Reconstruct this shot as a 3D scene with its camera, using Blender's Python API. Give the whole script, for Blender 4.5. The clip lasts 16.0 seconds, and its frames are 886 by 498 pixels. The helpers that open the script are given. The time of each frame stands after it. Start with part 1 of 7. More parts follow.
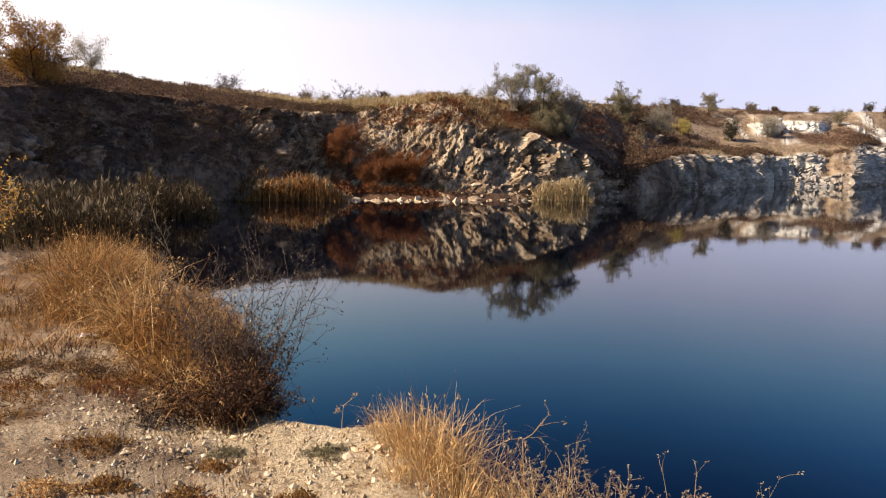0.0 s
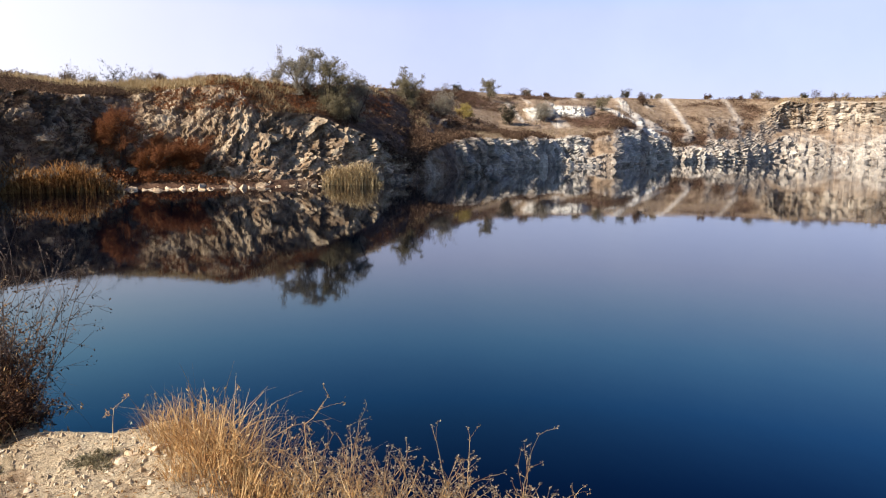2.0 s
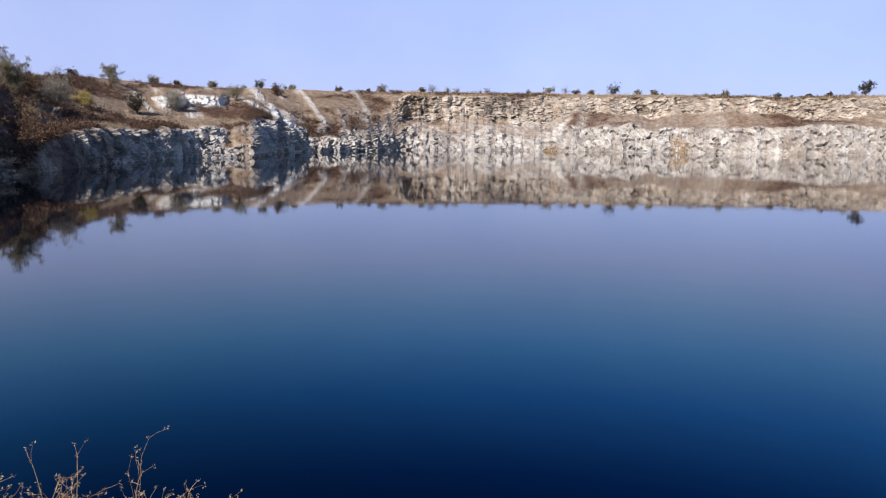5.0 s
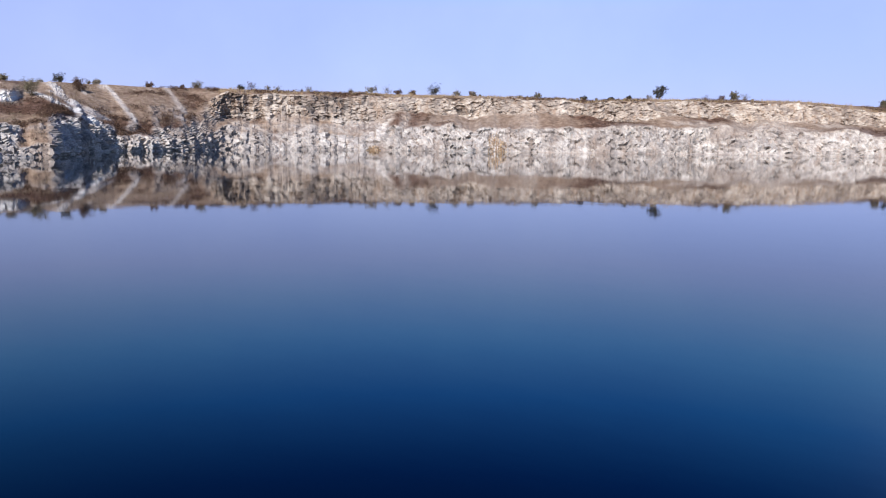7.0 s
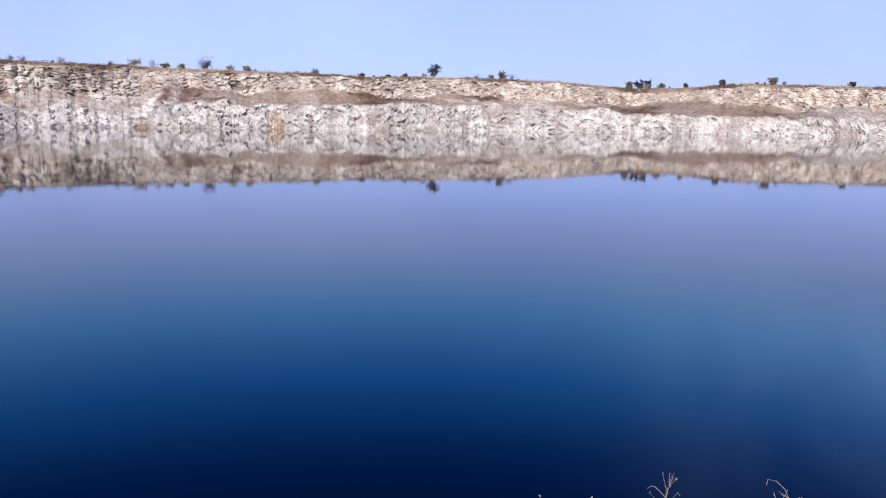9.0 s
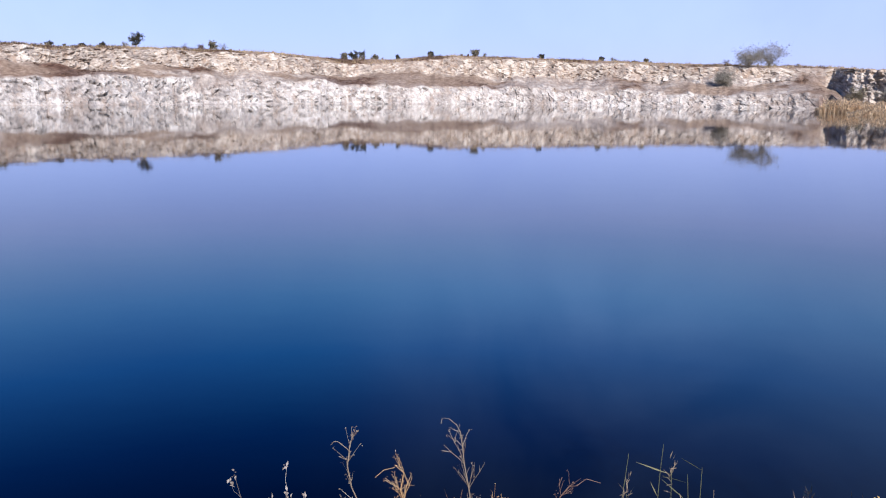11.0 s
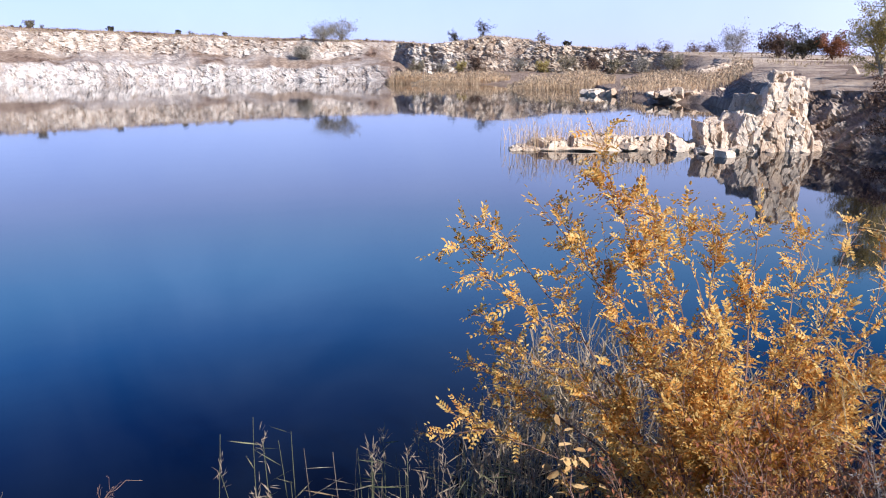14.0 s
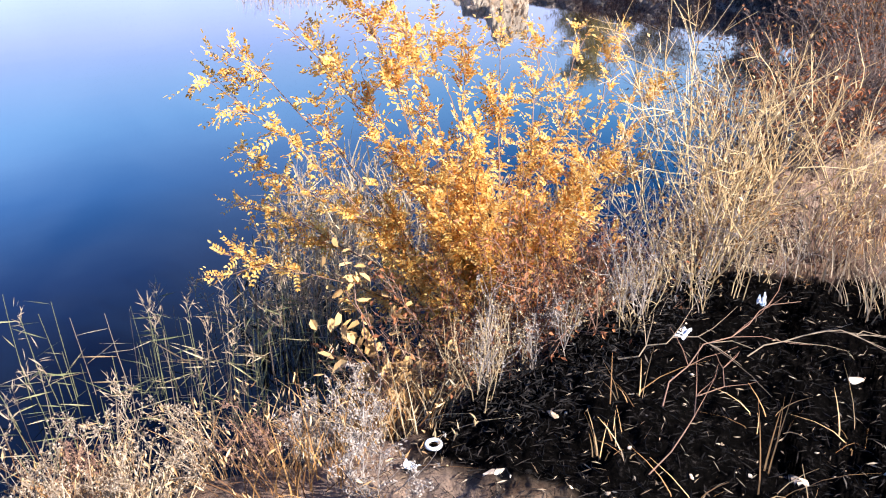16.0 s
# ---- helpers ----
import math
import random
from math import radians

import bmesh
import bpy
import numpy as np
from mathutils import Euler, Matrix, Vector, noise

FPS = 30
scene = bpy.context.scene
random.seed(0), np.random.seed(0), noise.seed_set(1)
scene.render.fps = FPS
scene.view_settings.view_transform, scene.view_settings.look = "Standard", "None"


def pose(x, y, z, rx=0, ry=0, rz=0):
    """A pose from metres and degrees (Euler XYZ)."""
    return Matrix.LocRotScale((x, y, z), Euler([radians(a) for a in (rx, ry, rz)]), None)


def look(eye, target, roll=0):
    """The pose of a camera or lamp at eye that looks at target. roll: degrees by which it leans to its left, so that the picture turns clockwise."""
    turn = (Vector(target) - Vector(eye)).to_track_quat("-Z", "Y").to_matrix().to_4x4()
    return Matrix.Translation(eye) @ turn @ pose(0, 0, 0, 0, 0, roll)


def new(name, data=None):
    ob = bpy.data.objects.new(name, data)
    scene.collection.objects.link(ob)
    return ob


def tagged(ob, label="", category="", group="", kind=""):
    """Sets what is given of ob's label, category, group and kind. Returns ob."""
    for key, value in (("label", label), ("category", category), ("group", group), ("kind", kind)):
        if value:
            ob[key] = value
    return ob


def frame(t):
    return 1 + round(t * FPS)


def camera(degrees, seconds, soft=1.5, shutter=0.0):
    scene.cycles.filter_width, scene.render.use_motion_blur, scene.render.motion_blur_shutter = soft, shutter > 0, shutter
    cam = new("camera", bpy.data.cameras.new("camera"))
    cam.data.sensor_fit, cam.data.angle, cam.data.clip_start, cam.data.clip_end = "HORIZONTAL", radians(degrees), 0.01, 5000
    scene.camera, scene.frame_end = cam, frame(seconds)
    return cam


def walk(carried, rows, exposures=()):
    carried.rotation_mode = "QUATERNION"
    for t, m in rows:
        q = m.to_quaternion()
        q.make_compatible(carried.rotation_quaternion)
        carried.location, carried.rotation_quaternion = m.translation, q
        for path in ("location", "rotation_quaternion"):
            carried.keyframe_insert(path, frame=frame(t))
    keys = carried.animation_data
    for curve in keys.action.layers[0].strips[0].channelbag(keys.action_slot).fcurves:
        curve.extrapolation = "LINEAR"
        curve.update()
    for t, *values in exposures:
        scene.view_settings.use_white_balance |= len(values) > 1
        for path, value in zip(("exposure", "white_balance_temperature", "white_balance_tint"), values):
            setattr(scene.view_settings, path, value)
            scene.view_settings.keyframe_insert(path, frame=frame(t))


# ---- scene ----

# ---------------------------------------------------------------- camera and its walk
# seconds, place in metres (water level is z = 0), turn in degrees
cam = camera(59.67, 16.0, soft=1.1)
PATH = [
    (0.0, 0.006, 0.458, 2.985, 82.86, -1.15, 2.43),
    (0.5, 0.011, 0.459, 2.983, 82.97, -1.20, 1.54),
    (1.0, 0.032, 0.455, 2.982, 82.68, -1.04, -1.05),
    (1.5, 0.062, 0.427, 2.987, 82.54, -0.75, -6.65),
    (2.0, 0.095, 0.412, 2.989, 81.98, -0.68, -12.96),
    (2.5, 0.116, 0.382, 2.996, 81.37, -0.60, -17.87),
    (3.0, 0.126, 0.340, 2.999, 81.65, -0.17, -20.59),
    (3.5, 0.152, 0.317, 3.000, 81.75, -0.09, -24.63),
    (4.0, 0.181, 0.298, 3.001, 81.26, -0.24, -29.61),
    (4.5, 0.193, 0.251, 3.018, 81.47, -0.51, -34.54),
    (5.0, 0.208, 0.219, 3.026, 81.56, -0.60, -39.05),
    (5.2, 0.214, 0.212, 3.028, 81.59, -0.62, -40.96),
    (7.3, 0.301, 0.219, 3.003, 80.83, -0.78, -53.41),
    (7.5, 0.308, 0.219, 3.000, 80.02, -0.80, -54.38),
    (8.0, 0.326, 0.213, 2.999, 79.25, -1.00, -56.73),
    (8.5, 0.337, 0.194, 2.997, 79.88, -1.14, -61.40),
    (9.0, 0.365, 0.149, 2.999, 80.26, -0.97, -67.95),
    (9.5, 0.371, 0.086, 3.007, 80.71, -0.83, -74.45),
    (10.0, 0.375, 0.041, 3.003, 81.11, -1.13, -80.90),
    (10.2, 0.377, 0.028, 2.999, 81.37, -1.10, -82.90),
    (12.3, 0.413, -0.043, 2.988, 73.63, -0.84, -94.27),
    (12.5, 0.427, -0.075, 2.991, 73.65, -0.76, -94.87),
    (13.0, 0.406, -0.147, 3.006, 74.90, -0.69, -99.88),
    (13.5, 0.355, -0.193, 3.015, 75.95, -0.17, -109.55),
    (14.0, 0.308, -0.222, 3.018, 76.65, 0.29, -117.74),
    (14.5, 0.274, -0.231, 3.022, 77.11, 0.60, -123.82),
    (15.0, 0.261, -0.197, 3.007, 72.58, 0.67, -128.75),
    (15.5, 0.283, -0.172, 2.987, 67.29, 1.13, -133.22),
    (16.0, 0.299, -0.158, 2.974, 64.52, 0.95, -136.79),
]
EXPOSURES = [
    (0.0, 0.82, 7600, 13), (2.5, 0.78, 6500, 9), (5.0, 0.45, 5900, 12), (7.5, 0.40, 5600, 16), (8.5, 0.52, 5530, 16.4), (9.2, 0.52, 5480, 16.7), (10.0, 0.36, 5400, 17), (12.3, 1.28, 5500, 17), (13.0, 1.5, 5500, 17), (13.5, 1.08, 5400, 16),
    (14.0, 0.9, 5400, 16), (14.5, 0.82, 5450, 17), (15.0, 0.74, 5450, 14), (15.5, 1.05, 5500, 15), (16.0, 2.0, 5850, 16)]
walk(cam, [(t, pose(*p)) for t, *p in PATH], EXPOSURES)

# ---------------------------------------------------------------- sky and sun
SUN_AZ, SUN_EL = -108.0, 34.0            # degrees clockwise from +y, degrees up
world = bpy.data.worlds.new("sky")
scene.world = world
world.use_nodes = True
wn = world.node_tree
sky = wn.nodes.new("ShaderNodeTexSky")
sky.sky_type = "NISHITA"
sky.sun_disc = False
sky.sun_elevation = radians(SUN_EL)
sky.sun_rotation = radians(SUN_AZ)
sky.air_density, sky.dust_density, sky.ozone_density = 0.8, 0.4, 3.0
bg = wn.nodes["Background"]
bg.inputs["Strength"].default_value = 0.05
# a thin autumn haze with faint cirrus over the whole sky
haze = wn.nodes.new("ShaderNodeBackground")
haze.inputs["Strength"].default_value = 1.0
cirrus = wn.nodes.new("ShaderNodeTexNoise")
cirrus.inputs["Scale"].default_value, cirrus.inputs["Detail"].default_value, cirrus.inputs["Roughness"].default_value = 2.4, 6.0, 0.55
veil = wn.nodes.new("ShaderNodeValToRGB")
veil.color_ramp.elements[0].position, veil.color_ramp.elements[1].position = 0.42, 0.72
veil.color_ramp.elements[0].color, veil.color_ramp.elements[1].color = (0.25, 0.245, 0.365, 1), (0.31, 0.305, 0.40, 1)
wn.links.new(cirrus.outputs["Fac"], veil.inputs["Fac"])
way_up = wn.nodes.new("ShaderNodeSeparateXYZ")
wn.links.new(wn.nodes.new("ShaderNodeTexCoord").outputs["Generated"], way_up.inputs[0])
thin = wn.nodes.new("ShaderNodeMapRange")                # haze thins out with height
thin.inputs["From Min"].default_value, thin.inputs["From Max"].default_value = 0.0, 0.5
wn.links.new(way_up.outputs["Z"], thin.inputs["Value"])
deep = wn.nodes.new("ShaderNodeValToRGB")
for _ in range(5):
    deep.color_ramp.elements.new(0.5)
for e, (pos, c) in zip(deep.color_ramp.elements, [(0.0, (1.0, 1.0, 1.0)), (0.31, (1.0, 1.0, 0.97)), (0.41, (0.76, 1.02, 1.05)), (0.50, (0.50, 0.98, 1.22)), (0.65, (0.14, 0.62, 1.27)), (0.83, (0.018, 0.18, 0.68)), (1.0, (0.0, 0.06, 0.30))]):
    e.position, e.color = pos, (*c, 1)
wn.links.new(thin.outputs["Result"], deep.inputs["Fac"])
air = wn.nodes.new("ShaderNodeMix")
air.data_type, air.blend_type = "RGBA", "MULTIPLY"
air.inputs[0].default_value = 1.0
# the haze is whiter and brighter towards the sun
toward = wn.nodes.new("ShaderNodeVectorMath")
toward.operation = "DOT_PRODUCT"
toward.inputs[1].default_value = (math.sin(radians(SUN_AZ)), math.cos(radians(SUN_AZ)), 0.0)
wn.links.new(wn.nodes.new("ShaderNodeTexCoord").outputs["Generated"], toward.inputs[0])
glare = wn.nodes.new("ShaderNodeMapRange")
glare.interpolation_type = "SMOOTHSTEP"
glare.inputs["From Min"].default_value, glare.inputs["From Max"].default_value = -0.66, 0.55
wn.links.new(toward.outputs["Value"], glare.inputs["Value"])
white = wn.nodes.new("ShaderNodeMix")
white.data_type = "RGBA"
white.inputs[7].default_value = (0.70, 0.65, 0.645, 1)
wn.links.new(glare.outputs["Result"], white.inputs[0])
wn.links.new(veil.outputs["Color"], white.inputs[6])
wn.links.new(white.outputs[2], air.inputs[6])
# and the sky above it is a deep autumn blue
blue = wn.nodes.new("ShaderNodeMix")
blue.data_type, blue.blend_type = "RGBA", "MULTIPLY"
blue.inputs[0].default_value = 1.0
high = wn.nodes.new("ShaderNodeValToRGB")
for _ in range(2):
    high.color_ramp.elements.new(0.5)
for e, (pos, c) in zip(high.color_ramp.elements, [(0.0, (0.50, 0.50, 0.75)), (0.35, (0.74, 0.80, 0.90)), (0.54, (0.28, 0.92, 1.05)), (1.0, (0.15, 0.20, 0.28))]):
    e.position, e.color = pos, (*c, 1)
wn.links.new(thin.outputs["Result"], high.inputs["Fac"])
wn.links.new(sky.outputs[0], blue.inputs[6])
wn.links.new(high.outputs["Color"], blue.inputs[7])
wn.links.new(blue.outputs[2], bg.inputs["Color"])
# skylight is deepest across the sun and paler facing away from it
across = wn.nodes.new("ShaderNodeMapRange")
across.interpolation_type = "SMOOTHSTEP"
across.inputs["From Min"].default_value, across.inputs["From Max"].default_value = -0.45, -0.98
across.inputs["To Min"].default_value, across.inputs["To Max"].default_value = 0.6, 1.25
wn.links.new(toward.outputs["Value"], across.inputs["Value"])
aloft = wn.nodes.new("ShaderNodeMapRange")
aloft.inputs["From Min"].default_value, aloft.inputs["From Max"].default_value = 0.3, 0.7
wn.links.new(thin.outputs["Result"], aloft.inputs["Value"])
shift = wn.nodes.new("ShaderNodeMix")
wn.links.new(aloft.outputs["Result"], shift.inputs[0])
shift.inputs[2].default_value = 1.0
wn.links.new(across.outputs["Result"], shift.inputs[3])
dome = wn.nodes.new("ShaderNodeVectorMath")
dome.operation = "SCALE"
wn.links.new(deep.outputs["Color"], dome.inputs[0])
wn.links.new(shift.outputs[0], dome.inputs["Scale"])
wn.links.new(dome.outputs[0], air.inputs[7])
wn.links.new(air.outputs[2], haze.inputs["Color"])
both = wn.nodes.new("ShaderNodeAddShader")
wn.links.new(bg.outputs[0], both.inputs[0])
wn.links.new(haze.outputs[0], both.inputs[1])
# a thin bank of white cloud over the far end of the lake
bank_way = wn.nodes.new("ShaderNodeVectorMath")
bank_way.operation = "DOT_PRODUCT"
bank_way.inputs[1].default_value = (0.86, -0.34, 0.37)
wn.links.new(wn.nodes.new("ShaderNodeTexCoord").outputs["Generated"], bank_way.inputs[0])
bank = wn.nodes.new("ShaderNodeMapRange")
bank.interpolation_type = "SMOOTHSTEP"
bank.inputs["From Min"].default_value, bank.inputs["From Max"].default_value = 0.83, 0.97
wn.links.new(bank_way.outputs["Value"], bank.inputs["Value"])
puff = wn.nodes.new("ShaderNodeTexNoise")
puff.inputs["Scale"].default_value, puff.inputs["Detail"].default_value, puff.inputs["Distortion"].default_value = 3.2, 4.0, 0.6
puffs = wn.nodes.new("ShaderNodeMapRange")
puffs.inputs["From Min"].default_value, puffs.inputs["From Max"].default_value = 0.24, 0.66
wn.links.new(puff.outputs["Fac"], puffs.inputs["Value"])
cover = wn.nodes.new("ShaderNodeMath")
cover.operation = "MULTIPLY"
wn.links.new(bank.outputs["Result"], cover.inputs[0])
wn.links.new(puffs.outputs["Result"], cover.inputs[1])
cloud = wn.nodes.new("ShaderNodeBackground")
cloud.inputs["Color"].default_value = (0.17, 0.195, 0.215, 1)
above = wn.nodes.new("ShaderNodeMapRange")
above.inputs["From Min"].default_value, above.inputs["From Max"].default_value = 0.36, 0.56
wn.links.new(thin.outputs["Result"], above.inputs["Value"])
banked = wn.nodes.new("ShaderNodeMath")
banked.operation = "MULTIPLY"
wn.links.new(cover.outputs[0], banked.inputs[0])
wn.links.new(above.outputs["Result"], banked.inputs[1])
wn.links.new(banked.outputs[0], cloud.inputs["Strength"])
all_sky = wn.nodes.new("ShaderNodeAddShader")
wn.links.new(both.outputs[0], all_sky.inputs[0])
wn.links.new(cloud.outputs[0], all_sky.inputs[1])
wn.links.new(all_sky.outputs[0], wn.nodes["World Output"].inputs["Surface"])
sun_data = bpy.data.lights.new("sun", "SUN")
sun_data.energy, sun_data.angle, sun_data.color = 5.0, radians(0.6), (1.0, 0.92, 0.79)
sun = new("sun", sun_data)
sv = Vector((math.sin(radians(SUN_AZ)) * math.cos(radians(SUN_EL)), math.cos(radians(SUN_AZ)) * math.cos(radians(SUN_EL)), math.sin(radians(SUN_EL))))
sun.matrix_world = look(sv * 60, (0, 0, 0))

# ---------------------------------------------------------------- materials
def material(name):
    m = bpy.data.materials.new(name)
    m.use_nodes = True
    nt = m.node_tree
    return m, nt, nt.nodes["Principled BSDF"]


def node(nt, kind, **sets):
    n = nt.nodes.new(kind)
    for key, value in sets.items():
        n.inputs[key.replace("_", " ")].default_value = value
    return n


def noise_tex(nt, scale, detail=6.0, rough=0.6, coord=None, stretch=None):
    n = node(nt, "ShaderNodeTexNoise", Scale=scale, Detail=detail, Roughness=rough)
    c = coord or nt.nodes.new("ShaderNodeNewGeometry").outputs["Position"]
    if stretch:
        mp = nt.nodes.new("ShaderNodeMapping")
        mp.inputs["Scale"].default_value = stretch
        nt.links.new(c, mp.inputs["Vector"])
        c = mp.outputs["Vector"]
    nt.links.new(c, n.inputs["Vector"])
    return n.outputs["Fac"]


def ramp(nt, fac, stops):
    r = nt.nodes.new("ShaderNodeValToRGB")
    while len(r.color_ramp.elements) < len(stops):
        r.color_ramp.elements.new(0.5)
    for e, (p, c) in zip(r.color_ramp.elements, stops):
        e.position = p
        e.color = (*c, 1) if len(c) == 3 else c
    nt.links.new(fac, r.inputs["Fac"])
    return r.outputs["Color"]


def mix(nt, fac, a, b, blend="MIX"):
    m = nt.nodes.new("ShaderNodeMix")
    m.data_type, m.blend_type = "RGBA", blend
    for sock, v in ((m.inputs[0], fac), (m.inputs[6], a), (m.inputs[7], b)):
        if isinstance(v, (int, float)):
            sock.default_value = v
        elif isinstance(v, tuple):
            sock.default_value = (*v, 1)
        else:
            nt.links.new(v, sock)
    return m.outputs[2]


def calc(nt, op, a, b=0.5):
    m = nt.nodes.new("ShaderNodeMath")
    m.operation, m.use_clamp = op, True
    for sock, v in zip(m.inputs, (a, b)):
        if isinstance(v, (int, float)):
            sock.default_value = v
        else:
            nt.links.new(v, sock)
    return m.outputs[0]


def attribute(nt, name):
    a = nt.nodes.new("ShaderNodeAttribute")
    a.attribute_name = name
    return a.outputs["Fac"]


def bump(nt, bsdf, height, strength=0.5, distance=0.05):
    b = nt.nodes.new("ShaderNodeBump")
    b.inputs["Strength"].default_value, b.inputs["Distance"].default_value = strength, distance
    nt.links.new(height, b.inputs["Height"])
    nt.links.new(b.outputs[0], bsdf.inputs["Normal"])


def terrain_material():
    """Quarry rock, brown scrub, straw grass, pale trodden soil and charred litter, by the masks of the sheet."""
    m, nt, b = material("quarry_ground")
    rock, tone_shade, pale = attribute(nt, "rock"), attribute(nt, "tone_shade"), attribute(nt, "pale")
    scrub, soil, char = attribute(nt, "scrub"), attribute(nt, "soil"), attribute(nt, "char")
    fine, mid, big = noise_tex(nt, 7, 8, 0.7), noise_tex(nt, 1.1, 6), noise_tex(nt, 0.16, 5)
    streak = noise_tex(nt, 0.8, 6, 0.65, stretch=(1.0, 1.0, 0.25))
    # the dark end also paints the shade of the left cliff
    rock_warm = ramp(nt, tone_shade, [(0.0, (0.085, 0.062, 0.047)), (0.4, (0.34, 0.25, 0.17)), (0.8, (0.52, 0.41, 0.285)), (1.0, (0.64, 0.54, 0.41))])
    rock_pale = ramp(nt, tone_shade, [(0.0, (0.23, 0.22, 0.212)), (0.5, (0.45, 0.432, 0.415)), (1.0, (0.67, 0.64, 0.602))])
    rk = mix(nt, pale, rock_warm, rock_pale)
    stain = calc(nt, "MULTIPLY", ramp(nt, streak, [(0.49, (0, 0, 0)), (0.64, (1, 1, 1))]), calc(nt, "SUBTRACT", 0.7, calc(nt, "MULTIPLY", pale, 0.5)))
    rk = mix(nt, stain, rk, (0.30, 0.185, 0.10))
    rk = mix(nt, 0.75, rk, ramp(nt, fine, [(0.25, (0.45, 0.45, 0.45)), (0.6, (1, 1, 1))]), "MULTIPLY")
    rk = mix(nt, 0.8, rk, ramp(nt, big, [(0.3, (0.62, 0.56, 0.52)), (0.5, (1.0, 0.96, 0.92)), (0.7, (1.12, 1.1, 1.08))]), "MULTIPLY")
    rk = mix(nt, 0.55, rk, ramp(nt, noise_tex(nt, 2.4, 5, 0.7), [(0.36, (0.68, 0.67, 0.66)), (0.5, (1, 1, 1)), (0.66, (1.15, 1.14, 1.13))]), "MULTIPLY")
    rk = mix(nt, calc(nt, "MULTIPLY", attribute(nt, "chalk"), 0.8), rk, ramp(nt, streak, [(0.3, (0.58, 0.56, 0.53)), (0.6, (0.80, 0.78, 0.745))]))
    grass = ramp(nt, mid, [(0.3, (0.17, 0.112, 0.076)), (0.5, (0.31, 0.222, 0.155)), (0.7, (0.44, 0.345, 0.25))])
    grass = mix(nt, 0.6, grass, ramp(nt, fine, [(0.3, (0.5, 0.45, 0.4)), (0.65, (1, 1, 1))]), "MULTIPLY")
    brown = ramp(nt, mid, [(0.28, (0.05, 0.027, 0.019)), (0.5, (0.135, 0.072, 0.047)), (0.72, (0.25, 0.155, 0.105))])
    brown = mix(nt, 0.6, brown, ramp(nt, fine, [(0.3, (0.4, 0.4, 0.4)), (0.65, (1, 1, 1))]), "MULTIPLY")
    veg = mix(nt, scrub, grass, brown)
    dirt = ramp(nt, noise_tex(nt, 2.2, 8, 0.7), [(0.34, (0.26, 0.155, 0.09)), (0.44, (0.54, 0.41, 0.275)), (0.7, (0.72, 0.60, 0.44))])
    grit = noise_tex(nt, 42, 6, 0.75)
    dirt = mix(nt, 0.7, dirt, ramp(nt, grit, [(0.36, (0.26, 0.23, 0.20)), (0.47, (0.92, 0.92, 0.92)), (0.68, (1.4, 1.4, 1.36))]), "MULTIPLY")
    base = mix(nt, rock, veg, rk)
    base = mix(nt, soil, base, dirt)
    ash = ramp(nt, noise_tex(nt, 34, 9, 0.8), [(0.38, (0.0018, 0.0016, 0.0015)), (0.55, (0.005, 0.0042, 0.0038)), (0.64, (0.03, 0.025, 0.022)), (0.76, (0.2, 0.17, 0.15))])
    base = mix(nt, char, base, ash)
    nt.links.new(base, b.inputs["Base Color"])
    b.inputs["Roughness"].default_value = 0.95
    nt.links.new(calc(nt, "MULTIPLY", calc(nt, "SUBTRACT", 1.0, char), 0.15), b.inputs["Specular IOR Level"])
    rough_ground = mix(nt, soil, fine, calc(nt, "MULTIPLY", grit, 0.45))
    bump(nt, b, mix(nt, char, rough_ground, noise_tex(nt, 34, 9, 0.8)), 0.85, 0.12)
    return m


def water_material():
    m, nt, b = material("deep_lake_water")
    b.inputs["Base Color"].default_value = (0.0, 0.0008, 0.0034, 1)
    b.inputs["Roughness"].default_value = 0.032
    b.inputs["IOR"].default_value = 1.33
    b.inputs["Specular IOR Level"].default_value = 0.5
    b.inputs["Specular Tint"].default_value = (0.06, 0.55, 1.0, 1)
    swell = noise_tex(nt, 0.9, 3, 0.5, stretch=(1.0, 0.55, 1.0))
    bump(nt, b, swell, 0.05, 0.03)
    return m


M_GROUND, M_WATER = terrain_material(), water_material()


# ---------------------------------------------------------------- the quarry: one sheet in rings round the lake
def hash01(i, j, k, seed):
    h = (i.astype(np.int64) * 374761393 + j.astype(np.int64) * 668265263 + k.astype(np.int64) * 2147483647 + seed * 1274126177) & 0xFFFFFFFF
    h = ((h ^ (h >> 13)) * 1274126177) & 0xFFFFFFFF
    h = ((h ^ (h >> 16)) * 2246822519) & 0xFFFFFFFF
    return ((h ^ (h >> 15)) & 0xFFFFFF) / float(0x1000000)


def value_noise(p, seed=0):
    """Smooth noise from 0 to 1 at the points p (n, 3)."""
    i = np.floor(p).astype(np.int64)
    f = p - i
    f = f * f * (3 - 2 * f)
    out = np.zeros(len(p))
    for dx in (0, 1):
        for dy in (0, 1):
            for dz in (0, 1):
                w = np.abs(1 - dx - f[:, 0]) * np.abs(1 - dy - f[:, 1]) * np.abs(1 - dz - f[:, 2])
                out += w * hash01(i[:, 0] + dx, i[:, 1] + dy, i[:, 2] + dz, seed)
    return out


def fbm(p, octaves=4, seed=0):
    out, amp, total = 0.0, 1.0, 0.0
    for o in range(octaves):
        out = out + amp * value_noise(p * 2.0 ** o, seed + 17 * o)
        total += amp
        amp *= 0.5
    return out / total


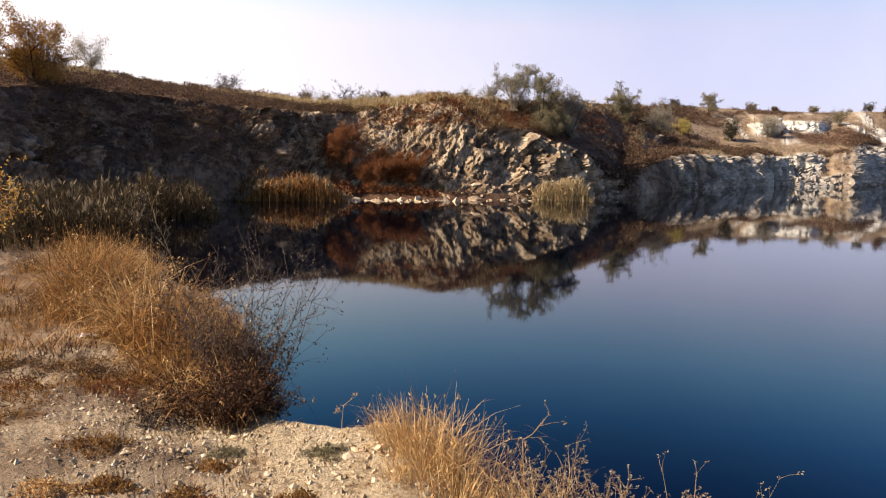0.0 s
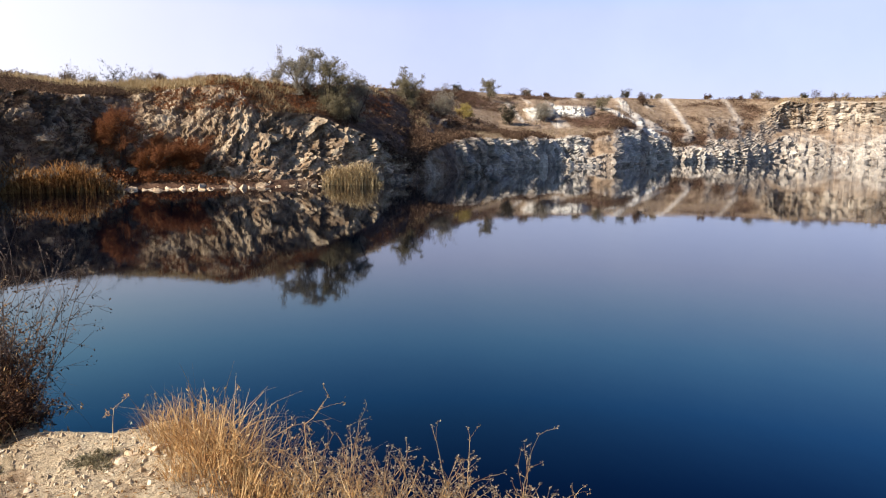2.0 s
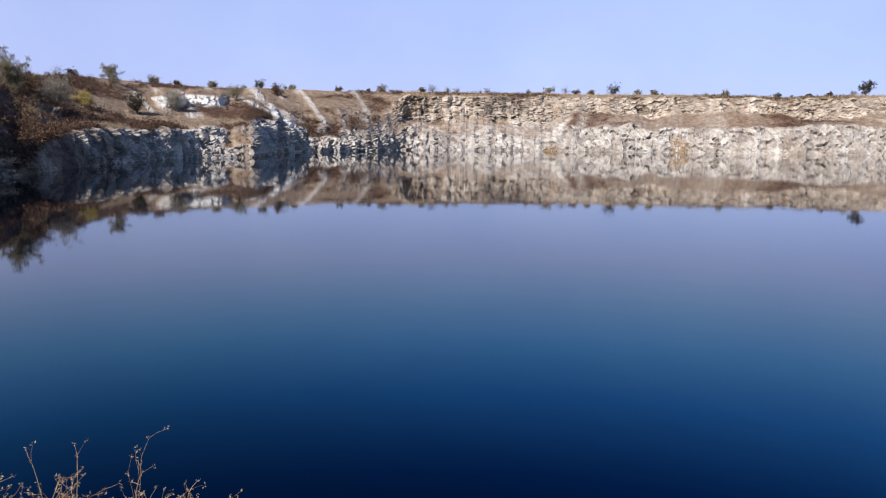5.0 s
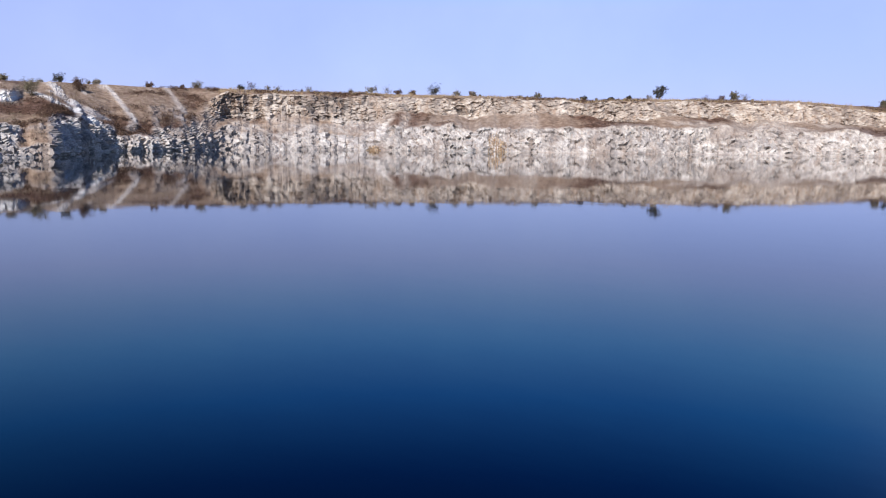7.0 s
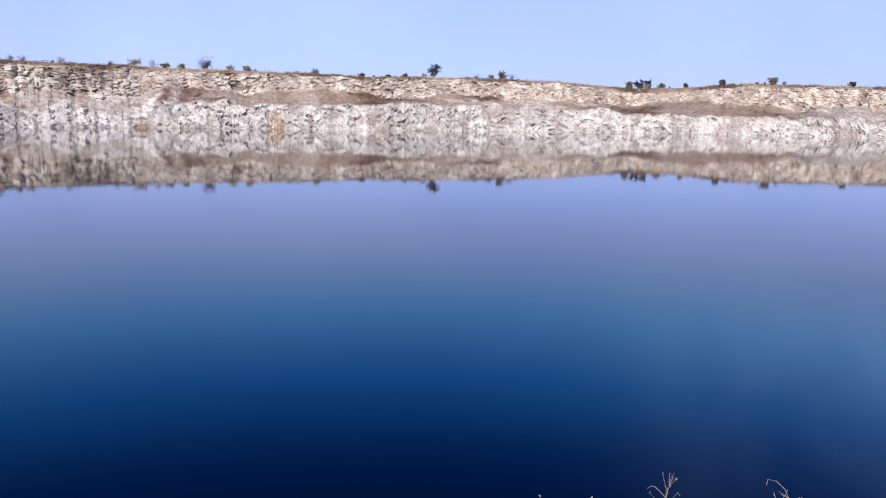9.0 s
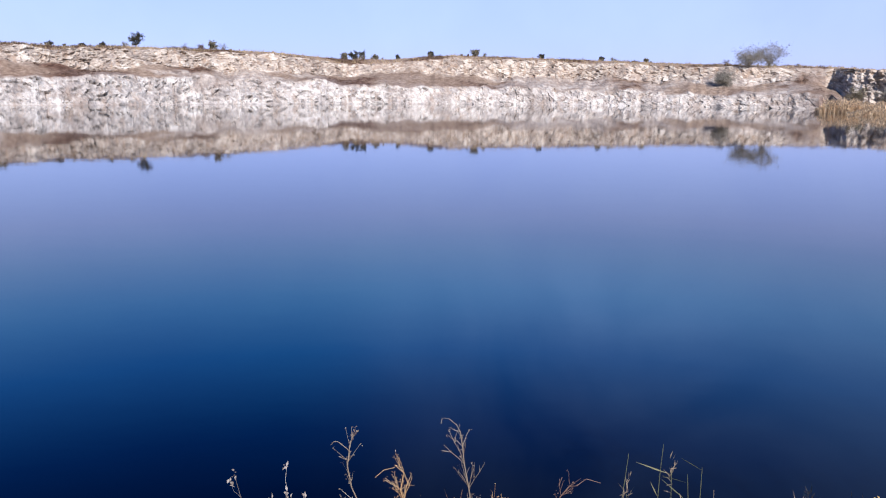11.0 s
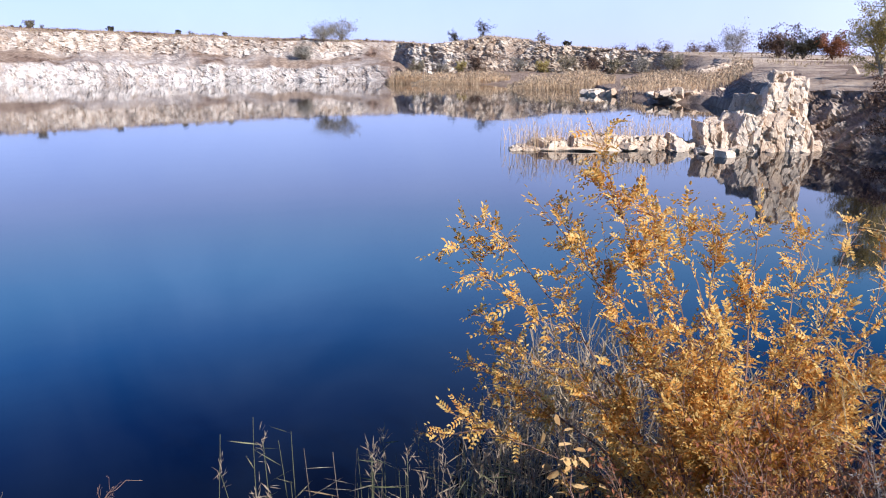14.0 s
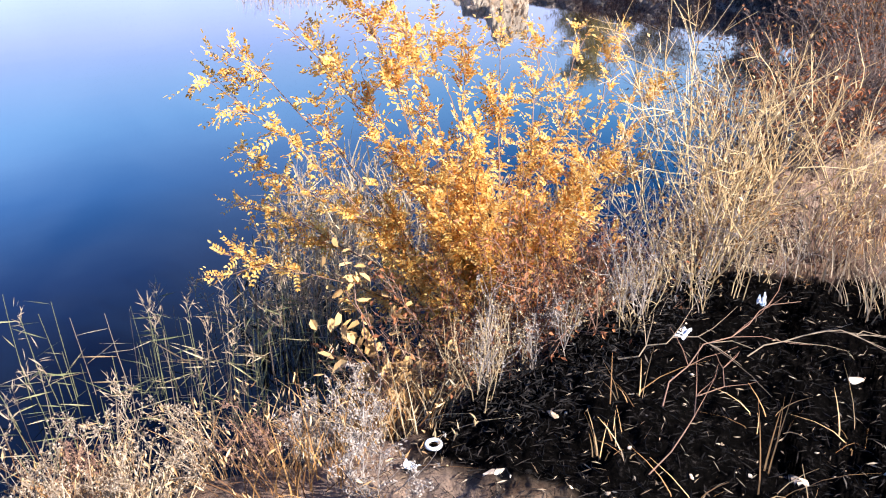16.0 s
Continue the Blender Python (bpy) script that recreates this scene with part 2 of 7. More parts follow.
def blocks(p, seed=0):
    """Fractured blocks: for each point the random value of its cell, a tilted facet, and the gap to the next cell."""
    base = np.floor(p).astype(np.int64)
    best, second = np.full(len(p), 9.0), np.full(len(p), 9.0)
    value, tilt = np.zeros(len(p)), np.zeros(len(p))
    for dx in (-1, 0, 1):
        for dy in (-1, 0, 1):
            for dz in (-1, 0, 1):
                c = base + (dx, dy, dz)
                r = [hash01(c[:, 0], c[:, 1], c[:, 2], seed + s) for s in range(7)]
                d = p - (c + np.stack(r[:3], 1))
                dist = np.abs(d[:, 0]) + np.abs(d[:, 1]) + np.abs(d[:, 2]) * 0.8
                near = dist < best
                second = np.where(near, best, np.minimum(second, dist))
                best = np.where(near, dist, best)
                value = np.where(near, r[3], value)
                tilt = np.where(near, d[:, 0] * (r[4] - 0.5) + d[:, 1] * (r[5] - 0.5) + d[:, 2] * (r[6] - 0.5), tilt)
    return value, tilt, second - best


# Profiles of the shore, looking out from the camera's bank: degrees clockwise from +y, distance of the waterline, then pairs of
# (metres beyond it, height): foot, ledge, face top, crest.
SHORE_LEFT = [
    (-180, 40, 1, 1.6, 2, 1.7, 4, 1.8, 8, 2.0), (-75, 40, 1, 1.7, 2, 2.0, 4, 2.5, 12, 4.0), (-45, 33, 2, 3.0, 3.5, 4.4, 6, 6.6, 22, 8.6),
    (-32, 37.5, 1.2, 2.4, 2.2, 3.8, 4.2, 5.6, 20, 8.2), (-26.5, 41, 1.2, 2.3, 2.2, 3.9, 4.2, 5.9, 23, 8.5)]
SHORE_CLIFF = [
    (-22, 44.5, 1.2, 2.0, 2.0, 3.6, 4.0, 5.9, 24, 8.1), (-16, 46.8, 1.2, 1.8, 2.0, 3.3, 4.0, 5.4, 20, 7.5), (-11.7, 48.8, 1.2, 1.5, 2.2, 2.7, 4.8, 5.4, 11, 6.5),
    (-8.7, 46.8, 4, 0.5, 5.5, 1.8, 9, 5.6, 11.5, 6.5), (-5.5, 47.4, 3, 0.5, 4.2, 1.9, 8, 6.2, 10.5, 6.8), (-2.2, 48.4, 1.8, 0.45, 2.6, 1.5, 6.2, 6.5, 8.6, 7.0),
    (0.8, 49.2, 1.2, 0.4, 1.9, 1.3, 4.6, 4.7, 9, 6.9), (4, 51, 1.0, 0.4, 1.6, 1.2, 4.4, 4.5, 10, 6.9), (6.5, 53.5, 0.8, 0.5, 1.3, 1.2, 3.4, 3.6, 16, 7.6),
    (8.5, 56, 0.6, 0.5, 1.0, 1.1, 2.8, 3.0, 25, 8.2), (9.4, 57, 0.5, 0.4, 0.9, 0.9, 2.0, 2.0, 30, 8.5), (10.5, 58.5, 0.5, 0.4, 0.9, 0.7, 1.8, 1.1, 36, 8.9)]
SHORE_INLET = [
    (11.5, 62, 0.5, 0.6, 2.4, 2, 6, 3, 48, 9.7), (13, 67, 0.5, 0.7, 2.6, 2.7, 16, 3.6, 58, 10.8), (15, 74, 0.5, 0.8, 2.7, 3.2, 20, 3.9, 66, 11.6),
    (17, 81, 0.6, 0.8, 2.8, 3.3, 22, 4.1, 68, 11.8), (19, 89, 0.7, 0.9, 3, 3.4, 20, 4.4, 62, 11.6), (21, 95, 0.8, 1, 3.4, 3.4, 18, 4.6, 58, 11.4),
    (23, 96.5, 1, 1, 4.4, 3.5, 18, 4.9, 58, 11.3), (25.3, 97.5, 1.2, 1.2, 4.8, 4.2, 18, 5.4, 58, 11.4), (26, 107, 1, 1.2, 4.4, 4.3, 16, 6, 50, 11.6),
    (27.2, 118, 1, 1.4, 4.2, 4.3, 14, 6.6, 44, 11.7), (29, 128, 1, 1.8, 4.2, 4.3, 14, 7.2, 36, 11.8), (31.5, 131, 1, 1.6, 4.2, 3.6, 14, 7.4, 34, 11.6), (34, 138, 1, 1.5, 4, 3.6, 15, 7.4, 28, 11.8)]
SHORE_FAR = [
    (36.5, 148, 4, 3.5, 10, 6.3, 13, 10.8, 17, 11.8), (40, 152, 4, 3.2, 11, 6.2, 13, 10.8, 20, 12), (47, 155, 4, 3.4, 10, 5.8, 12, 11.2, 22, 12.2),
    (48.5, 153, 2.5, 4.8, 10, 7.2, 12, 11, 22, 12), (56, 157, 2.5, 4.8, 10, 7.6, 12, 11.2, 20, 11.9), (63, 158, 2.5, 5, 11, 7.4, 13.5, 10.6, 22, 11.3),
    (67, 163, 2.5, 5.4, 11, 7.2, 14, 11, 20, 11.8), (76, 175, 2.5, 5.2, 14, 7, 18, 11.4, 30, 12.3), (81, 182, 2.5, 4.8, 20, 7, 23, 9.8, 28, 11)]
SHORE_FAR_END = [
    (84.5, 185, 2.5, 4.6, 20, 7, 23, 10, 28, 11.2), (89, 188, 2.5, 3.8, 16, 6.6, 19, 11.4, 27, 12.5), (98, 188, 2.5, 3.4, 14, 6.0, 17, 10.4, 22, 11.2),
    (107, 180, 2.5, 3.2, 14, 5.5, 17, 9, 30, 10), (112, 176, 2.5, 3, 15, 5, 20, 8.8, 50, 10), (114.5, 174, 2, 2.6, 16, 4, 22, 8.5, 62, 10), (115.6, 150, 4, 0.5, 26, 1.0, 33, 8.3, 84, 9.6)]
SHORE_REEDS = [
    (117, 135, 6, 0.4, 40, 1.0, 46, 7.8, 100, 8.6), (119.3, 132, 6, 0.4, 38, 1.6, 45, 8.4, 100, 9.6), (121, 128, 6, 0.4, 38, 2.0, 46, 9.0, 100, 11.2), (123.7, 118, 8, 0.5, 44, 1.8, 52, 8.2, 110, 10.2),
    (125.6, 111, 8, 0.5, 47, 1.6, 52, 6.8, 115, 7.8), (128.5, 100, 8, 0.5, 56, 1.5, 60, 6.3, 140, 7.3), (130.2, 75, 6, 0.5, 78, 1.3, 82, 5.8, 200, 7.3), (133, 68, 3, 0.6, 78, 1.6, 82, 5.2, 250, 7.6),
    (136.5, 63, 2, 0.6, 60, 1.7, 72, 4.0, 250, 7.4)]
SHORE_SOUTH = [
    (139, 46, 1.5, 1, 10, 1.9, 60, 3.2, 250, 7), (142, 33, 1, 0.8, 2.6, 2.0, 60, 2.7, 250, 6), (148, 30, 1, 0.7, 3, 2.1, 60, 2.6, 250, 5),
    (155, 27.5, 1, 0.7, 3, 2.2, 60, 2.5, 250, 4), (161.5, 24, 1, 0.7, 3, 2, 60, 2.3, 250, 4), (165, 21, 0.8, 1, 2, 1.7, 40, 2.2, 200, 3.5),
    (180, 40, 1, 1.6, 2, 1.7, 4, 1.8, 8, 2)]
SHORE = np.array(SHORE_LEFT + SHORE_CLIFF + SHORE_INLET + SHORE_FAR + SHORE_FAR_END + SHORE_REEDS + SHORE_SOUTH, float)
# The camera's own bank: degrees, distance and height of its edge.
BANK = np.array([
    (-180, 30, 1.6), (-60, 22, 1.3), (-40, 18, 0.95), (-32, 17.5, 0.9), (-24, 16, 0.9), (-19, 12, 0.95), (-16.5, 8.5, 1.1), (-14.5, 6.2, 1.25), (-13.2, 5.45, 1.29), (-12, 5.15, 1.32), (-10.9, 4.95, 1.35), (-9, 4.72, 1.38), (-8, 4.6, 1.4), (-6.6, 4.65, 1.42),
    (-5, 4.6, 1.45), (0, 3.8, 1.4), (5, 3.4, 1.35), (15, 3.0, 1.3), (30, 2.4, 1.3), (90, 2.2, 1.3), (110, 2.2, 1.35), (130, 2.3, 1.4), (140, 2.5, 1.5), (150, 3.1, 1.5),
    (155, 3.6, 1.5), (159, 5.0, 1.5), (162, 9, 1.4), (165, 14, 1.5), (170, 20, 1.5), (180, 30, 1.6)], float)

AZ = np.concatenate([np.arange(-180, -42, 3.0), np.arange(-42, 10.35, 0.1), np.arange(10.4, 21, 0.04), np.arange(21, 25.25, 0.09), np.arange(25.3, 28, 0.04), np.arange(28, 113.95, 0.095), np.arange(114, 172, 0.1), np.arange(172, 180.1, 1.0)])
NA = len(AZ)
prof = [np.interp(AZ, SHORE[:, 0], SHORE[:, c]) for c in range(1, 10)]
wob = np.stack([AZ * 0.9, AZ * 0, AZ * 0], 1)
uneven = np.interp(AZ, [12, 20, 36, 110, 120], [0, 0.6, 1, 1, 0])      # ledges rise, dip and pinch out along the wall
for c, seed, much in ((2, 14, 2.4), (4, 15, 2.8), (6, 16, 1.0), (3, 17, 5.0)):
    prof[c] = prof[c] + (fbm(wob * (0.7 if c != 3 else 0.5) + seed, 4, seed) - 0.5) * much * uneven
prof[3] = np.clip(prof[3], prof[1] + 1.0, np.maximum(prof[5] - 0.8, prof[1] + 1.0))
W_AT = prof[0] + (fbm(wob * 0.45, 3, 3) - 0.5) * np.interp(AZ, [-25, -8, 10, 14, 24, 36, 112, 116, 138, 142, 166], [0.4, 0.5, 0.5, 1.0, 1.2, 1.6, 2.2, 3, 1.5, 0.35, 0.3])
# columns of the far corner stand in echelon, turned away from the sun
W_AT += np.convolve((AZ * 1.7 + fbm(wob * 1.3 + 21, 2, 6) * 1.4) % 1 - 0.5, [0.1, 0.2, 0.4, 0.2, 0.1], 'same') * np.interp(AZ, [36, 37.5, 46.4, 47.4], [0, 2.0, 2.0, 0])
DE_AT, ZE_AT = np.interp(AZ, BANK[:, 0], BANK[:, 1]), np.interp(AZ, BANK[:, 0], BANK[:, 2])
DE_AT = np.minimum(DE_AT * (1 + (fbm(wob * 0.16 + 9, 2, 5) - 0.5) * 0.12), W_AT - 0.5)
GAP = W_AT - DE_AT
WET = np.clip((GAP - 0.7) / 1.5, 0, 1) * np.clip((AZ + 23.0) / 2.0, 0, 1) * np.clip((166 - AZ) / 1.5, 0, 1)
DRY_Z = np.interp(AZ, [-90, -60, -45, -24, -20, 160, 164, 180], [1.6, 1.0, 0.45, 0.45, 0.2, 0.6, 1.2, 1.6])   # marshy ground where the lake ends
BW = np.minimum(np.interp(AZ, [-20, -12, 10, 60, 130, 160], [1.6, 1.1, 1.3, 1.5, 1.6, 1.8]), 0.45 * GAP)

rows_d, rows_z, rows_zone = [], [], []


def ring(d, z, zone):
    rows_d.append(d), rows_z.append(z), rows_zone.append(np.full(NA, float(zone)))


FOOT_Z = 1.5
for s in np.concatenate([[0.0005], np.linspace(0.04, 1, 170)]):                                  # the bank underfoot
    d = DE_AT * s ** 1.35
    k = np.clip((d - 1.0) / np.maximum(DE_AT - 1.0, 0.3), 0, 1) ** 0.8
    ring(d, FOOT_Z + (ZE_AT - FOOT_Z) * k, 0)
for s in np.linspace(0.1, 1, 10):                                   # down into the water
    ring(DE_AT + BW * s, ZE_AT + (-0.7 * WET + DRY_Z * (1 - WET) - ZE_AT) * s ** 1.3, 1)
ZB = rows_z[-1]
for s in np.linspace(0.12, 0.88, 7):                                # the bed
    d = (DE_AT + BW) * (1 - s) + (W_AT - 0.4) * s
    ring(d, -2.2 * WET * np.sin(s * math.pi) + ZB * (1 - s) + (-0.45 * WET + DRY_Z * (1 - WET)) * s, 2)
foot = [(W_AT - 0.4, -0.45 * WET + DRY_Z * (1 - WET))] + [(W_AT + prof[i], prof[i + 1]) for i in (1, 3, 5, 7)]
for seg, n in zip(range(4), (18, 22, 44, 40)):
    (d0, z0), (d1, z1) = foot[seg], foot[seg + 1]
    for s in np.arange(n) / n:
        ring(d0 + (d1 - d0) * s, z0 + (z1 - z0) * s, 3 + seg)
CREST_D, CREST_Z = foot[4]
for s in np.linspace(0, 1, 26):
    d = CREST_D + 0.2 + (np.exp(s * 5.2) - 1) / (math.exp(5.2) - 1) * 4300
    ring(d, CREST_Z + np.clip((d - CREST_D) / 4300, 0, 1) ** 0.7 * 7, 7)

D, Z, ZONE = np.array(rows_d), np.array(rows_z), np.array(rows_zone)
NR = len(D)
# the white outcrop: a steep step across the terrace slope
CREST_RUN = (foot[4][0] - foot[3][0]) / np.maximum(foot[4][1] - foot[3][1], 0.5)
STEP = np.interp(AZ, [18.9, 19.5, 20.5, 20.9, 21.3, 23.3, 24.0], [0, 0.85, 0.8, 0.4, 1, 1, 0]) * CREST_RUN
STEP_LOW = np.interp(AZ, [19, 20.5, 21.3, 24], [6.0, 6.4, 6.9, 6.9])
BACK = np.clip(Z - STEP_LOW, 0, 1.7) * np.clip((CREST_Z - Z) / np.maximum(CREST_Z - STEP_LOW - 1.7, 0.5), 0, 1)
D = D - np.where(ZONE == 6, STEP * BACK * 0.92, 0)
A2 = np.broadcast_to(np.radians(AZ), D.shape)
P = np.stack([D * np.sin(A2), D * np.cos(A2), Z], -1)


def normals(P):
    du, dv = np.gradient(P, axis=1), np.gradient(P, axis=0)
    n = np.cross(du, dv)
    n /= np.linalg.norm(n, axis=-1, keepdims=True) + 1e-9
    return n * np.sign(n[..., 2:3] + 1e-6)


def soften(F, across, along):
    """Running means over the sheet."""
    for axis, r in ((1, across), (0, along)):
        if r:
            k = np.ones(2 * r + 1) / (2 * r + 1)
            F = np.apply_along_axis(lambda v: np.convolve(np.pad(v, r, mode="edge"), k, "valid"), axis, F)
    return F


Nrm = normals(P)
shore = (ZONE >= 3) & (ZONE <= 6) & (AZ > -70)[None, :] & (AZ < 170)[None, :]
azg = np.broadcast_to(AZ, D.shape)
flat = P.reshape(-1, 3)
# how bare the rock is: steep faces, broken by scrub
steep = np.clip((np.interp(azg, [10, 14, 33, 36, 110, 114, 130, 140], [0.86, 0.88, 0.90, 0.92, 0.92, 0.88, 0.88, 0.86]) - Nrm[..., 2]) / 0.20, 0, 1)
patch = np.zeros(D.size)
sel = shore.ravel()
patch[sel] = fbm(flat[sel] * 0.22, 4, 21)
patch = patch.reshape(D.shape) - np.interp(azg, [-38, -24, -12, -3, 4, 9.5, 10.6, 12.3, 14, 34, 38], [-0.14, -0.14, -0.08, 0.06, 0.08, 0.08, -0.2, -0.2, 0.02, 0.02, 0.06])
bare = np.clip(steep * 1.5 - np.clip((patch - 0.52) * 6, 0, 1), 0, 1) * shore
lowland = np.where(azg > 141, 0.75, np.interp(azg, [112.5, 114.5], [1, 0]))
bare *= np.where(ZONE == 5, np.interp(azg, [128, 131, 136, 138], [1, 1, 0.8, 0.1]), np.where(ZONE == 6, np.interp(azg, [10, 13, 113, 115], [0.12, 1, 1, 0.15]), lowland))
# white outcrop and bleached gullies on the terrace slope
gully = np.zeros(D.size)
gully[sel] = fbm(np.stack([azg.ravel()[sel] * 1.3 + Z.ravel()[sel] * 0.45, D.ravel()[sel] * 0.03, Z.ravel()[sel] * 0.2], 1), 4, 23)
gully = gully.reshape(D.shape)
upper = shore & (ZONE >= 5) & (Z > 5.0)
chalk = np.clip((gully - 0.60) * 9, 0, 0.8) * np.clip((patch + 0.1) * 2 - 0.4, 0.2, 1) * upper * np.interp(azg, [17, 20, 34, 36], [0, 1, 1, 0])
chalk = np.maximum(chalk, np.clip(1.35 - np.abs(Z - STEP_LOW - 0.85) / 0.95, 0, 1) * np.interp(azg, [18.9, 19.5, 20.5, 20.9, 21.3, 23.3, 24.0], [0, 0.9, 0.7, 0.3, 1, 1, 0]) * (ZONE == 6))
ragged = (gully - 0.5) * 1.2
for a0, z0, a1, z1, wide, much in ((28.9, 11.0, 30.3, 5.0, 0.16, 0.7), (24.6, 8.6, 27.9, 4.4, 0.3, 0.8), (25.8, 8.8, 28.4, 5.2, 0.25, 0.6), (32.6, 11, 33.6, 7, 0.2, 0.5), (17.6, 9.0, 18.6, 6.2, 0.18, 0.6)):
    k = np.clip((Z - z0) / (z1 - z0), -0.2, 1.2)                    # bleached gullies running down the slope
    off = np.abs(azg - a0 - (a1 - a0) * k + ragged * wide) / wide
    chalk = np.maximum(chalk, much * np.clip(1.6 - off, 0, 1) * (k > -0.15) * (k < 1.15) * shore * (ZONE >= 5))
rubble = np.zeros(D.size)
rubble[sel] = fbm(flat[sel] * np.array([0.16, 0.16, 0.5]) + 7, 4, 27)
rubble = np.clip((rubble.reshape(D.shape) - np.interp(azg, [60, 76], [0.46, 0.40])) * 6, 0, 0.9) * np.interp(azg, [34, 38, 112, 114], [0, 1, 1, 0]) * shore * ((ZONE == 5) + 0.8 * (ZONE == 4) * np.interp(azg, [36, 46, 48, 64, 68, 78, 80, 91, 93], [1, 1, 0.3, 0.3, 1, 1, 0.3, 0.3, 1]))
bare = np.maximum(bare, np.maximum(chalk, rubble))
bare = soften(bare, 2, 1)
# fractured rock: blocks within blocks, along steep strata on the near cliff, in flat courses on the far wall
azs, pts = azg.ravel()[sel], flat[sel]
amp = bare.ravel()[sel]
line = np.stack([prof[0] * np.sin(np.radians(AZ)), prof[0] * np.cos(np.radians(AZ))], 1)
U_AT = np.concatenate([[0], np.cumsum(np.hypot(*np.diff(line, axis=0).T))])
along_shore = np.broadcast_to(U_AT, D.shape).ravel()[sel]
near_cliff, inlet, wall, bank_rock = azs < 10.8, (azs >= 10.8) & (azs < 36), (azs >= 36) & (azs < 114.5), azs > 139
grain = np.select([near_cliff, inlet, wall, bank_rock], [0.54, 0.6, 0.74, 0.42], 0.8)
strata = np.array([[0.82, 0.0, -0.57], [0.0, 1.0, 0.0], [0.57, 0.0, 0.82]])
leaning = np.array([[0.94, 0.0, 0.34], [0.0, 1.0, 0.0], [-0.34, 0.0, 0.94]])
warp = (np.stack([fbm(pts * 0.35 + 5 * k, 2, 230 + k) for k in range(3)], 1) - 0.5) * 1.6
q = (pts + warp) @ strata.T / np.array([0.5, 0.8, 2.1])
q = np.where(inlet[:, None], (pts + warp) @ leaning.T / np.array([0.6, 0.9, 1.5]), q)
q = np.where((wall | (azs >= 114.5))[:, None], (pts + warp) / np.array([1.2, 1.1, 0.62]), q)
q = np.where(bank_rock[:, None], (pts + warp) / np.array([1.1, 1.0, 0.9]), q)
q = q / grain[:, None]
relief, cell = np.zeros(len(pts)), np.zeros(len(pts))
for size, much, share, seed in ((2.3, 1.0, 0.4, 1), (1.0, 1.0, 0.35, 12), (0.45, 0.7, 0.25, 23)):
    v, t, g = blocks(q / size, seed)
    relief += grain * size * much * ((v - 0.5) * 0.34 + t * 0.85 - np.clip(0.08 - g, 0, 1) * 2.0)
    cell += v * share
rib = 1 - np.abs(2 * value_noise(np.stack([(along_shore + 0.5 * pts[:, 2]) / (6.5 * grain), pts[:, 2] * 0.09 / grain, 0 * azs], 1), 71) - 1)
rib += 0.45 * (1 - np.abs(2 * value_noise(np.stack([(along_shore + 0.6 * pts[:, 2]) / (2.8 * grain), pts[:, 2] * 0.2 / grain, 0 * azs], 1), 72) - 1))
push = relief * np.interp(azs, [-40, 10, 11, 36, 40, 113, 116], [0.8, 0.8, 1.2, 1.2, 0.9, 0.6, 1.1]) + (rib - 0.75) * grain * np.interp(azs, [-40, -14, -8, 10, 12, 24, 34, 40, 113, 116, 138, 141], [1.2, 1.4, 1.3, 1.1, 1.9, 1.9, 1.5, 0.7, 0.7, 0.9, 0.9, 0.8])
lump = (fbm(pts * 0.12, 3, 31) - 0.5) * 3.0
hummock = (fbm(pts * 0.7, 4, 33) - 0.5) * 0.8
move = np.zeros(D.size)
fade = np.clip((pts[:, 2] + 0.5) / 0.9, 0.15, 1)
move[sel] = (amp * (push + lump * 0.6) + (1 - amp) * hummock) * fade
out = Nrm.copy()
out[..., 2] *= 0.45
P = P + out * move.reshape(D.shape)[..., None]
# random block tone; rock left of -9 degrees darkened to carry its shade
tone_shade = np.full(D.size, 0.5)
tone_shade[sel] = np.clip(0.5 + (cell - 0.5) * 1.7 + (fbm(pts * 0.5, 3, 35) - 0.5) * 0.5, 0, 1)
# also painted shade on ledges near 11-16 degrees and columns near 43-47
tone_shade = np.clip(0.5 + (tone_shade.reshape(D.shape) - 0.5) * np.interp(azg, [9, 12, 30, 40, 112, 118], [1.0, 1.1, 1.1, 0.85, 0.85, 1.1]) + np.interp(azg, [-16, -9, 9, 11, 16, 19, 33, 40, 66, 78, 112, 116, 132, 140], [-0.5, 0.0, -0.04, -0.2, -0.15, 0.14, 0.05, 0.05, 0.08, 0.16, 0.16, 0.16, 0.12, 0.0]) - 0.22 * np.interp(azg, [41, 43.5, 47.5, 48.2], [0, 1, 1, 0]) * (Z > 6.5) + chalk * 0.6, 0, 1)
# the near bank: lumps, pebbly soil; the plateau: long swells
near = ZONE <= 1
nf = flat[near.ravel()]
h = (fbm(nf * np.array([0.9, 0.9, 0.4]), 4, 41) - 0.5) * 0.22 + (fbm(nf * 5.0, 3, 42) - 0.5) * 0.07 + (fbm(nf * 17.0, 3, 43) - 0.5) * 0.035
P[..., 2][near] += h * np.clip(D[near] / 1.2, 0, 1)
far = ZONE == 7
pf = flat[far.ravel()] * np.array([0.012, 0.012, 0])
P[..., 2][far] += (fbm(pf, 4, 51) - 0.5) * np.clip((D - CREST_D[None, :]) / 60, 0, 1)[far] * 4 * np.clip(1 - D[far] / 3000, 0.2, 1)

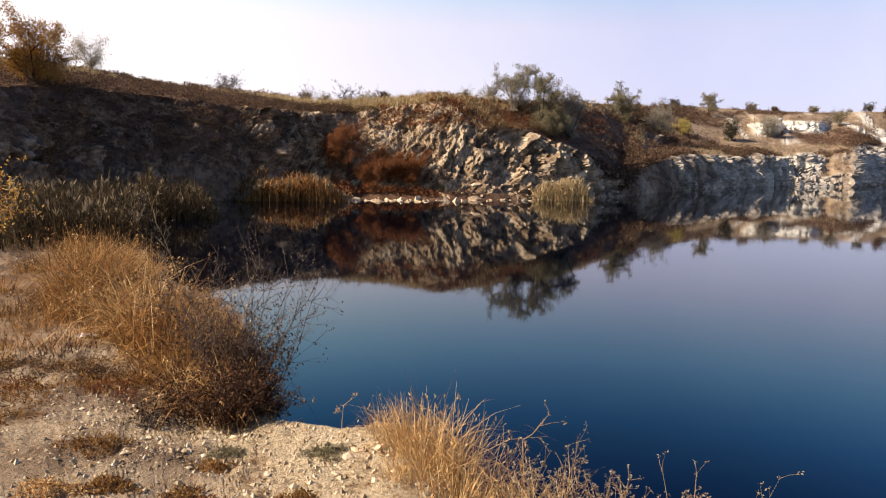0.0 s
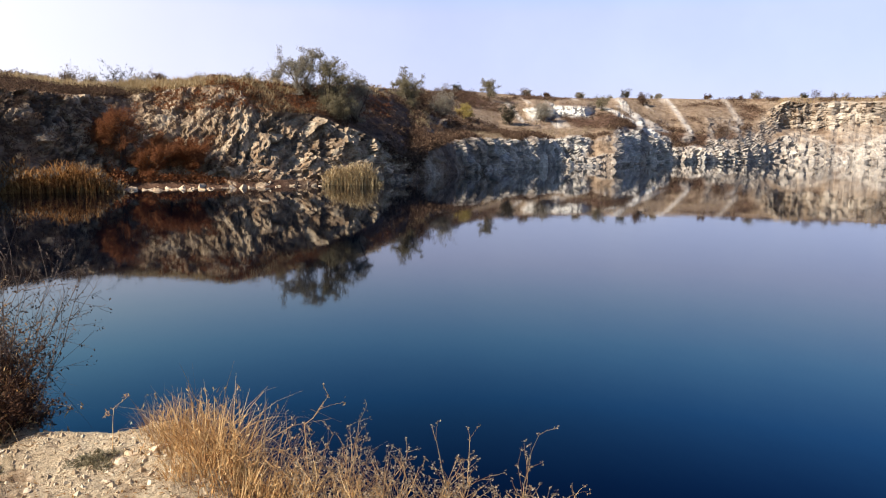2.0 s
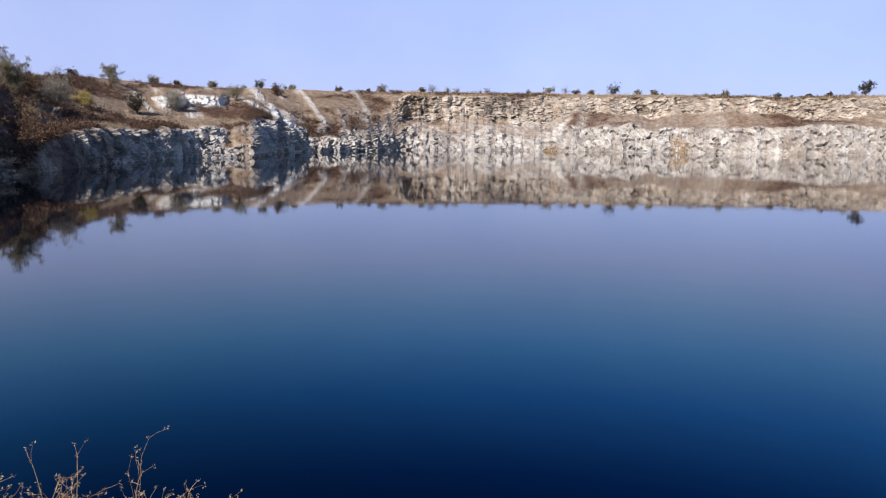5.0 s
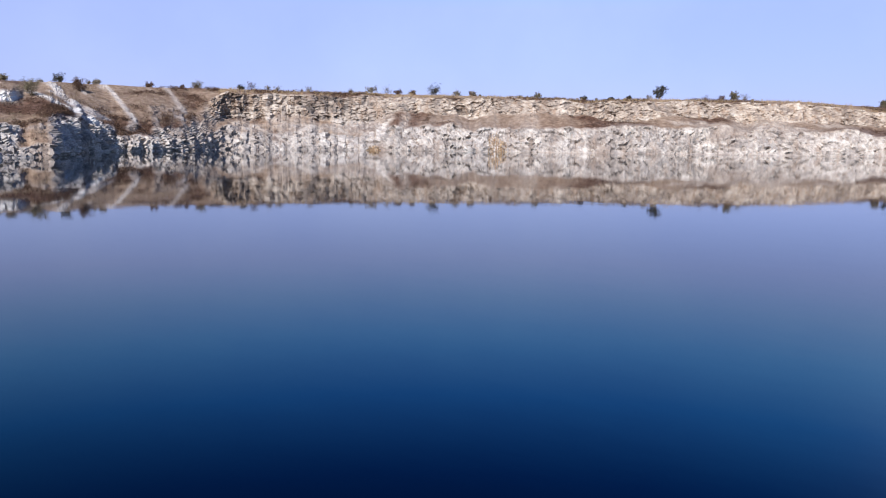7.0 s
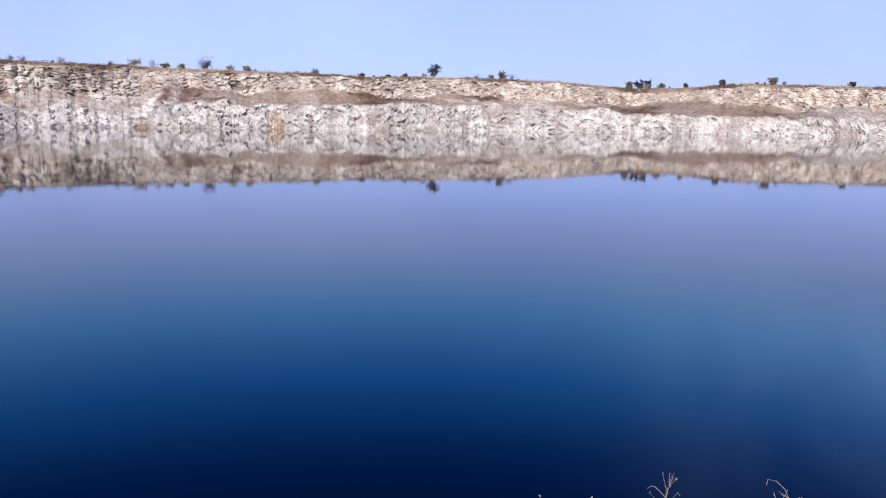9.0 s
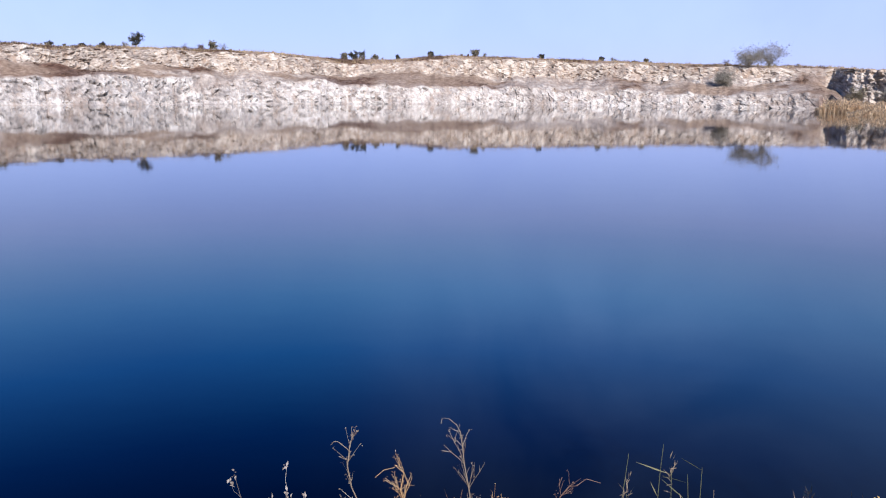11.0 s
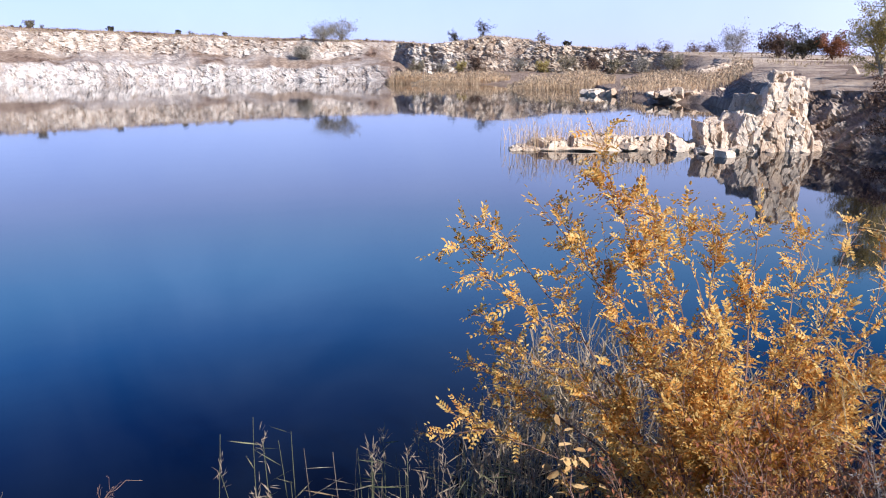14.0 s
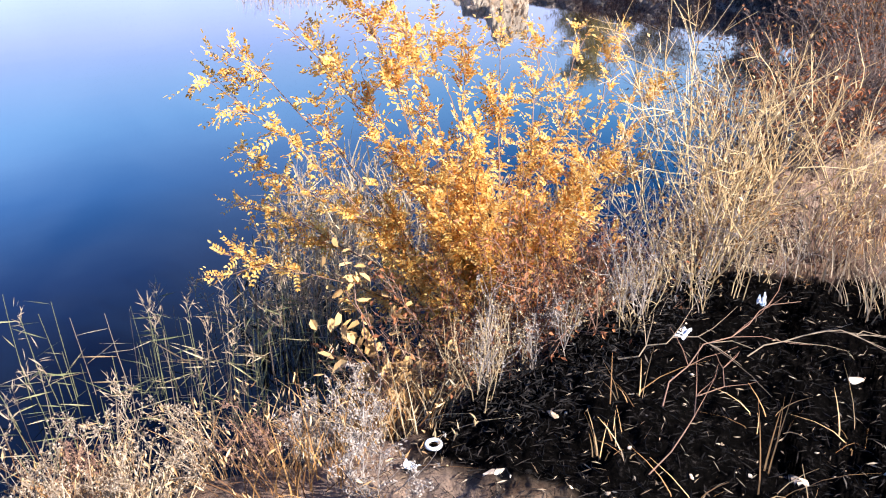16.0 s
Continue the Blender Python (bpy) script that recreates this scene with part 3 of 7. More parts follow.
# masks
scrub = np.clip((fbm(flat * np.array([0.10, 0.10, 0.16]), 4, 61).reshape(D.shape) - 0.40) * 4.5, 0, 1)
scrub = np.where(ZONE == 7, scrub * 0.12, scrub)
left = np.clip((12.5 - azg) / 2, 0, 1) * (azg > -75)
scrub = np.where(shore, np.clip(scrub + 0.65 * left * np.clip((CREST_Z[None, :] - 0.5 - Z) / 0.8, 0, 1) - 0.15 * ((azg > 36) & (azg < 112)) + 0.45 * (ZONE == 4) * np.interp(azg, [47, 49, 64, 68, 79, 81, 90, 92], [0, 1, 1, 0, 0, 1, 1, 0]), 0, 1), scrub)
scrub = np.where((azg > 114) & (azg < 143) & shore, scrub * 0.35, scrub)
scrub = np.where(shore & (azg > 128) & (azg < 141), scrub * 0.2, scrub)
pale_az = np.interp(azg, [8, 14, 24, 36, 40, 60, 100, 116, 120, 150], [0.1, 0.7, 1.0, 0.7, 0.8, 0.75, 0.62, 0.6, 0.1, 0.35])
chalk = np.maximum(chalk, 0)
pale = np.clip(chalk + pale_az * np.clip(1.3 - (P[..., 2] - 3.0) / 5.5, np.interp(azg, [33, 38, 66, 80, 114, 117], [0.12, 0.6, 0.55, 0.52, 0.52, 0.12]), 1), 0, 1)
soil = np.zeros(D.shape)
ground_near = ZONE <= 1
sn = fbm(flat[ground_near.ravel()] * np.array([0.45, 0.45, 0.3]), 4, 71)
soil[ground_near] = np.clip((0.62 - sn) * 10, 0, 1)
soil *= np.clip(1.35 - D / 11, 0.35, 1)
soil = np.where(ground_near & (azg < -20) & (azg > -60), soil * np.clip(1.25 - (D - 5.6) / 2.2, 0.15, 1), soil)
soil = np.where(ground_near & (azg > 98) & (azg < 137) & (D > 1.7), soil * 0.2, soil)
soil = np.where(ground_near & (azg >= 137) & (azg < 175) & (D > 2.4), soil * 0.2, soil)
scrub = np.where(ground_near, np.where((azg > 98) & (azg < 175), 0.8, scrub * 0.25), scrub)
# worn earth over the south shore
worn = np.clip((fbm(flat * np.array([0.09, 0.09, 0.2]), 4, 73).reshape(D.shape) - 0.36) * 4, 0, 1)
soil = np.where((ZONE >= 5) & (azg > 114) & (azg < 172), worn * np.interp(azg, [114, 128, 134], [0.25, 0.4, 0.8]), soil)
# charred patch on the bank, where litter was burnt
def ash_reach(x, y):
    """Metres inside the edge of the burnt patch."""
    side = np.interp(y, [-3.5, -3.2, -2.9, -2.6, -2.3, -1.9, -1.6, -1.3], [0.5, 1.25, 1.62, 1.8, 1.85, 1.78, 1.78, 1.62]) - x
    return np.minimum(np.minimum(side, (-1.3 - y) * 0.8), np.minimum(y + 3.4, (x + 0.9 + 0.25 * np.sin(y * 4)) * 0.8))


char = np.clip((ash_reach(P[..., 0], P[..., 1]) + (fbm(flat * 3.0, 4, 81).reshape(D.shape) - 0.5) * 0.45) * 7, 0, 1) * ground_near
# clods and heaps in the ash
P[..., 2] += char * (fbm(flat * 9.0, 4, 82).reshape(D.shape) - 0.5) * 0.10


def sheet(name, r0, r1, c0, c1, label, category, masks):
    """One mesh from the rows r0..r1 and the columns c0..c1 of the sheet."""
    nr, nc = r1 - r0, c1 - c0
    me = bpy.data.meshes.new(name)
    co = P[r0:r1, c0:c1].reshape(-1, 3)
    idx = np.arange(nr * nc).reshape(nr, nc)
    quads = np.stack([idx[:-1, :-1], idx[:-1, 1:], idx[1:, 1:], idx[1:, :-1]], -1).reshape(-1, 4)
    return raw_mesh(name, co, quads[:, ::-1], M_GROUND, {k: v[r0:r1, c0:c1].ravel() for k, v in masks.items()}, smooth=False)


def raw_mesh(name, co, faces, mat, masks=None, smooth=False, parent=None):
    """A mesh object from arrays of corners and of faces that all have as many corners."""
    me = bpy.data.meshes.new(name)
    n = faces.shape[1]
    me.vertices.add(len(co))
    me.vertices.foreach_set("co", np.ascontiguousarray(co, np.float32).ravel())
    me.loops.add(faces.size)
    me.loops.foreach_set("vertex_index", np.ascontiguousarray(faces, np.int32).ravel())
    me.polygons.add(len(faces))
    me.polygons.foreach_set("loop_start", np.arange(0, faces.size, n, dtype=np.int32))
    me.polygons.foreach_set("use_smooth", np.full(len(faces), smooth))
    me.update(calc_edges=True)
    for key, v in (masks or {}).items():
        me.attributes.new(key, "FLOAT", "POINT").data.foreach_set("value", np.ascontiguousarray(v, np.float32))
    me.materials.append(mat)
    ob = new(name, me)
    if parent:
        ob.parent = parent
    return ob


MASKS = dict(chalk=chalk, rock=bare, tone_shade=tone_shade, pale=pale, scrub=scrub, soil=soil, char=char)
R_FOOT = int(np.argmax(ZONE[:, 0] >= 3))
R_CREST = int(np.argmax(ZONE[:, 0] >= 7))


def column(a):
    return int(np.argmin(np.abs(AZ - a)))


def build_ground():
    """Everything but the quarry's faces: the bank, the bed and the plain, one connected sheet."""
    full = np.arange(NR * NA).reshape(NR, NA)
    quads = np.stack([full[:-1, :-1], full[:-1, 1:], full[1:, 1:], full[1:, :-1]], -1)
    keep = np.ones(quads.shape[:2], bool)
    keep[R_FOOT:R_CREST, column(-40):column(165)] = False
    quads = quads[keep][:, ::-1]
    used = np.unique(quads)
    back = np.zeros(NR * NA, np.int64)
    back[used] = np.arange(len(used))
    ob = raw_mesh("ground", P.reshape(-1, 3)[used], back[quads], M_GROUND, {k: v.ravel()[used] for k, v in MASKS.items()}, smooth=True)
    return tagged(ob, "pale trodden soil bank and dry grass plain around the quarry", "ground", kind="structure")


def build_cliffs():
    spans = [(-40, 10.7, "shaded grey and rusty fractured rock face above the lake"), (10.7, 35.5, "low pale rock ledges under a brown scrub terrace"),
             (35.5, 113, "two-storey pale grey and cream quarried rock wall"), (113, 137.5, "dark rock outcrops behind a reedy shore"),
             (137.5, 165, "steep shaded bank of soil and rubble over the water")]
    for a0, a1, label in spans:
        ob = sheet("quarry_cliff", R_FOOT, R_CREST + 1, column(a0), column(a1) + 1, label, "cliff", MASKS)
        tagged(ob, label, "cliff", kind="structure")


def build_water():
    bm = bmesh.new()
    bmesh.ops.create_grid(bm, x_segments=40, y_segments=40, size=1)
    for v in bm.verts:
        v.co = Vector((98 + v.co.x * 140, 30 + v.co.y * 130, 0))
    me = bpy.data.meshes.new("water")
    bm.to_mesh(me)
    bm.free()
    me.materials.append(M_WATER)
    tagged(new("water", me), "deep blue still lake water mirroring the cliffs", "water", kind="structure")


build_ground()
build_cliffs()
build_water()


# ---------------------------------------------------------------- plants: ways of growing them
def plant_material(name, colours, through_light=0.25, rough=0.75):
    """Leaf or stalk, each piece with a shade of its own between the colours given."""
    m, nt, b = material(name)
    geo = nt.nodes.new("ShaderNodeNewGeometry")
    stops = [(i / max(len(colours) - 1, 1), c) for i, c in enumerate(colours)]
    col = ramp(nt, geo.outputs["Random Per Island"], stops)
    col = mix(nt, 0.6, col, ramp(nt, noise_tex(nt, 9, 4), [(0.3, (0.6, 0.6, 0.6)), (0.65, (1, 1, 1))]), "MULTIPLY")
    nt.links.new(col, b.inputs["Base Color"])
    b.inputs["Roughness"].default_value = rough
    b.inputs["Specular IOR Level"].default_value = 0.2
    if through_light:
        tr = nt.nodes.new("ShaderNodeBsdfTranslucent")
        nt.links.new(col, tr.inputs["Color"])
        mx = nt.nodes.new("ShaderNodeMixShader")
        mx.inputs[0].default_value = through_light
        nt.links.new(b.outputs[0], mx.inputs[1])
        nt.links.new(tr.outputs[0], mx.inputs[2])
        nt.links.new(mx.outputs[0], nt.nodes["Material Output"].inputs["Surface"])
    return m


M_STRAW = plant_material("straw", [(0.34, 0.175, 0.07), (0.60, 0.36, 0.155), (0.78, 0.545, 0.28)])
M_RUSSET = plant_material("russet_grass", [(0.08, 0.034, 0.014), (0.28, 0.135, 0.043), (0.46, 0.255, 0.085)])
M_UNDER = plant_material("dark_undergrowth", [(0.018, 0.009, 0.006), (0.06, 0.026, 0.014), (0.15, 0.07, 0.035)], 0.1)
M_TAWNY = plant_material("tawny_grass", [(0.13, 0.052, 0.018), (0.37, 0.175, 0.058), (0.58, 0.32, 0.12)])
M_PALE = plant_material("bleached_stalks", [(0.30, 0.195, 0.095), (0.46, 0.335, 0.18), (0.58, 0.46, 0.28)])
M_GREY = plant_material("grey_weed", [(0.19, 0.13, 0.08), (0.32, 0.235, 0.15), (0.47, 0.375, 0.265)])
M_REED = plant_material("dry_reed", [(0.54, 0.35, 0.19), (0.70, 0.49, 0.285), (0.80, 0.62, 0.41)])
M_SILVERY = plant_material("silvery_weed", [(0.22, 0.17, 0.13), (0.34, 0.28, 0.225), (0.47, 0.40, 0.33)])
# reed colour darkened to hold the shade of the corner under the cliff
M_REED_SHADED = plant_material("brown_green_reed_shaded", [(0.03, 0.02, 0.01), (0.062, 0.041, 0.02), (0.125, 0.085, 0.042)])
M_REED_GREEN = plant_material("green_reed", [(0.09, 0.10, 0.04), (0.19, 0.19, 0.085), (0.34, 0.29, 0.15)])
M_PLUME = plant_material("reed_plume", [(0.24, 0.17, 0.11), (0.38, 0.29, 0.19)])
M_GOLD = plant_material("golden_leaf", [(0.54, 0.22, 0.03), (0.76, 0.40, 0.08), (0.86, 0.58, 0.19), (0.70, 0.44, 0.095)], 0.46, 0.5)
M_PEACH = plant_material("withered_leaf", [(0.22, 0.13, 0.055), (0.58, 0.34, 0.12), (0.72, 0.46, 0.19), (0.30, 0.20, 0.09)], 0.3)
M_RUST = plant_material("rust_leaf", [(0.13, 0.045, 0.02), (0.25, 0.09, 0.035), (0.36, 0.15, 0.06)])
M_SCRUB = plant_material("brown_scrub", [(0.055, 0.031, 0.021), (0.125, 0.073, 0.047), (0.22, 0.138, 0.09)])
M_OLIVE = plant_material("olive_leaf", [(0.15, 0.125, 0.075), (0.26, 0.22, 0.135), (0.38, 0.325, 0.215)], 0.4)
M_DARK = plant_material("dark_leaf", [(0.035, 0.035, 0.025), (0.07, 0.065, 0.04), (0.11, 0.09, 0.06)])
M_ORANGE = plant_material("orange_leaf", [(0.26, 0.12, 0.03), (0.42, 0.21, 0.05), (0.50, 0.30, 0.09)])
M_LIME = plant_material("yellow_green_leaf", [(0.28, 0.225, 0.065), (0.46, 0.355, 0.11), (0.62, 0.475, 0.18)], 0.35)
M_SILVER = plant_material("silver_grey_leaf", [(0.20, 0.17, 0.13), (0.34, 0.30, 0.235), (0.47, 0.425, 0.345)], 0.4)
M_TWIG = plant_material("dark_twig", [(0.05, 0.035, 0.028), (0.10, 0.07, 0.055), (0.15, 0.11, 0.085)], 0)
M_STEM = plant_material("red_brown_stem", [(0.14, 0.075, 0.05), (0.24, 0.14, 0.09)], 0)
M_BROOM = plant_material("yellow_broom_stem", [(0.33, 0.20, 0.08), (0.49, 0.335, 0.15), (0.63, 0.475, 0.26)], 0.1)
M_BARK = plant_material("pale_bark", [(0.27, 0.24, 0.19), (0.40, 0.36, 0.30)], 0)


class Growth:
    """Gathers corners and triangles of one part of a plant."""

    def __init__(self):
        self.v, self.f, self.n = [], [], 0

    def add(self, v, f):
        self.v.append(v)
        self.f.append(f + self.n)
        self.n += len(v)

    def object(self, name, mat, parent=None, label=""):
        ob = raw_mesh(name, np.concatenate(self.v), np.concatenate(self.f), mat, parent=parent)
        if name in ("foliage", "seed_fluff", "plume_fluff", "crown", "undergrowth"):
            ob["kind"] = "stuff"
        return tagged(ob, label) if label else ob


def unit(v):
    return v / (np.linalg.norm(v, axis=-1, keepdims=True) + 1e-9)


def blades(g, roots, height, lean, width, rng, k=4, bend=1.6):
    """Grass blades: roots (n, 3), heights (n), lean (n, 2) as a share of the height at the tip."""
    n = len(roots)
    s = np.linspace(0, 1, k)
    pts = roots[:, None, :] + np.zeros((1, k, 1))
    drop = 0.25 * (lean ** 2).sum(1)
    pts[..., 2] += height[:, None] * (s[None] - drop[:, None] * s[None] ** 2.5)
    pts[..., :2] += (lean * height[:, None])[:, None, :] * (s ** bend)[None, :, None]
    a = rng.uniform(0, math.pi, n)
    side = np.stack([np.cos(a), np.sin(a), np.zeros(n)], 1)[:, None, :]
    w = (width[:, None] * (1 - 0.85 * s ** 1.5)[None])[..., None]
    v = np.stack([pts - side * w, pts + side * w], 2).reshape(-1, 3)
    i = np.arange(n)[:, None] * 2 * k + np.arange(k - 1)[None] * 2
    i = i.reshape(-1, 1)
    g.add(v, np.concatenate([i + (0, 1, 3), i + (0, 3, 2)]))


def tube(g, pts, r0, r1, sides=3):
    pts = np.asarray(pts, float)
    k = len(pts)
    t = unit(np.gradient(pts, axis=0))
    ref = np.array([0.31, 0.17, 0.93]) if abs(t[0][2]) < 0.9 else np.array([1.0, 0.2, 0.1])
    a = unit(np.cross(t, ref))
    b = np.cross(t, a)
    ang = np.arange(sides) * 2 * math.pi / sides
    r = np.linspace(r0, r1, k)[:, None, None]
    v = (pts[:, None] + r * (a[:, None] * np.cos(ang)[None, :, None] + b[:, None] * np.sin(ang)[None, :, None])).reshape(-1, 3)
    f = []
    for i in range(k - 1):
        for j in range(sides):
            p, q, u, w = i * sides + j, i * sides + (j + 1) % sides, (i + 1) * sides + (j + 1) % sides, (i + 1) * sides + j
            f += [(p, q, u), (p, u, w)]
    g.add(v, np.array(f))


def leaves(g, pos, way, length, width, rng, fold=0.25, broad=False, face=None):
    """Pointed leaves, folded along the middle."""
    n = len(pos)
    way = unit(way)
    side = unit(np.cross(way, unit(rng.normal(size=(n, 3)) + (0, 0, 1.2)) if face is None else face))
    up = np.cross(side, way)
    L, Wd = np.asarray(length).reshape(-1, 1) * np.ones((n, 1)), np.asarray(width).reshape(-1, 1) * np.ones((n, 1))
    if broad:                                            # an egg-shaped blade in six triangles
        a, b = pos + way * L * 0.25 + up * Wd * fold * 0.4, pos + way * L * 0.65 + up * Wd * fold * 0.2
        v = np.stack([pos, a + side * Wd * 0.42, b + side * Wd * 0.40, pos + way * L - up * Wd * 0.15, b - side * Wd * 0.40, a - side * Wd * 0.42, pos + way * L * 0.45 - up * Wd * 0.12], 1).reshape(-1, 3)
        i = np.arange(n)[:, None] * 7
        g.add(v, np.concatenate([i + (6, k, (k + 1) % 6) for k in range(6)]))
        return
    mid = pos + way * L * 0.45
    v = np.stack([pos, mid + side * Wd * 0.5 + up * Wd * fold, pos + way * L, mid - side * Wd * 0.5 + up * Wd * fold], 1).reshape(-1, 3)
    i = np.arange(n)[:, None] * 4
    g.add(v, np.concatenate([i + (0, 2, 1), i + (0, 3, 2)]))


def branch(rng, start, way, length, wander=0.25, k=5, lift=0.0):
    pts, d, p = [np.array(start, float)], unit(np.array(way, float)), np.array(start, float)
    for _ in range(k - 1):
        d = unit(d + rng.normal(size=3) * wander + (0, 0, lift))
        p = p + d * length / (k - 1)
        pts.append(p)
    return np.array(pts)


RHO = np.hypot(P[..., 0], P[..., 1])


def ground_at(az, d):
    """The height of the sheet at that bearing and distance."""
    c = int(np.argmin(np.abs(AZ - az)))
    order = np.argsort(RHO[:, c])
    return float(np.interp(d, RHO[order, c], P[order, c, 2]))


def spot(az, d, sink=0.02):
    return np.array([d * math.sin(radians(az)), d * math.cos(radians(az)), max(ground_at(az, d), -0.3) - sink])


def thing(name, base, label, category, group="", kind=""):
    ob = new(name)
    ob.location = base
    ob.empty_display_size = 0.1
    tagged(ob, label, category, group, kind)
    return ob


def tree(az, d, height, spread, leaf, label, seed, name="tree", leaf_size=0.2, leaf_count=900, bark=None, trunk=0.35, airy=0.0, group="", category="tree"):
    """A tapered trunk with limbs and a ragged crown of separate leaves."""
    rng = np.random.default_rng(seed)
    base = spot(az, d, 0.1)
    ob = thing(name, base, label, category, group)
    wood, crown = Growth(), Growth()
    tips = []
    stems = 1 if trunk > 0.25 else int(rng.integers(3, 6))
    r = height * 0.016 + 0.015
    for s in range(stems):
        a = rng.uniform(0, 2 * math.pi)
        tilt = rng.uniform(0.02, 0.12) if stems == 1 else rng.uniform(0.15, 0.6)
        main = branch(rng, (0, 0, 0), (math.cos(a) * tilt, math.sin(a) * tilt, 1), height * rng.uniform(0.72, 0.92), 0.10, 7, 0.05)
        tube(wood, main, r, r * 0.2, 5)
        limbs = int(8 + 6 * height ** 0.5) if stems == 1 else 8
        for _ in range(limbs):
            u = rng.uniform(trunk, 1.0)
            x = u * (len(main) - 1)
            i0 = min(int(x), len(main) - 2)
            start = main[i0] + (main[i0 + 1] - main[i0]) * (x - i0)
            a = rng.uniform(0, 2 * math.pi)
            ln = spread * 0.5 * rng.uniform(0.55, 1.1) * (1.15 - 0.7 * abs(u - 0.55))
            limb = branch(rng, start, (math.cos(a), math.sin(a), rng.uniform(0.3, 0.9)), ln, 0.22, 5, 0.06)
            tube(wood, limb, r * 0.4, r * 0.08, 3)
            for _ in range(4):
                p = limb[int(rng.integers(2, 5))]
                tw = branch(rng, p, rng.normal(size=3) + (0, 0, 0.5), ln * rng.uniform(0.25, 0.5), 0.3, 3)
                tube(wood, tw, r * 0.12, r * 0.04, 3)
                tips += [tw[1], tw[2]]
            tips += [limb[-1], limb[-2], limb[1 + int(rng.integers(0, 3))]]
        tips += list(main[2:])
    tips = np.array(tips)
    leaf_count = int(leaf_count * 6)
    leaf_size = leaf_size * 0.72
    tips = tips[rng.random(len(tips)) > 0.18]                # some twigs have dropped their leaves
    pick = tips[rng.integers(0, len(tips), leaf_count)]
    pos = pick + np.clip(rng.normal(size=(leaf_count, 3)), -1.7, 1.7) * spread * (0.036 + 0.012 * airy) * np.array([1, 1, 0.85])
    pos[:, 2] = np.maximum(pos[:, 2], 0.04 * height)
    leaves(crown, pos, rng.normal(size=(leaf_count, 3)) + (0, 0, -0.2), leaf_size * rng.uniform(0.6, 1.3, leaf_count), leaf_size * 0.55, rng)
    wood.object("trunk", bark or M_TWIG, ob)
    crown.object("crown", leaf, ob)
    return ob


def reed_bed(name, mat, az0, az1, d0, d1, count, h0, h1, label, seed, width=0.012, plume=0.35, highest=9.0):
    """A stand of reeds: stalks, hanging leaves and plumes, too many to count."""
    rng = np.random.default_rng(seed)
    az, d = rng.uniform(az0, az1, count), rng.uniform(d0, d1, count)
    base = np.array([spot(a, b, 0.05) for a, b in zip(az, d)])
    low = base[:, 2] < highest
    az, d, base = az[low], d[low], base[low]
    count = len(base)
    edge = np.clip(np.minimum(az - az0, az1 - az) / ((az1 - az0) * 0.22 + 1e-6), 0.2, 1) ** 0.6
    h = rng.uniform(h0, h1, count) * edge * (0.55 + 0.7 * fbm(base * 0.6, 3, 91)) * rng.uniform(0.75, 1.1, count)
    lean = rng.normal(size=(count, 2)) * 0.09
    g = Growth()
    blades(g, base, h, lean, np.full(count, width * 0.6), rng, 3, 1.5)
    tip = base + np.stack([lean[:, 0] * h, lean[:, 1] * h, h * 0.97], 1)
    m = count * 3
    i = rng.integers(0, count, m)
    s = rng.uniform(0.35, 0.95, m)[:, None]
    blades(g, base[i] * (1 - s) + tip[i] * s, h[i] * rng.uniform(0.12, 0.3, m), rng.normal(size=(m, 2)) * 0.9, np.full(m, width * 0.9), rng, 3)
    ob = g.object(name, mat)
    k = rng.random(count) < plume
    p = Growth()
    t = tip[k]
    for _ in range(3):
        leaves(p, t - (0, 0, 0.1) + rng.normal(size=t.shape) * 0.02, rng.normal(size=t.shape) * 0.35 + (0, 0, 1), rng.uniform(0.16, 0.3, len(t)), width * 3, rng)
    p.object("plume_fluff", M_PLUME, ob)
    return tagged(ob, label, "reeds", kind="stuff")


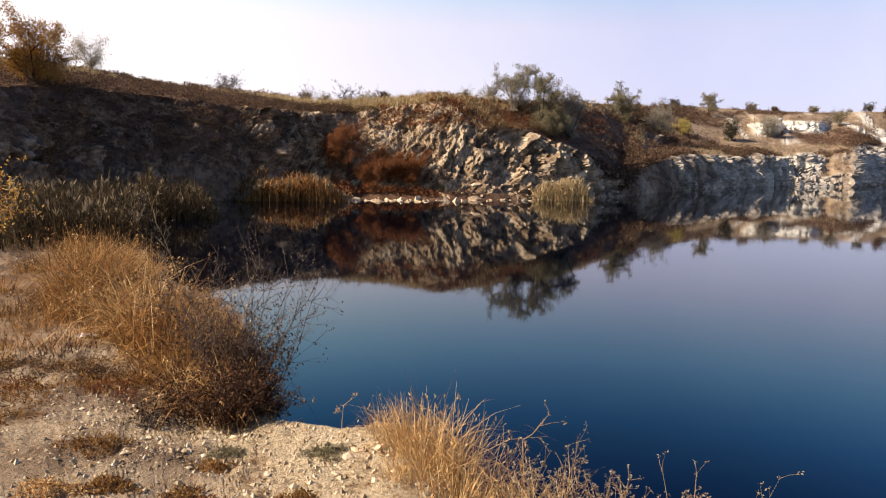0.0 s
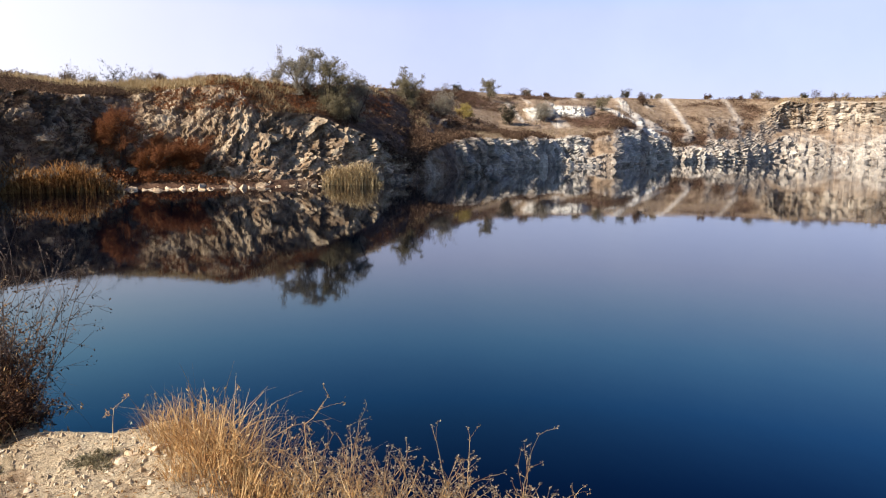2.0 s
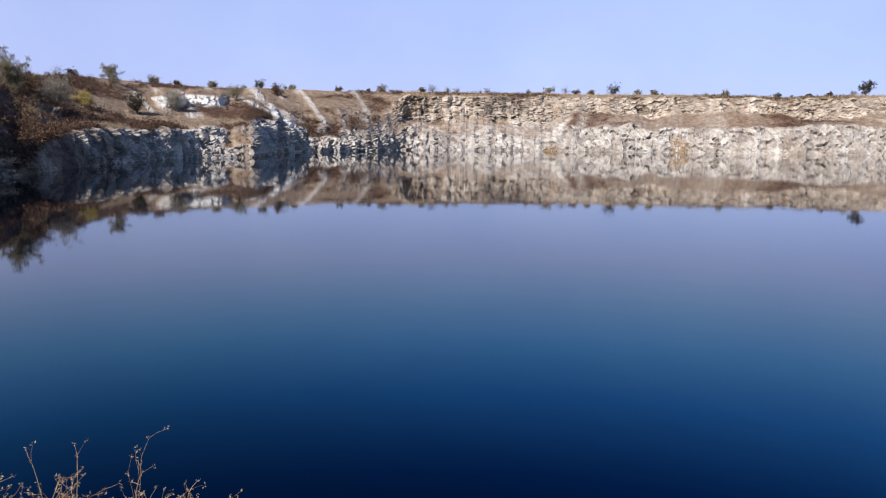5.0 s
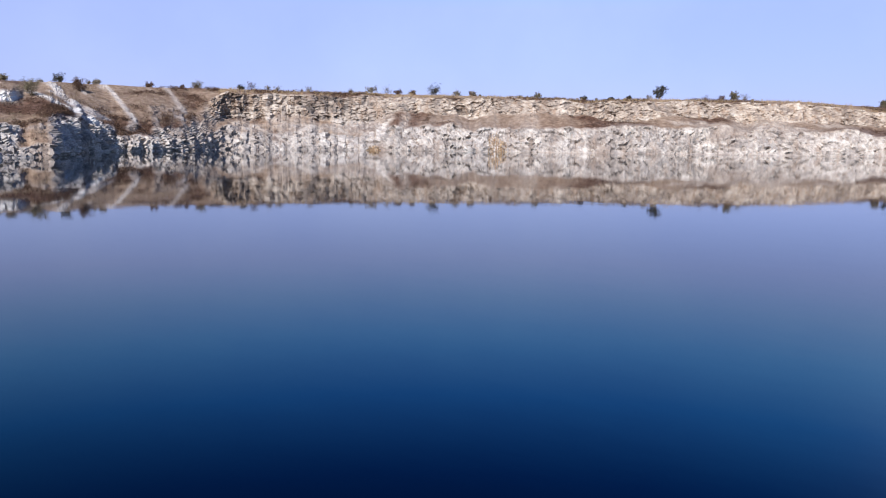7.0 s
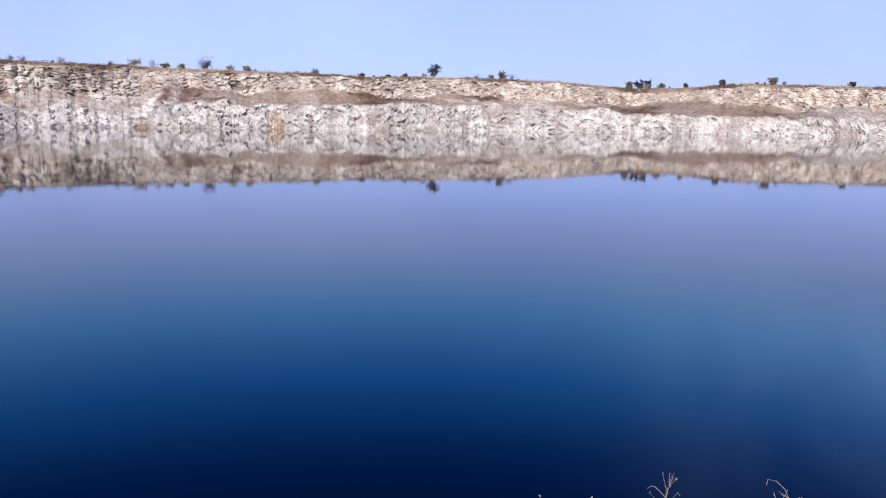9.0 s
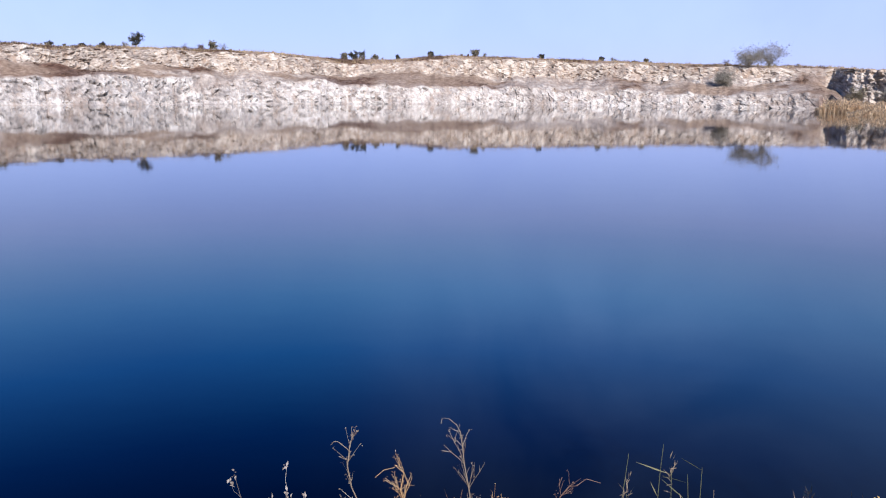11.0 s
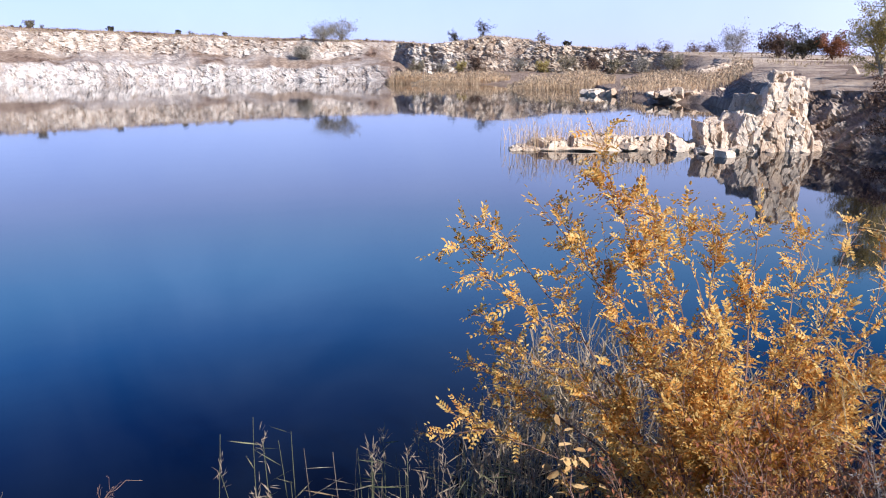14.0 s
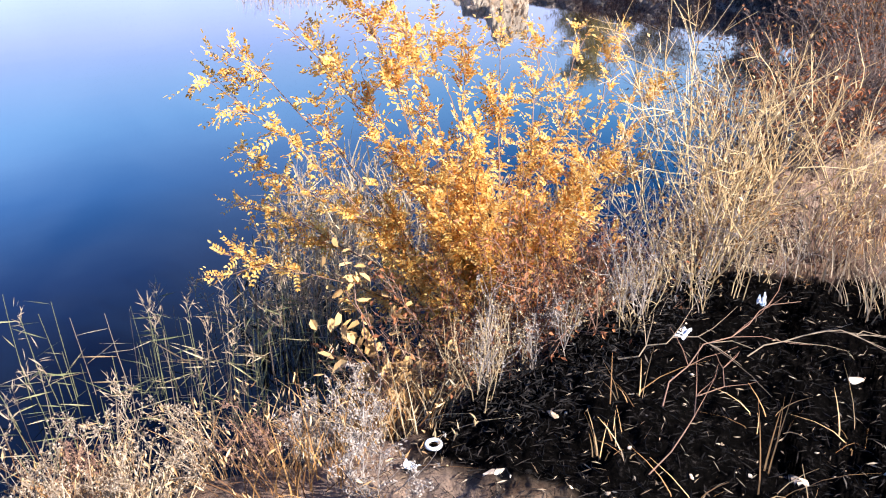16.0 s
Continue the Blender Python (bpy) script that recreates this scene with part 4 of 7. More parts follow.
def grass_tuft(az, d, height, radius, count, mat, label, seed, group="", lean=0.35, width=0.004, name="grass_tuft", seeds=0.0, base=None):
    rng = np.random.default_rng(seed)
    o = spot(az, d) if base is None else np.array(base, float)
    ob = thing(name, o, label, "grass", group)
    r = radius * np.sqrt(rng.random(count))
    a = rng.uniform(0, 2 * math.pi, count)
    root = np.stack([r * np.cos(a), r * np.sin(a), rng.uniform(-0.04, 0.01, count)], 1)
    h = height * np.where(rng.random(count) < 0.12, rng.uniform(0.95, 1.22, count), rng.uniform(0.4, 1.0, count)) * (1.05 - 0.4 * r / radius)
    ln = np.stack([np.cos(a), np.sin(a)], 1) * (r / radius)[:, None] * lean + rng.normal(size=(count, 2)) * lean * 0.75
    g = Growth()
    blades(g, root, h, ln, rng.uniform(0.5, 1.0, count) * width, rng, 5)
    if height > 0.4:                                     # a tangle of broken straw at the foot
        m = int(count * 0.9)
        r2, a2 = radius * 1.15 * np.sqrt(rng.random(m)), rng.uniform(0, 2 * math.pi, m)
        blades(g, np.stack([r2 * np.cos(a2), r2 * np.sin(a2), rng.uniform(-0.03, 0.5 * height, m)], 1), height * rng.uniform(0.15, 0.55, m), rng.normal(size=(m, 2)) * 1.3, np.full(m, width * 0.9), rng, 4, 1.1)
    g.object("foliage", mat, ob)
    if seeds:
        k = rng.random(count) < seeds
        tip = root[k] + np.concatenate([ln[k] * h[k][:, None], (h[k] * (1 - 0.25 * (ln[k] ** 2).sum(1)))[:, None]], 1)
        s = Growth()
        for _ in range(3):
            leaves(s, tip - (0, 0, 0.02) + rng.normal(size=tip.shape) * 0.012, rng.normal(size=tip.shape) * 0.5 + (0, 0, 0.8), rng.uniform(0.02, 0.045, len(tip)), width * 2.5, rng)
        s.object("seed_fluff", M_STRAW if mat is M_RUSSET else mat, ob)
    return ob


def weed(az, d, height, mat, label, seed, group="", spread=0.5, stems=3, twigs=9, r=0.0035, heads=0.02, name="dry_weed", base=None, head_mat=None, lean=(0, 0), depth=2):
    """A stiff dead weed: forking stalks with dry heads at the tips."""
    rng = np.random.default_rng(seed)
    o = spot(az, d) if base is None else np.array(base, float)
    ob = thing(name, o, label, "weed", group)
    hd, tips = Growth(), []
    for _ in range(stems):
        a = rng.uniform(0, 2 * math.pi)
        way = np.array([math.cos(a) * spread * rng.uniform(0.1, 0.8) + lean[0], math.sin(a) * spread * rng.uniform(0.1, 0.8) + lean[1], 1.0])
        main = branch(rng, (rng.normal() * 0.02, rng.normal() * 0.02, -0.03), way, height * rng.uniform(0.7, 1.1), 0.10, 7)
        g = Growth()
        tube(g, main, r, r * 0.4, 4)
        tips.append(main[-1])
        for _ in range(twigs):
            i = int(rng.integers(2, 7))
            w = unit(main[i] - main[i - 1]) + unit(rng.normal(size=3)) * 0.8
            tw = branch(rng, main[i], w, height * rng.uniform(0.12, 0.34), 0.16, 4, 0.05)
            tube(g, tw, r * 0.5, r * 0.22, 3)
            tips.append(tw[-1])
            if depth > 1:
                for _ in range(3):
                    t2 = branch(rng, tw[int(rng.integers(1, 4))], unit(tw[-1] - tw[0]) + unit(rng.normal(size=3)) * 0.9, height * rng.uniform(0.04, 0.12), 0.15, 3)
                    tube(g, t2, r * 0.28, r * 0.15, 3)
                    tips.append(t2[-1])
        g.object("stalk", mat, ob)
    if heads:
        t = np.array(tips)
        for _ in range(5):
            leaves(hd, t + rng.normal(size=t.shape) * heads * 0.3, rng.normal(size=t.shape) + (0, 0, 0.4), heads * rng.uniform(0.5, 1.2, len(t)), heads * 0.5, rng)
        hd.object("seed_fluff", head_mat or mat, ob)
    return ob


def golden_bush(base, tips, label, seed, fill=70):
    """Arching stems, each set with feathered leaves of a dozen leaflets."""
    rng = np.random.default_rng(seed)
    base = np.array(base, float)
    ob = thing("golden_shrub", base, label, "shrub")
    rest, leaf = Growth(), Growth()
    ends = [np.array(t, float) - base for t in tips]
    lo, hi = np.min(ends, 0), np.max(ends, 0)
    for _ in range(fill):
        e = ends[(list(range(4, 14)) + [17, 18, 19])[int(rng.integers(0, 13))]] * rng.uniform(0.4, 0.78) + rng.normal(size=3) * (0.16, 0.16, 0.10)
        e[2] = max(e[2] - rng.uniform(0, 0.35), 0.12)
        ends.append(e)
    L, Wy = [], []
    for n, e in enumerate(ends):
        full = n < len(tips)
        start = np.array([rng.normal() * 0.10, rng.normal() * 0.12, -0.1])
        s = np.linspace(0, 1, 9)[:, None]
        mid = start * 0.5 + e * 0.5 + np.array([-e[0] * 0.15, -e[1] * 0.15, 0.10 + 0.10 * abs(e[2])])
        main = (1 - s) ** 2 * start + 2 * s * (1 - s) * mid + s ** 2 * e + rng.normal(size=(9, 3)) * 0.012
        stem = Growth() if full else rest
        tube(stem, main, 0.008 if full else 0.005, 0.0015, 4)
        sub = [main[3:]]
        for _ in range(11 if full else 7):
            i = int(rng.integers(3, 9))
            w = unit(main[min(i, 8)] - main[i - 1]) + unit(rng.normal(size=3)) * 0.5
            tw = branch(rng, main[i - 1], w, rng.uniform(0.12, 0.34), 0.12, 4, 0.05)
            tube(stem, tw, 0.0025, 0.001, 3)
            sub.append(tw)
        if full:
            stem.object("stem", M_STEM, ob)
        for path in sub:
            for q in range(1, len(path)):
                for _ in range(5 if q < len(path) - 1 else 7):
                    if rng.random() < (0.28 if full else 0.7):
                        continue
                    p = path[q] + (path[q - 1] - path[q]) * rng.random()
                    d = unit(unit(path[q] - path[q - 1]) * 0.7 + unit(rng.normal(size=3)) * 0.8 + (0, 0, -0.05))
                    L.append(p), Wy.append(d)
    L, Wy = np.array(L), np.array(Wy)
    n = len(L)
    side = unit(np.cross(Wy, unit(rng.normal(size=(n, 3)) * 0.5 + (0, 0, 1))))
    face = unit(np.cross(side, Wy))
    rach = rng.uniform(0.06, 0.125, n)[:, None]
    size = rng.uniform(0.019, 0.031, n)
    for j in range(5):
        for sgn in (-1, 1):
            u = (j + 0.8) / 5.4
            pos = L + Wy * rach * u + np.array((0, 0, -0.2)) * u ** 2 * rach
            d = side * sgn + Wy * 0.75 + rng.normal(size=(n, 3)) * 0.09
            keep = rng.random(n) < 0.88
            leaves(leaf, pos[keep], d[keep], (size * (1 - 0.35 * abs(u - 0.5)))[keep], (size * 0.5)[keep], rng, 0.18, True, (face + rng.normal(size=(n, 3)) * 0.22)[keep])
    leaves(leaf, L + Wy * rach, Wy, size, size * 0.5, rng, 0.18, True, face)
    rest.object("undergrowth", M_STEM, ob)["kind"] = "stuff"
    leaf.object("foliage", M_GOLD, ob)
    return ob


def twig_bush(az, d, height, spread, twig, leaf, label, seed, name="shrub", leaf_count=500, leaf_size=0.03, stems=16, r=0.005, group="", base=None, twigs=9):
    """A thicket of forking stems with sparse leaves."""
    rng = np.random.default_rng(seed)
    o = spot(az, d, 0.05) if base is None else np.array(base, float)
    ob = thing(name, o, label, "shrub", group)
    lf, tips = Growth(), []
    for _ in range(stems):
        g = Growth()
        a = rng.uniform(0, 2 * math.pi)
        k = rng.uniform(0.05, 1.0)
        main = branch(rng, (math.cos(a) * spread * 0.12, math.sin(a) * spread * 0.12, 0), (math.cos(a) * k * spread / height, math.sin(a) * k * spread / height, 1.0), height * rng.uniform(0.6, 1.1), 0.13, 7)
        tube(g, main, r, r * 0.3, 4)
        tips += list(main[3:])
        for _ in range(twigs):
            i = int(rng.integers(2, 7))
            tw = branch(rng, main[i], unit(main[i] - main[i - 1]) + unit(rng.normal(size=3)) * 0.85, height * rng.uniform(0.12, 0.38), 0.15, 4, 0.04)
            tube(g, tw, r * 0.5, r * 0.18, 3)
            tips += list(tw[1:])
            for _ in range(2):
                t2 = branch(rng, tw[2], unit(tw[-1] - tw[0]) + unit(rng.normal(size=3)) * 0.8, height * rng.uniform(0.06, 0.18), 0.15, 3)
                tube(g, t2, r * 0.28, r * 0.14, 3)
                tips.append(t2[-1])
        g.object("stem", twig, ob)
    if leaf_count:
        t = np.array(tips)
        t = t[rng.integers(0, len(t), leaf_count)] + rng.normal(size=(leaf_count, 3)) * leaf_size * 0.6
        leaves(lf, t, rng.normal(size=t.shape) + (0, 0, -0.2), leaf_size * rng.uniform(0.6, 1.3, leaf_count), leaf_size * 0.5, rng)
        lf.object("foliage", leaf, ob)
    return ob


# ---------------------------------------------------------------- stones
def stone_material():
    m, nt, b = material("pale_limestone")
    info = nt.nodes.new("ShaderNodeObjectInfo")
    col = ramp(nt, info.outputs["Random"], [(0.0, (0.47, 0.34, 0.225)), (0.5, (0.63, 0.48, 0.335)), (1.0, (0.74, 0.59, 0.43))])
    obj = nt.nodes.new("ShaderNodeNewGeometry").outputs["Position"]
    big = noise_tex(nt, 1.6, 6, 0.65, obj)
    fine = noise_tex(nt, 14, 8, 0.7, obj)
    crack = node(nt, "ShaderNodeTexVoronoi", Scale=1.3)
    crack.feature = "DISTANCE_TO_EDGE"
    wv = nt.nodes.new("ShaderNodeVectorMath")
    wv.operation = "ADD"
    nz = node(nt, "ShaderNodeTexNoise", Scale=2.0)
    nt.links.new(obj, wv.inputs[0])
    nt.links.new(nz.outputs["Color"], wv.inputs[1])
    nt.links.new(wv.outputs[0], crack.inputs["Vector"])
    col = mix(nt, calc(nt, "MULTIPLY", ramp(nt, big, [(0.5, (0, 0, 0)), (0.7, (1, 1, 1))]), 0.6), col, (0.40, 0.25, 0.14))
    col = mix(nt, 0.7, col, ramp(nt, fine, [(0.3, (0.5, 0.48, 0.45)), (0.6, (1, 1, 1))]), "MULTIPLY")
    gap = ramp(nt, crack.outputs["Distance"], [(0.0, (0.4, 0.36, 0.32)), (0.02, (1, 1, 1))])
    col = mix(nt, 0.8, col, gap, "MULTIPLY")
    nt.links.new(col, b.inputs["Base Color"])
    b.inputs["Roughness"].default_value = 0.92
    b.inputs["Specular IOR Level"].default_value = 0.2
    bump(nt, b, calc(nt, "ADD", fine, gap), 0.8, 0.06)
    return m


M_STONE = stone_material()


def stone_mesh(name, seed, planes=13, flat_z=1.0, detail=3, rough=0.03, boxy=0.0):
    """A boulder hewn by random planes; boxy ones keep to the rock's own joints."""
    rng = np.random.default_rng(seed)
    bm = bmesh.new()
    bmesh.ops.create_icosphere(bm, subdivisions=detail, radius=1.4 if boxy else 1.0)
    v = np.array([x.co for x in bm.verts])
    if boxy:
        axes = np.concatenate([np.eye(3), -np.eye(3)])
        for n in axes:
            n = unit(n + rng.normal(size=3) * 0.16)
            v -= np.maximum(v @ n - rng.uniform(0.72, 0.95), 0)[:, None] * n
    for _ in range(planes):
        n = unit(rng.normal(size=3))
        d = rng.uniform(0.85, 1.1) if boxy else rng.uniform(0.5, 0.8)
        v -= np.maximum(v @ n - d, 0)[:, None] * n
    if boxy:
        val, tilt, gap = blocks(v * 1.1 + seed * 3.7, seed)
        v += unit(v) * ((val - 0.5) * 0.12 + tilt * 0.12 - np.clip(0.10 - gap, 0, 1) * 0.5)[:, None]
    v += (fbm(v * 2.5 + seed, 3, seed)[:, None] - 0.5) * rough * 4 * unit(v)
    v[:, 2] *= flat_z
    for x, c in zip(bm.verts, v):
        x.co = c
    me = bpy.data.meshes.new(name)
    bm.to_mesh(me)
    bm.free()
    me.materials.append(M_STONE)
    return me


PEBBLES = [stone_mesh("stone", 200 + i, 9, 0.7, 1, 0.02) for i in range(8)]
BOULDERS = [stone_mesh("boulder", 300 + i, 6, 1.0, 4, 0.02, 1.0) for i in range(8)]


def lay(name, me, at, size, parent, rng, tilt=0.4):
    ob = new(name, me)
    ob.location = at
    ob.rotation_euler = (rng.normal() * tilt, rng.normal() * tilt, rng.uniform(0, 6.28))
    ob.scale = size
    if parent:
        ob.parent = parent
        ob.location = Vector(at) - parent.location
    return ob


# ---------------------------------------------------------------- far things: trees on the rims
TREES_LEFT = [   # bearing, distance, height, spread, leaf, leaf size, leaf count, words
    (-29.6, 44.5, 3.1, 3.6, M_ORANGE, 0.14, 3600, "spreading tree with thinning orange autumn leaves on the slope"),
    (-26.4, 66, 2.2, 3.2, M_SILVER, 0.11, 1100, "bare grey rounded tree on the grassy hillside"),
    (-17.8, 72, 1.1, 3.2, M_DARK, 0.16, 320, "low dark shrub on the grassy skyline"),
    (2.7, 58.2, 3.3, 2.7, M_SILVER, 0.13, 1900, "grey-green rounded tree on the cliff edge"),
    (4.7, 57.4, 3.9, 3.0, M_OLIVE, 0.13, 2200, "olive-yellow bushy tree on the cliff edge"),
    (6.6, 58.6, 3.6, 2.5, M_SILVER, 0.13, 1600, "slender grey-green tree on the cliff edge"),
    (5.6, 56.8, 2.0, 2.6, M_OLIVE, 0.12, 1300, "dense olive bush below the trees"),
    (1.0, 61, 1.0, 1.8, M_SILVER, 0.15, 260, "small grey shrub on the cliff edge"),
    (10.6, 84, 3.8, 3.0, M_OLIVE, 0.15, 2200, "tall olive tree with an open crown on the slope"),
    (16.2, 135, 3.4, 3.6, M_OLIVE, 0.26, 500, "rounded olive shrub on the terrace slope"),
]
TREES_TERRACE = [
    (12.9, 92, 2.6, 4.4, M_SILVER, 0.2, 700, "tan leafless thicket on the brown slope"),
    (14.6, 104, 1.7, 2.6, M_LIME, 0.22, 380, "yellowing bush on the terrace"),
    (17.8, 112, 2.6, 3.0, M_DARK, 0.24, 420, "dark green bush on the terrace"),
    (11.3, 90, 2.0, 3.6, M_SCRUB, 0.2, 500, "brown scrubby bush on the slope"),
    (20.2, 120, 2.4, 3.4, M_SILVER, 0.24, 380, "pale thicket below the white outcrop"),
    (24.3, 135, 2.0, 3.2, M_OLIVE, 0.24, 320, "olive scrub above the pale ledges"),
    (27.2, 150, 1.8, 3.4, M_SCRUB, 0.26, 300, "brown scrub under the rim"),
]
for i, (az, d, h, sp, leaf, size, cnt, words) in enumerate(TREES_LEFT + TREES_TERRACE):
    tree(az, d, h, sp, leaf, words, 400 + i, "tree" if h > 2.3 else "shrub", size, cnt, trunk=0.04, airy=0.5, category="tree" if h > 2.3 else "shrub")

RIM_SHRUBS = [   # bearing, metres behind the crest, height
    (-12.4, 3, 0.9), (-11.0, 4, 0.8), (-9.3, 5, 1.4), (-8.0, 5, 0.9), (-6.6, 4, 0.8), (-0.8, 5, 0.6), (13.9, 4, 1.2), (19.0, 5, 1.3), (20.4, 6, 1.0), (22.8, 4, 1.2),
    (26.0, 6, 1.6), (28.2, 3, 1.0), (31.5, 4, 1.2), (34.6, 5, 1.5), (37.5, 4, 1.0), (46.7, 3, 1.6), (48.6, 4, 1.2), (49.7, 5, 1.2), (51.2, 3, 2.2), (52.9, 5, 1.2),
    (54.0, 5, 1.1), (58.7, 4, 1.6), (62.0, 4, 1.0)]
RIM_FAR = [
    (67.25, 2, 2.8), (72.2, 4, 1.9), (63.9, 5, 0.9), (65.2, 5, 0.9), (81.2, 4, 1.9), (81.9, 5, 2.2), (82.5, 4, 2.0), (83.4, 5, 1.3), (85.0, 4, 1.1), (87.4, 4, 1.4),
    (90.6, 4, 2.0), (95.3, 4, 1.2), (99.5, 4, 1.2), (102.6, 4, 1.0), (118.6, 4, 3.6), (120.6, 6, 4.4), (124.8, 5, 3.0), (126.6, 4, 2.0)]
for i, (az, back, h) in enumerate(RIM_SHRUBS + RIM_FAR):
    crest = float(np.interp(az, AZ, CREST_D))
    big = crest > 130
    tree(az, crest + back, h * (0.7 if big and i < 23 else 0.95), h * (1.25 if i >= 23 else 1.7), (M_SCRUB, M_OLIVE, M_DARK, M_SILVER)[i % 4] if i < 23 else (M_DARK if i % 3 else M_OLIVE), "small dark round shrub on the far quarry rim" if big else "small grizzled shrub on the grassy rim",
         500 + i, "rim_shrub", 0.3 if big else 0.14, (380 if i >= 23 else 170) if big else 200, trunk=0.03, group="shrubs along the rim", category="shrub")
rng = np.random.default_rng(5)
for i in range(70):                                                   # low tufts of brush along the skyline
    az = rng.uniform(-14, 128)
    crest, h = float(np.interp(az, AZ, CREST_D)), 0.3 + 0.7 * rng.random() ** 2
    big = crest > 130
    tree(az, crest + rng.uniform(0, 6), h * (1.4 if big else 0.8), h * rng.uniform(1.4, 3.0), (M_SILVER, M_SCRUB, M_OLIVE)[i % 3], "low tuft of dry brush on the skyline", 5600 + i, "rim_brush", 0.24 if big else 0.12, 45, trunk=0.03, group="brush along the skyline", category="shrub")
for i, (az, d, h, sp) in enumerate([(109.3, 196, 2.2, 8), (110.5, 200, 2.6, 9), (107.9, 190, 1.6, 6)]):
    tree(az, d, h, sp, M_SILVER, "pale grey-green thicket above the quarry wall", 560 + i, "thicket", 0.34, 700, trunk=0.03, airy=1, group="thicket above the wall", category="shrub")

# the south bank
tree(148.6, 47, 6.4, 4.2, M_LIME, "slender poplar with yellowing leaves and pale bark", 600, "poplar", 0.15, 2300, bark=M_BARK, trunk=0.22, airy=0.4)
tree(146.6, 48, 3.8, 3.4, M_LIME, "young yellow-green tree beside the poplar", 601, "tree", 0.15, 1300, bark=M_BARK, trunk=0.15, airy=0.4)
tree(149.8, 52, 4.6, 2.4, M_OLIVE, "grey-green tree on the south bank", 602, "tree", 0.15, 1800, trunk=0.15)
tree(151.8, 37, 2.3, 3.6, M_OLIVE, "grey-olive half-bare bush on the bank edge", 603, "shrub", 0.11, 1500, trunk=0.1, airy=0.6, category="shrub")
tree(158.2, 38, 4.4, 3.8, M_OLIVE, "broad leafy willow on the south bank", 604, "willow", 0.12, 3200, trunk=0.2)
tree(161.0, 36, 3.0, 4.6, M_SCRUB, "dark brown thicket on the bank edge", 605, "shrub", 0.11, 1600, trunk=0.1, category="shrub")
tree(140.6, 160, 2.7, 9, M_SCRUB, "dark reddish hedge in the distance", 606, "hedge", 0.5, 700, trunk=0.1, category="hedge")
tree(142.0, 150, 3.4, 6.5, M_DARK, "dark green spreading tree in the distance", 607, "tree", 0.42, 800, trunk=0.15)
tree(143.8, 150, 2.8, 7.5, M_RUST, "reddish-brown bushes in the distance", 608, "hedge", 0.45, 600, trunk=0.1, category="hedge")
tree(137.8, 170, 3.2, 8, M_SILVER, "bare grey trees in the distance", 609, "tree", 0.4, 420, trunk=0.1, airy=1)
for i, (az, d, h, sp) in enumerate([(131.8, 420, 2.2, 9), (133.2, 430, 2.6, 11), (130.2, 400, 1.6, 9), (135.2, 420, 2.0, 12), (136.4, 400, 1.8, 10)]):
    tree(az, d, h, sp, M_SCRUB, "far brown tree clump on the plain", 620 + i, "tree", 0.6, 320, trunk=0.1, group="far trees on the plain")

for i, (az, d, h, sp, leaf) in enumerate([(115.8, 176, 3.0, 4.0, M_OLIVE), (117.6, 172, 2.4, 3.6, M_SILVER), (119.0, 168, 2.0, 3.0, M_LIME), (120.2, 166, 3.2, 3.4, M_SCRUB), (123.2, 160, 2.4, 3.6, M_SILVER), (124.9, 158, 2.2, 2.8, M_LIME), (126.6, 156, 3.0, 4.4, M_OLIVE), (128.2, 154, 2.4, 4.0, M_SCRUB), (129.8, 150, 2.6, 4.2, M_OLIVE), (131.8, 146, 2.4, 4.0, M_SILVER), (133.8, 140, 2.2, 4.4, M_OLIVE)]):
    tree(az, d, h, sp, leaf, "half-bare bush at the foot of the south cliff", 660 + i, "cliff_bush", 0.26, 420, trunk=0.03, airy=0.5, group="bushes under the south cliff", category="shrub")

# scrub and tussocks all over the slopes
def slope_cover(name, mat, pick, count, size, per, label, seed, grass=False):
    rng = np.random.default_rng(seed)
    rows, cols = np.nonzero(pick)
    k = rng.integers(0, len(rows), count)
    at = P[rows[k], cols[k]]
    keep = at[:, 2] > 0.15
    at = at[keep]
    n = len(at)
    s = size * rng.uniform(0.4, 1.3, n)
    g = Growth()
    if grass:
        i = np.repeat(np.arange(n), per)
        root = at[i] + np.stack([rng.normal(size=n * per) * 0.3 * s[i], rng.normal(size=n * per) * 0.3 * s[i], np.full(n * per, -0.05)], 1)
        blades(g, root, s[i] * rng.uniform(0.5, 1.2, n * per), rng.normal(size=(n * per, 2)) * 0.4, np.full(n * per, size * 0.05), rng, 3)
    else:
        i = np.repeat(np.arange(n), per)
        d = unit(rng.normal(size=(n * per, 3))) * np.array([1, 1, 0.7])
        d[:, 2] = np.abs(d[:, 2])
        pos = at[i] + d * s[i][:, None] * rng.uniform(0.3, 0.75, n * per)[:, None]
        leaves(g, pos, d + rng.normal(size=d.shape) * 0.6, s[i] * rng.uniform(0.12, 0.28, n * per), s[i] * 0.11, rng)
    return tagged(g.object(name, mat), label, "scrub", kind="stuff")


loose = shore & (bare < 0.25) & (P[..., 2] > 0.2)
slope_cover("scrub", M_SCRUB, loose & (azg < 12.5) & (azg > -36) & (scrub > 0.3), 2600, 0.55, 42, "dark brown dry scrub covering the near slope", 700)
for i, (az, d, h, sp) in enumerate([(-9.2, 51.0, 3.9, 3.0), (-7.6, 50.8, 2.3, 2.6), (-6.2, 51.0, 2.0, 2.6), (-4.7, 51.0, 1.7, 2.6), (-10.6, 51.5, 1.6, 2.2)]):
    tree(az, d, h, sp, M_RUST, "rust-red leafy bush at the foot of the cliff", 640 + i, "rust_bush", 0.105, 2500, trunk=0.02, airy=0.4, group="rust bushes under the cliff", category="shrub")
